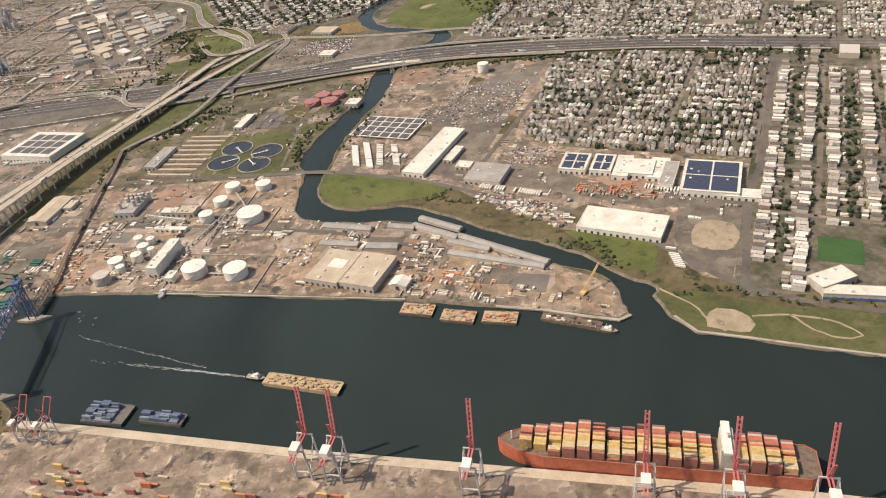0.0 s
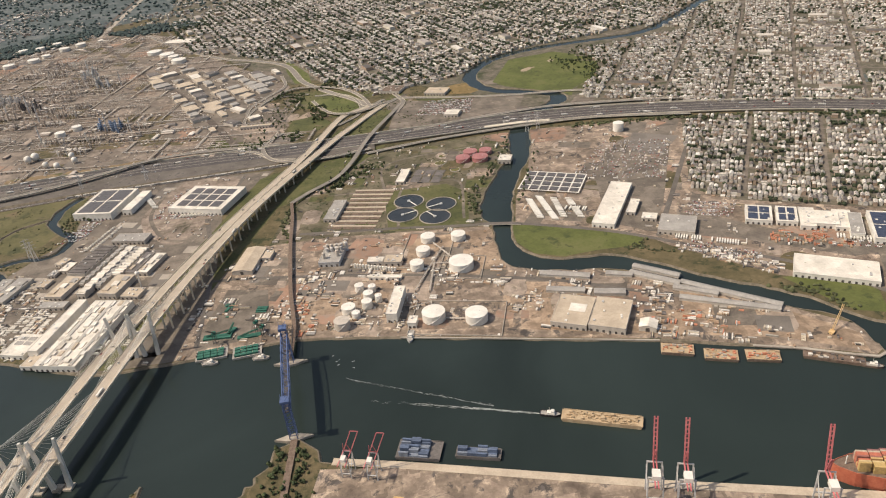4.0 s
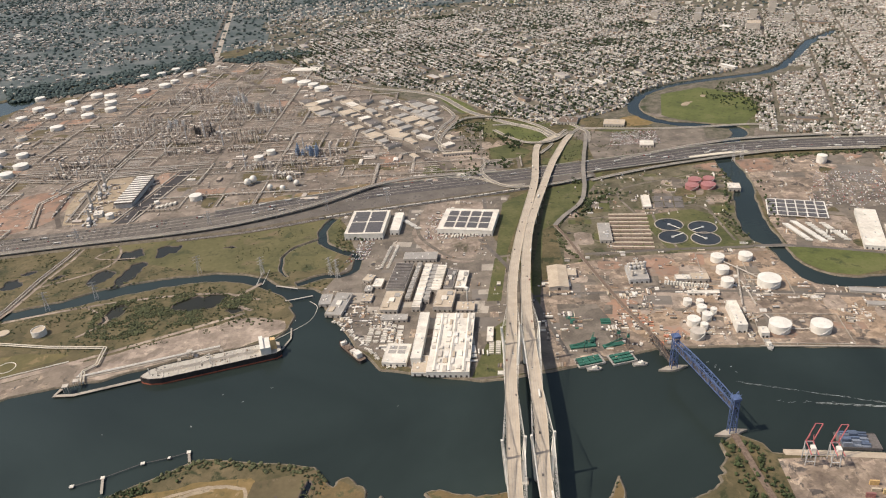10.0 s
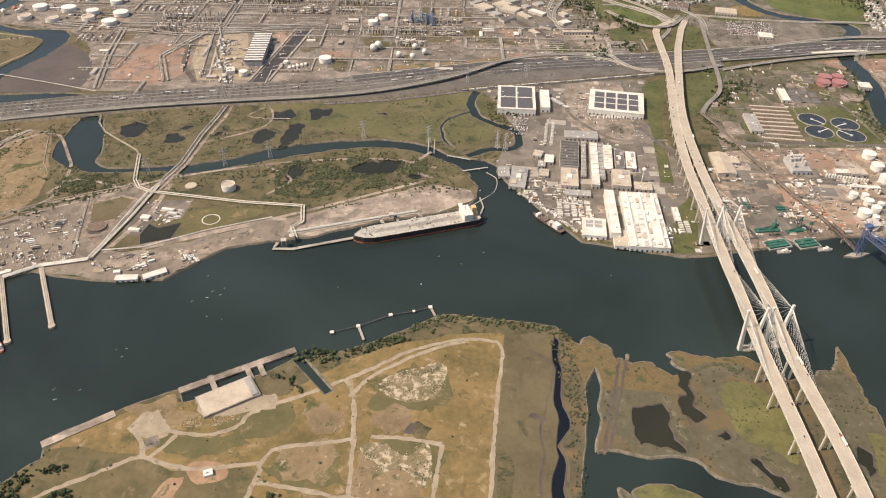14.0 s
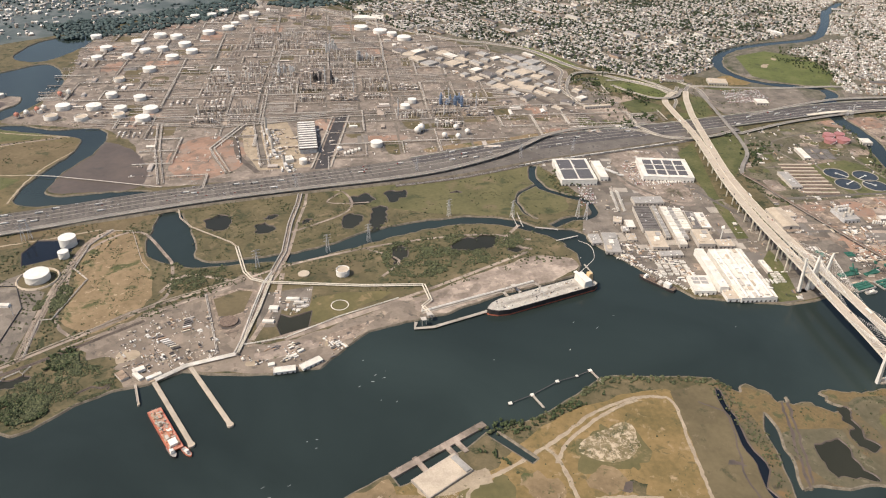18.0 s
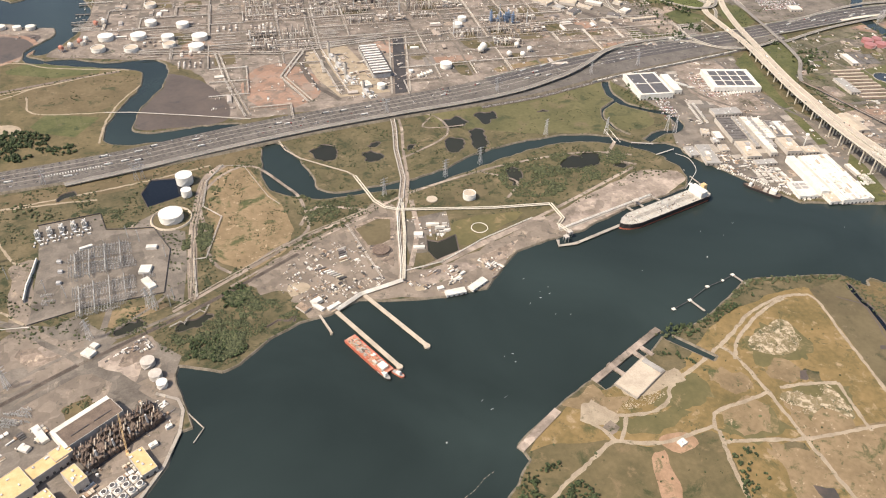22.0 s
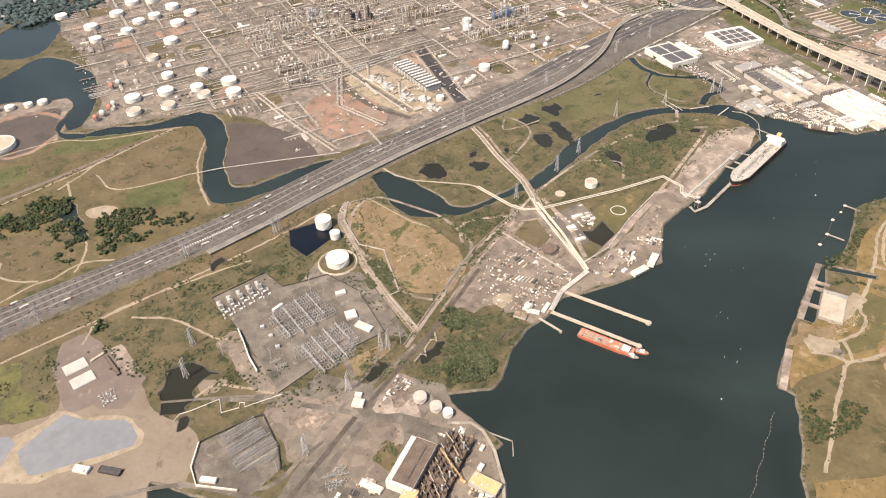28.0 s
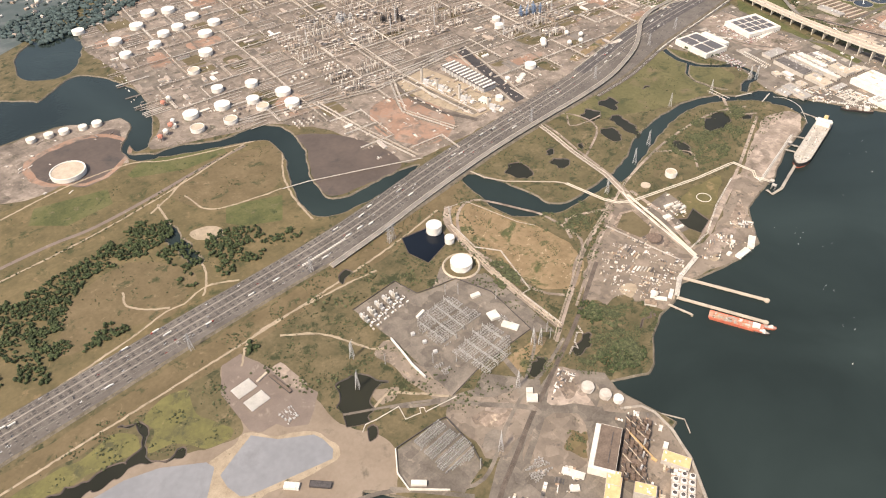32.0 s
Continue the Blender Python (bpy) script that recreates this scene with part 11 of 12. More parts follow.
def substation(poly, rot, pitch, r, s, frames, lanes):
    """Bays side by side: thin bus bars on posts along the bay, with breakers and insulators under them in threes."""
    xs, ys = [p[0] for p in poly], [p[1] for p in poly]
    cx, cy = sum(xs) / len(xs), sum(ys) / len(ys)
    n = int(130 / pitch) + 1
    for i in range(-n, n + 1):
        gear = r.random()
        for j in range(-n, n + 1):
            if j % lanes == 0:
                continue
            x, y = turned(i * pitch, j * pitch, rot, cx, cy)
            if not inside(poly, x, y):
                continue
            z = LAND + (5.0 if i % 4 else 6.5)
            frames.box(x, y, LAND, 0.6, 0.6, z - LAND, rot)
            a = turned(i * pitch, (j + 1) * pitch, rot, cx, cy)
            if inside(poly, *a) and (j + 1) % lanes:
                frames.rod((x, y, z), (*a, z), 0.24)
            b = turned((i + 1) * pitch, j * pitch, rot, cx, cy)
            if j % 3 == 1 and inside(poly, *b):
                frames.rod((x, y, z - 0.6), (*b, z - 0.6), 0.3)
            k = (j + (0 if gear < 0.5 else 1)) % 3
            u, v = turned(pitch * 0.5, 0, rot, x, y)
            if k == 0:
                s.box(u, v, LAND, 1.5, 1.1, 1.9, rot)
                s.cyl(u, v, LAND + 1.9, 0.4, 1.7, 6)
            elif k == 1:
                s.cyl(u, v, LAND, 0.5, 3.6, 6)
                s.cyl(u, v, LAND + 3.6, 0.85, 0.5, 6)


def bus_gantry(p, q, bays, h):
    """Tall steel gantry of lattice beams on tapered posts."""
    e = thing("gantry", p[0], p[1], LAND, "tall grey steel lattice gantry over substation bars", "gantry", "substation gantries")
    v = Vector((q[0] - p[0], q[1] - p[1], 0))
    for k in range(bays + 1):
        c = v * (k / bays)
        s = Soup()
        for w in (-1.6, 1.6):
            s.rod((c.x + w, c.y, 0), (c.x, c.y, h), 0.35)
        s.rod((c.x, c.y, h), (c.x, c.y, h + 5), 0.3)
        for z in (0.3, 0.55, 0.8):
            s.rod((c.x - 1.6 * (1 - z), c.y, h * z), (c.x + 1.6 * (1 - z), c.y, h * z), 0.15)
        part("post", s, ["substeel"], e)
    for z in (h - 1, h * 0.62):
        for k in range(bays):
            a, b = v * (k / bays), v * ((k + 1) / bays)
            s = Soup()
            for w in (0, 1.5):
                s.rod((a.x, a.y, z - w), (b.x, b.y, z - w), 0.28)
            for m in range(8):
                c, d = a.lerp(b, m / 8), a.lerp(b, (m + 1) / 8)
                s.rod((c.x, c.y, z - 1.5 * (m % 2)), (d.x, d.y, z - 1.5 * ((m + 1) % 2)), 0.16)
            part("beam", s, ["substeel"], e)


for p, q, n in (((-2498, 1424), (-2502, 1340), 4), ((-2526, 1418), (-2530, 1334), 4), ((-2552, 1412), (-2553, 1345), 3), ((-2470, 1426), (-2474, 1352), 3), ((-2498, 1320), (-2501, 1232), 4), ((-2525, 1316), (-2527, 1230), 4), ((-2550, 1308), (-2551, 1228), 4), ((-2472, 1318), (-2474, 1262), 3)):
    bus_gantry(p, q, n, 12)
for x, y in ((-2454, 1437), (-2435, 1418), (-2394, 1349), (-2397, 1215), (-2405, 1200), (-2668, 1391), (-2605, 1325), (-2572, 1295), (-2715, 1107)):
    e = thing("steel_mast", x, y, LAND, "tall slender grey steel line mast", "mast", "substation masts")
    s = Soup()
    s.cyl(0, 0, 0, 0.7, 30, 8, r2=0.35)
    part("pole", s, ["steel"], e)
    for z in (22, 27):
        s = Soup()
        s.rod((-3, 0, z), (3, 0, z), 0.2)
        part("arm", s, ["steel"], e)
r = random.Random(71)
for nm, poly, rot, pitch in (("substation_gear", [(-2550, 1428), (-2455, 1432), (-2449, 1340), (-2565, 1335), (-2570, 1400)], -2, 5.2), ("substation_gear", [(-2565, 1322), (-2455, 1322), (-2455, 1262), (-2490, 1230), (-2560, 1226)], -2, 5.2), ("substation_gear", [(-2756, 1226), (-2694, 1225), (-2690, 1148), (-2710, 1128), (-2764, 1142)], 0, 3.9), ("substation_gear", [(-2615, 1318), (-2595, 1318), (-2590, 1290), (-2612, 1285)], -12, 5.4), ("substation_gear", [(-2440, 1310), (-2418, 1310), (-2420, 1262), (-2440, 1265)], -2, 5.4), ("substation_gear", [(-2676, 1020), (-2669, 1050), (-2633, 1050), (-2630, 1020)], -30, 4.2)):
    s, fr = Soup(), Soup()
    substation(poly, rot, pitch, r, s, fr, 9 if pitch > 5 else 7)
    structure(nm, s, ["substeel"], "grey insulators, switches and bus posts of a substation", "substation gear", "stuff")
    structure("bus_frame", fr, ["substeel"], "grey steel bus frames over the substation", "frame", "stuff")
# transformer halls and cabins of the larger substation
for x, y in ((-2616, 1498), (-2594, 1500), (-2572, 1502), (-2550, 1503), (-2530, 1502)):
    e = thing("filter_bank", x, y, LAND, "white and grey converter equipment bank with tall bushings", "substation unit", "equipment banks", rot=-2)
    for u, v, w, d, h, m in ((0, 20, 5, 8, 8, "steel"), (-2, 10, 4, 6, 11, "wall"), (4, 8, 3, 4, 8, "steel"), (0, -1, 7, 4, 5, "steel"), (3, -9, 5, 3, 4, "white"), (8, -22, 6, 3, 3, "white"), (-4, -14, 2.5, 6, 3.5, "steel"), (-6, -24, 3, 5, 3, "wall")):
        s = Soup()
        s.box(u, v, 0, w, d, h)
        part("cabinet", s, [m], e)
    for u, v in ((-3, 4), (0, 4), (3, 4), (-3, 15), (3, 15)):
        s = Soup()
        s.cyl(u, v, 0, 0.7, 13, 7)
        s.cyl(u, v, 13, 1.0, 1.0, 7)
        part("bushing", s, ["white"], e)
    s = Soup()
    s.box(6, -12, 4, 11, 1.2, 0.8)
    s.box(11, -8, 4, 1.2, 9, 0.8)
    for u, v in ((1, -12), (11, -12), (11, -4)):
        s.box(u, v, 0, 0.8, 0.8, 4)
    part("duct", s, ["white"], e)
for x, y, w, d, rot in ((-2434, 1321, 21, 22, -20), (-2433, 1278, 14, 34, 20), (-2805, 1162, 26, 9, -48), (-2544, 1134, 20, 16, -49), (-2534, 1148, 12, 10, -49), (-2531, 1433, 24, 6, 10), (-2415, 1387, 20, 10, -18)):
    building(x, y, w, d, 5, rot, "whiteroof", "white", "small white substation cabin", "cabin", units=0, parapet=0, doors=False, group="white cabins")
for x, y in ((-2580, 1405), (-2579, 1373), (-2583, 1340)):
    e = thing("transformer", x, y, LAND, "grey power transformer with cooling fins", "transformer", "transformers", rot=-20)
    s = Soup()
    s.box(0, 0, 0, 8, 5, 5)
    part("body", s, ["steel"], e)
    for k in range(3):
        s = Soup()
        s.cyl(-2.5 + k * 2.5, 0, 5, 0.4, 3, 6)
        part("bushing", s, ["white"], e)
    s = Soup()
    s.box(0, 3.6, 0.5, 7, 1.6, 4)
    part("cooler", s, ["steel"], e)


def wall_line(line, h, w, mat, name, label):
    s = Soup()
    s.strip(line, w, LAND + h, 0, h)
    return structure(name, s, [mat], label, "wall")


wall_line([(-2618, 1428), (-2626, 1390), (-2636, 1350), (-2641, 1309)], 7, 2.0, "white", "barrier_wall", "tall white sound wall beside the substation")
wall_line([(-2779, 1116), (-2824, 1166), (-2816, 1202), (-2786, 1238)], 4, 2.0, "whiteroof", "low_wall", "pale wall beside the small substation")
wall_line([(-2786, 1239), (-2694, 1226), (-2679, 1220), (-2692, 1145), (-2709, 1108)], 3, 1.2, "darksteel", "fence", "dark fence round the small substation")
wall_line([(-2616, 1546), (-2498, 1545), (-2492, 1483), (-2452, 1468), (-2404, 1454), (-2383, 1370), (-2411, 1243), (-2542, 1254), (-2637, 1244)], 2.2, 0.8, "darksteel", "fence", "thin dark fence round the larger substation")
s = Soup()
for line, w in (([(-2844, 1191), (-2789, 1128), (-2725, 1090), (-2620, 1130), (-2536, 1155), (-2484, 1157), (-2387, 1180)], 7), ([(-2731, 1311), (-2678, 1263), (-2592, 1217), (-2543, 1170)], 8), ([(-2950, 1240), (-2844, 1185), (-2760, 1080)], 8), ([(-2380, 1300), (-2420, 1225), (-2536, 1160)], 6), ([(-2640, 1240), (-2700, 1290), (-2800, 1360)], 5)):
    s.strip(smooth(line, 18), w, LAND + 0.13)
for line in ([(-2642, 1232), (-2611, 1188), (-2568, 1134), (-2549, 1103), (-2504, 1051), (-2476, 1027)], [(-2530, 1158), (-2517, 1190), (-2503, 1240)], [(-2545, 1165), (-2548, 1110), (-2590, 1085), (-2650, 1060), (-2710, 1030)]):
    s.strip(smooth(line, 18), 11, LAND + 0.15)
structure("plant_road", s, ["asphalt"], "worn grey roads round the power station", "road")
s = Soup()
spur = smooth([(-2756, 1036), (-2718, 1056), (-2658, 1078), (-2582, 1108), (-2530, 1124), (-2452, 1150), (-2332, 1190), (-2158, 1262)], 18)
s.strip(spur, 9, LAND + 0.12)
for off in (-2.6, -1.1, 1.1, 2.6):
    ln = shifted(spur, off)
    for a, b in zip(ln, ln[1:]):
        s.rod((*a[:2], LAND + 0.4), (*b[:2], LAND + 0.4), 0.14, 1, 4)
structure("spur_railway", s, ["ballast", "rust"], "brown disused railway spur", "railway")
# power station
bl = building(-2548, 970, 86, 36, 18, 26, "brownroof", "wall", "brown-roofed turbine hall of an old power station", "power station", units=0)
s = Soup()
s.box(-2, 22.5, 0, 88, 8, 18.8)
part("white_front", s, ["whiteroof"], bl)
s = Soup()
s.box(-45.6, 4, 0, 5, 44, 18.6)
part("white_end", s, ["whiteroof"], bl)
for k in range(2):
    s = Soup()
    s.box(-18 + k * 36, -4, 18.3, 28, 1.6, 1.0)
    part("roof_slot", s, ["darksteel"], bl)
e = thing("boiler_house", -2512, 938, LAND, "dark open boiler steelwork with ducts and stacks", "power station", rot=27)
r = random.Random(81)
s = Soup()
s.box(0, 0, 0, 124, 44, 1.2)
part("base", s, ["darksteel"], e)
for a in range(15):
    for b in range(5):
        u, v = -58 + a * 8.3 + r.uniform(-1, 1), -17 + b * 8.4 + r.uniform(-1.5, 1.5)
        h = r.uniform(9, 15) + (2.5 if b > 2 else 0)
        s = Soup()
        for du in (-3.2, 3.2):
            for dv in (-3.2, 3.2):
                s.box(u + du, v + dv, 0, 0.7, 0.7, h)
        for z in (4, 8, 12, 16):
            if z < h:
                s.box(u, v, z, 7.4, 7.4 * r.uniform(0.5, 1), 0.5)
        part("boiler_frame", s, ["rust" if (a + b) % 3 else "darksteel"], e)
        s = Soup()
        s.box(u + r.uniform(-1.5, 1.5), v, 0, r.uniform(4.5, 7.5), r.uniform(4, 7.5), h * r.uniform(0.45, 0.95))
        part("casing", s, ["rust" if r.random() < 0.6 else "brownroof"], e)
        s = Soup()
        s.rod((u - 3, v - 4, h * 0.9), (u + 3, v + 5, h + 1.5), r.uniform(0.5, 1.0), 0, 6)
        part("duct", s, ["rust" if (a + 2 * b) % 3 else "tanroof"], e)
for u, v, h in ((-42, -12, 24), (-16, -13, 24), (10, -13, 25), (38, -14, 28)):
    s = Soup()
    s.cyl(u, v, 0, 1.7, h, 12, r2=1.5)
    part("flue", s, ["steel"], e)
for u, v, w, d, h, m in ((-30, 2, 9, 22, 13, "rust"), (20, 0, 9, 20, 12, "brownroof"), (52, 18, 26, 9, 9, "darksteel")):
    s = Soup()
    s.box(u, v, 0, w, d, h)
    part("casing", s, [m], e)
for x, y, w, d, h, rot in ((-2590, 931, 26, 22, 16.4, 27), (-2612, 918, 60, 24, 15, 27), (-2655, 895, 50, 44, 18, 27), (-2487, 876, 22, 46, 10, 20), (-2574, 882, 20, 34, 18, 27), (-2612, 858, 22, 30, 16, 27)):
    building(x, y, w, d, h, rot, "yellow", "wall", "power station block with a yellow roof", "power station", units=5, group="yellow blocks")
cr = thing("mobile_crane", -2506, 905, LAND, "yellow mobile crane standing over the boiler house", "crane", rot=92)
s = Soup()
s.box(0, 0, 0, 10, 4, 3.2)
part("body", s, ["yellow"], cr)
s = Soup()
truss(s, (0, 0, 3), (52, 0, 30), 1.6, 1.6, 14, 0.25)
part("boom", s, ["yellow"], cr)
for k in range(14):
    x, y = turned((k % 5) * 13 - 26, (k // 5) * 13 - 14, 27, -2524, 842)
    e = thing("cooling_fan", x, y, LAND, "round white fan cowl of a cooling bank", "cooling unit", "cooling fans")
    s = Soup()
    s.box(0, 0, 0, 11.5, 11.5, 6, 27)
    part("casing", s, ["wall"], e)
    s = Soup()
    s.cyl(0, 0, 6, 4.8, 2.6, 16, r2=4.3)
    part("cowl", s, ["white"], e)
    s = Soup()
    s.cyl(0, 0, 8.55, 3.4, 0.12, 16)
    part("fan", s, ["darksteel"], e)
for x, y, w, d, rot in ((-2619, 988, 38, 11, -67), (-2640, 970, 16, 10, -42), (-2470, 905, 12, 8, 20), (-2445, 930, 10, 6, 20), (-2951, 1312, 26, 12, -52)):
    building(x, y, w, d, 5, rot, "whiteroof", "white", "small white outbuilding of the power station", "hut", units=1, parapet=0, doors=False, group="white outbuildings")
e = thing("sea_wall", -2421, 960, 0, "thin grey water intake wall in the strait", "wall")
s = Soup()
s.strip([(0, 0), (23, -50), (4, -72)], 1.6, 2.2, 0, 3.5)
part("wall", s, ["concrete"], e)
s = Soup()
s.strip([(-2455, 1005), (-2425, 980), (-2421, 955), (-2432, 915), (-2462, 862), (-2512, 806)], 5, LAND + 1, 0, 2)
structure("shore_wall", s, ["concrete"], "pale concrete shore wall of the power station", "wall")
s = Soup()
clutter(s, [(-2525, 1106), (-2457, 1140), (-2444, 1106), (-2474, 1066), (-2505, 1080)], 240, 20, r, 1.5, 5, 2.4, cyl=0.05)
clutter(s, [(-2700, 1080), (-2600, 1020), (-2650, 880), (-2780, 960)], 160, 27, r, 2, 8, 4)
clutter(s, [(-2560, 900), (-2480, 880), (-2490, 830), (-2580, 840)], 90, 27, r, 2, 8, 8)
clutter(s, [(-2480, 1000), (-2430, 990), (-2440, 930), (-2490, 920)], 60, 27, r, 2, 6, 4)
structure("station_goods", s, ["clutter"], "stores, pipes and plant round the power station", "clutter", "stuff")
for y0 in (1527, 1486):
    for k in range(8):
        e = thing("container_cabin", -2887, y0 + 1.8 + k * 3.5, LAND, "long white ridged storage cabin standing in a row", "cabin", "white row cabins", rot=90)
        s = Soup()
        s.gable(0, 0, 0, 2.2, 40, 2.4, 1.5, 0, 0, 0, 0.05)
        part("body", s, ["white"], e)
        s = Soup()
        s.box(0, -20.2, 0, 1.8, 0.3, 2.2)
        part("door", s, ["steel"], e)
building(-2834, 1500, 6, 62, 4, 2, "brownroof", "darksteel", "long dark narrow shed beside the white cabins", "shed", units=0, parapet=0, doors=False)
building(-2848, 1538, 26, 5, 3, 10, "tanroof", "wall", "narrow tan link shed beside the white cabins", "shed", units=0, parapet=0, doors=False)
building(-2917, 1279, 36, 11, 4, -52, "darksteel", "darksteel", "dark-roofed shed on the graded earth", "shed", units=0, parapet=1.0, doors=False)
s = Soup()
for k in range(26):
    u, v = turned(r.uniform(-13, 13), r.uniform(-15, 15), -5, -2866, 1430)
    s.box(u, v, LAND, r.uniform(1, 5), r.uniform(1, 3), r.uniform(1, 3), -5 + 90 * (k % 2))
for k in range(9):
    u, v = turned(-12 + k * 3, 0, -5, -2866, 1430)
    a, b = turned(-12 + k * 3, 22 * (0.5 - k % 2) + 6, -5, -2866, 1430)
    s.rod((u, v, LAND + 2), (a, b, LAND + 2), 0.3)
structure("pad_equipment", s, ["substeel"], "grey pipework and skids beside the white cabins", "equipment", "stuff")

# ---------------------------------------------------------------- island across the strait
for x, y, w, d, rot, h in ((-1723, 790, 180, 12, 19, 1.2), (-1937, 711, 98, 13, 25, 1.2)):
    e = thing("old_quay", x, y, 0, "weathered concrete quay along the strait", "quay", "old quays", rot=rot)
    s = Soup()
    s.box(0, 0, -2, w, d, LAND + h + 2)
    part("deck", s, ["dirt"], e)
    for k in range(int(w / 30)):
        s = Soup()
        s.box(-w / 2 + 15 + k * 30, d / 2, LAND, 2, 1.4, 2)
        part("fender", s, ["rust"], e)
for x, y, rot in ((-1760, 768, 109), (-1708, 782, 109), (-1690, 787, 109)):
    e = thing("quay_bridge", x, y, 0, "short concrete link from quay to shore", "quay", "quay links", rot=rot)
    s = Soup()
    s.box(0, 0, 1, 34, 8, LAND + 0.6)
    part("deck", s, ["dirt"], e)
e = thing("concrete_slab", -1736, 737, LAND, "broad pale concrete slab platform of a ruined shed", "platform", rot=22)
s = Soup()
s.box(0, 0, 0, 84, 43, 4)
part("base", s, ["concrete"], e)
s = Soup()
s.box(0, 0, 4, 81, 40, 0.3)
part("top", s, ["tanroof"], e)
s = Soup()
s.box(35, -2, 4.3, 9, 36, 2)
part("end_block", s, ["greyroof"], e)
for k, (x, y) in enumerate(((-1580, 850), (-1537, 858), (-1482, 876), (-1443, 879), (-1414, 885))):
    e = thing("mooring_dolphin", x, y, 0, "white mooring dolphin platform on piles", "dolphin", "mooring dolphins")
    s = Soup()
    s.box(0, 0, 2.4, 6.5 if k != 3 else 4.5, 6 if k != 3 else 4.5, 1.6, taper=0.95)
    part("platform", s, ["whiteroof"], e)
    for a in (-3, 3):
        s = Soup()
        s.cyl(a, 0, -2, 0.9, 4.4, 8)
        part("pile", s, ["darksteel"], e)
    if k in (1, 4):
        s = Soup()
        s.strip([(0, 0), (6, -34)], 4, 3.6, 0, 0.8)
        part("walkway", s, ["concrete"], e)
s = Soup()
s.strip([(-1580, 850, 3.2), (-1537, 858, 3.2), (-1482, 876, 3.2), (-1443, 879, 3.2), (-1414, 885, 3.2)], 1.2, 0, 0, 0.4)
structure("catwalk", s, ["darksteel"], "thin dark catwalk between mooring dolphins", "walkway")
rub = Soup()
r = random.Random(91)
for cx, cy, rx, ry, n in ((-1463, 719, 50, 30, 620), (-1528, 596, 26, 22, 260), (-1478, 580, 20, 32, 220), (-1756, 697, 40, 11, 300)):
    for k in range(n):
        a, q = r.uniform(0, 6.28), math.sqrt(r.random())
        x, y = cx + rx * q * math.cos(a), cy + ry * q * math.sin(a)
        if noise.noise((x * 0.05, y * 0.05, 8)) > -0.15:
            z = r.uniform(0.3, 1.6)
            rub.box(x, y, LAND - 0.2, r.uniform(0.5, 2.0), r.uniform(0.5, 1.8), z * 0.7, r.uniform(0, 90), taper=0.7)
structure("rubble", rub, ["rock"], "pale concrete rubble heaps in the dry field", "rubble", "stuff")
building(-1754, 606, 12, 10, 4, 10, "whiteroof", "white", "small white hut in the dry field", "hut", units=1, parapet=0, doors=False)
e = thing("floating_boom", -2100, 640, 0, "line of floating boom logs in the strait", "boom")
for k in range(26):
    t = k / 26
    s = Soup()
    x, y = 66 - 190 * t, 33 - 75 * t + 1.6 * math.sin(k * 0.9)
    s.rod((x, y, 0.1), (x - 3.0 - (k % 3) * 0.9, y - 1.2 - (k % 2) * 0.6, 0.1), 0.32, 0, 6)
    part("log", s, ["tanroof"], e)

# ---------------------------------------------------------------- pylons and masts
def pylon_first():
    e = thing("transmission_pylon", 0, 0, -500, "grey lattice transmission pylon with cross arms", "pylon", "pylons")
    s = Soup()
    for a in (-1, 1):
        for b in (-1, 1):
            s.rod((a * 4, b * 4, 0), (a * 0.7, b * 0.7, 44), 0.32)
    for k in range(8):
        z0, z1 = k * 5.5, (k + 1) * 5.5
        w0, w1 = 4 - 3.3 * z0 / 44, 4 - 3.3 * z1 / 44
        for a in (-1, 1):
            s.rod((a * w0, -w0, z0), (a * w1, w1, z1), 0.18)
            s.rod((-w0, a * w0, z0), (w1, a * w1, z1), 0.18)
    part("lattice", s, ["steel"], e)
    for z in (28, 35, 42):
        s = Soup()
        s.rod((-9, 0, z), (9, 0, z), 0.3)
        s.rod((-9, 0, z), (0, 0, z + 2.4), 0.2)
        s.rod((9, 0, z), (0, 0, z + 2.4), 0.2)
        part("cross_arm", s, ["steel"], e)
    return e


PY, first = pylon_first(), True
for x, y, rot in ((-1474, 1488, 20), (-1684, 1428, 10), (-1780, 1409, 10), (-1934, 1388, 10), (-1165, 1381, 40), (-1180, 1395, 40), (-2416, 1648, 0), (-2402, 1650, 0), (-2664, 1106, 40), (-2742, 1386, 40), (-2700, 1450, 30), (-2540, 1170, 40), (-1330, 1440, 30), (-1800, 1730, 0), (-1480, 1740, 0), (-1180, 1740, 0), (-2600, 1700, 0), (-2900, 1700, 0), (-2430, 1205, 40), (-2440, 1215, 40), (-1020, 1740, 0), (-60, 1730, -20), (-30, 1740, -20)):
    m = place(x, y, LAND, rot)
    if first:
        PY.matrix_basis, first = m, False
    else:
        copy_thing(PY, m)
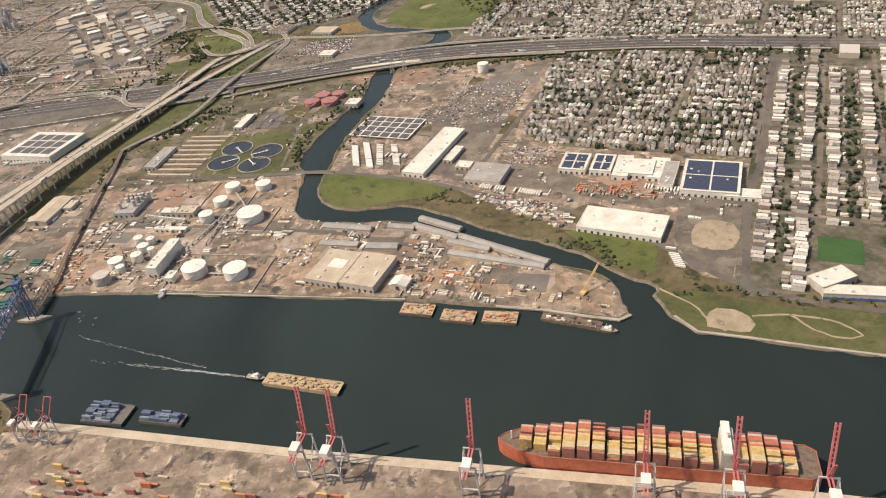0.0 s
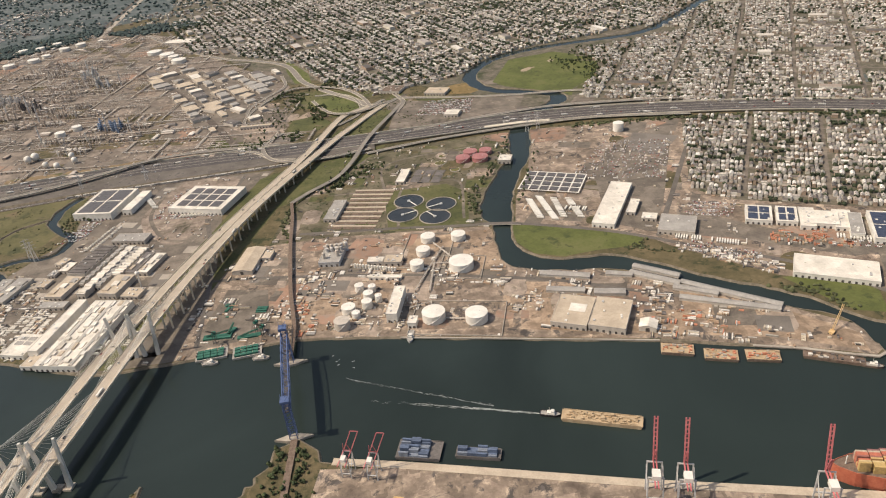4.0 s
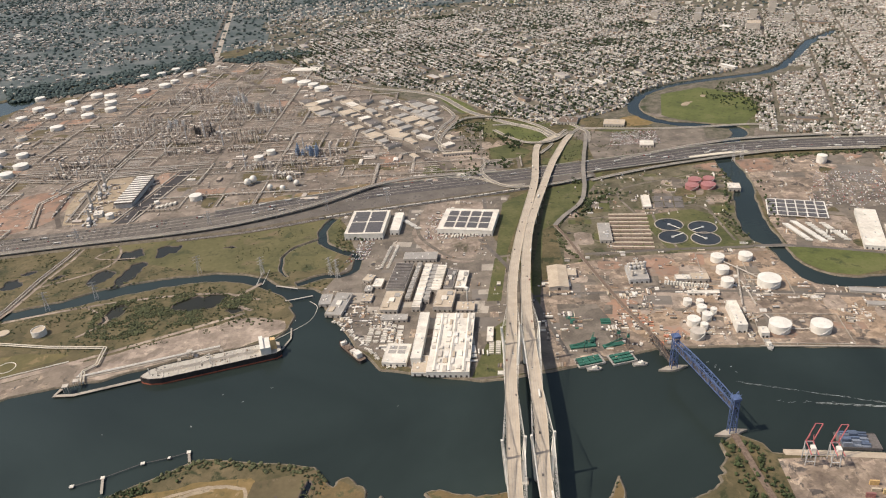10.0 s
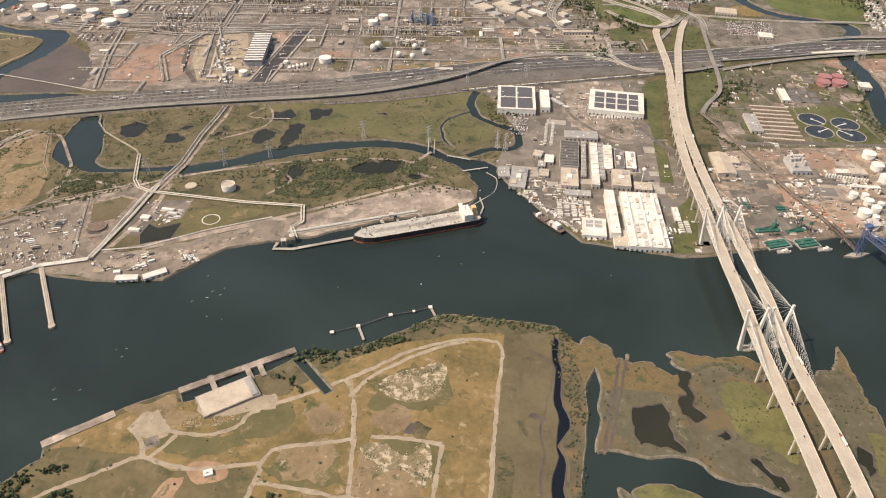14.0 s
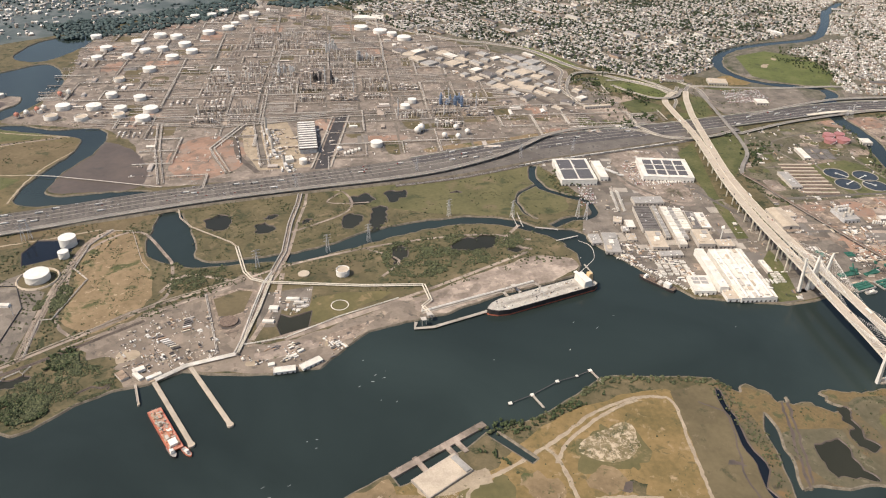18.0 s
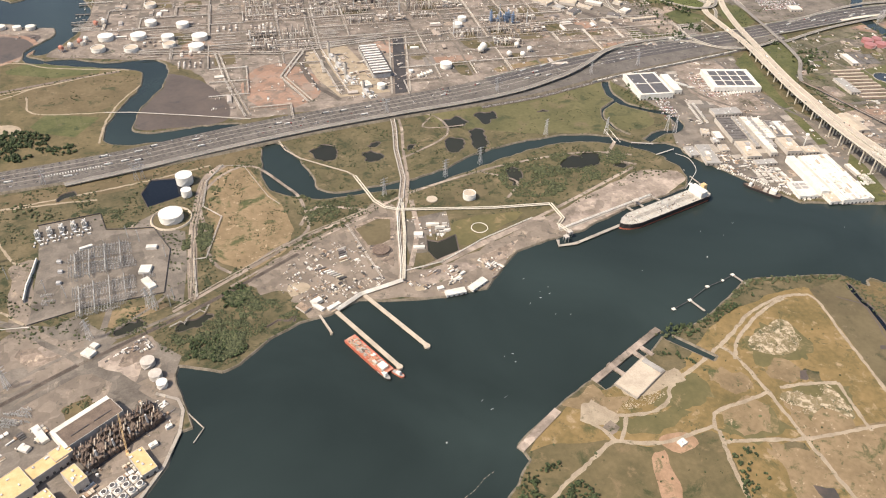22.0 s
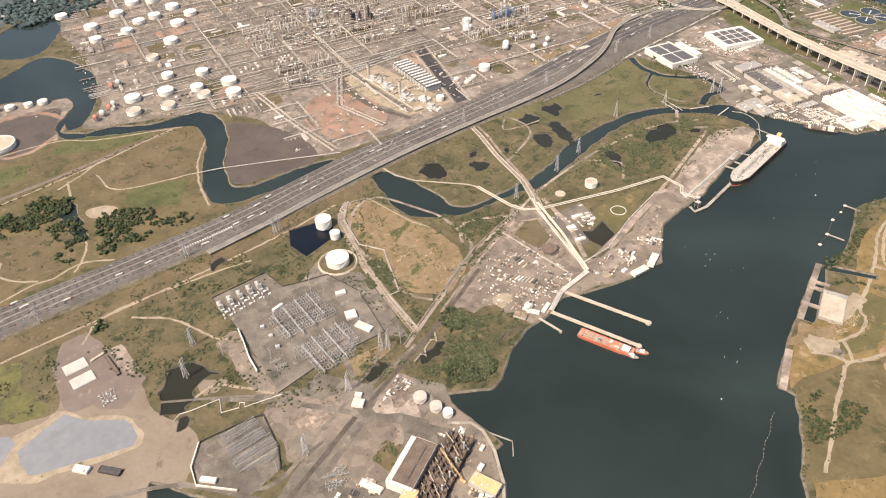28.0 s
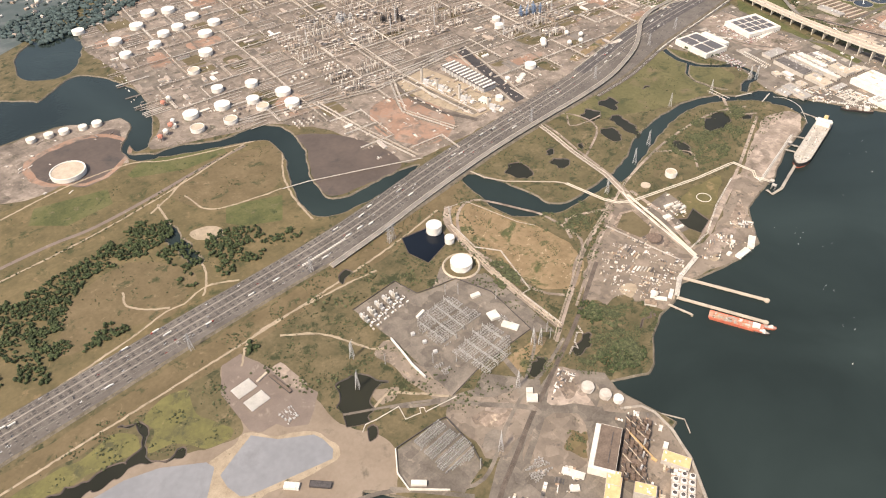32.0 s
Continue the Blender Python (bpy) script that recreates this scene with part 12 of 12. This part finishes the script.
# ---------------------------------------------------------------- traffic
def car_first(kind):
    if kind == "car":
        e = thing("car", 0, 0, -500, "passenger car on the motorway", "car", "motorway cars")
        s = Soup()
        s.box(0, 0, 0.02, 4.5, 1.85, 1.08)
        part("body", s, ["car_one"], e)
        s = Soup()
        s.box(-0.2, 0, 1.1, 2.6, 1.65, 0.6, taper=0.82)
        part("cabin", s, ["glass"], e)
    else:
        e = thing("lorry", 0, 0, -500, "white articulated lorry on the motorway", "lorry", "motorway lorries")
        s = Soup()
        s.box(-2, 0, 1.1, 14, 2.6, 2.9)
        part("trailer", s, ["white"], e)
        s = Soup()
        s.box(0, 0, 0, 15, 2.2, 1.1)
        part("chassis", s, ["darksteel"], e)
        s = Soup()
        s.box(7, 0, 0.6, 3.4, 2.5, 2.6)
        part("cab", s, ["car_one"], e)
    return e


FIRST = {"car": [car_first("car"), True], "lorry": [car_first("lorry"), True]}


def vehicle(kind, x, y, z, rot):
    m = place(x, y, z, rot)
    if FIRST[kind][1]:
        FIRST[kind][0].matrix_basis, FIRST[kind][1] = m, False
    else:
        copy_thing(FIRST[kind][0], m)


r = random.Random(101)
LANES = (-33.5, -29, -24.5, -15, -10, -5, 5, 10, 15, 24.5, 29, 33.5)
for k in range(300):
    lane = r.choice(LANES)
    i = r.randrange(20, len(PIKE) - 25)
    a, b = Vector(PIKE[i]), Vector(PIKE[i + 1])
    d = (b - a).normalized()
    p = a.lerp(b, r.random())
    x, y = p.x - d.y * lane, p.y + d.x * lane
    vehicle("lorry" if r.random() < 0.2 else "car", x, y, PIKE_Z + 0.05, math.degrees(math.atan2(d.y, d.x)) + (0 if lane < 0 else 180))
for line in (DECK_L, DECK_R):
    for k in range(22):
        y = r.uniform(330, 1850)
        z, x = deck_height(line, y)
        off = r.choice((-7, -3, 3, 7))
        z2, x2 = deck_height(line, y + 20)
        vehicle("lorry" if r.random() < 0.2 else "car", x + off, y, z + 0.35, math.degrees(math.atan2(20, x2 - x)))
for k in range(22):
    e = thing("barrier_block", -2601 + k * 5.7, 1728, PIKE_Z, "white barrier block standing in a row on the motorway", "barrier", "white barrier row")
    s = Soup()
    s.box(0, 0, 0, 2.6, 4.4, 2.2, taper=0.9)
    part("block", s, ["white"], e)
ln = RAILWAY
for k in range(38):
    seg = 11 + k * 0.53
    i, t = int(seg), seg - int(seg)
    if i + 1 >= len(ln):
        break
    a, b = Vector(ln[i][:2]), Vector(ln[i + 1][:2])
    p, d = a.lerp(b, t), (b - a).normalized()
    e = thing("freight_wagon", p.x, p.y, LAND + 0.75, "white and grey freight wagon on the railway", "wagon", "freight train", rot=math.degrees(math.atan2(d.y, d.x)))
    s = Soup()
    s.box(0, 0, 1.0, 14, 2.9, 2.9)
    part("box", s, ["whiteroof" if k % 4 else "greyroof"], e)
    for u in (-4.5, 4.5):
        s = Soup()
        s.box(u, 0, 0, 2.6, 2.2, 1.0)
        part("bogie", s, ["darksteel"], e)
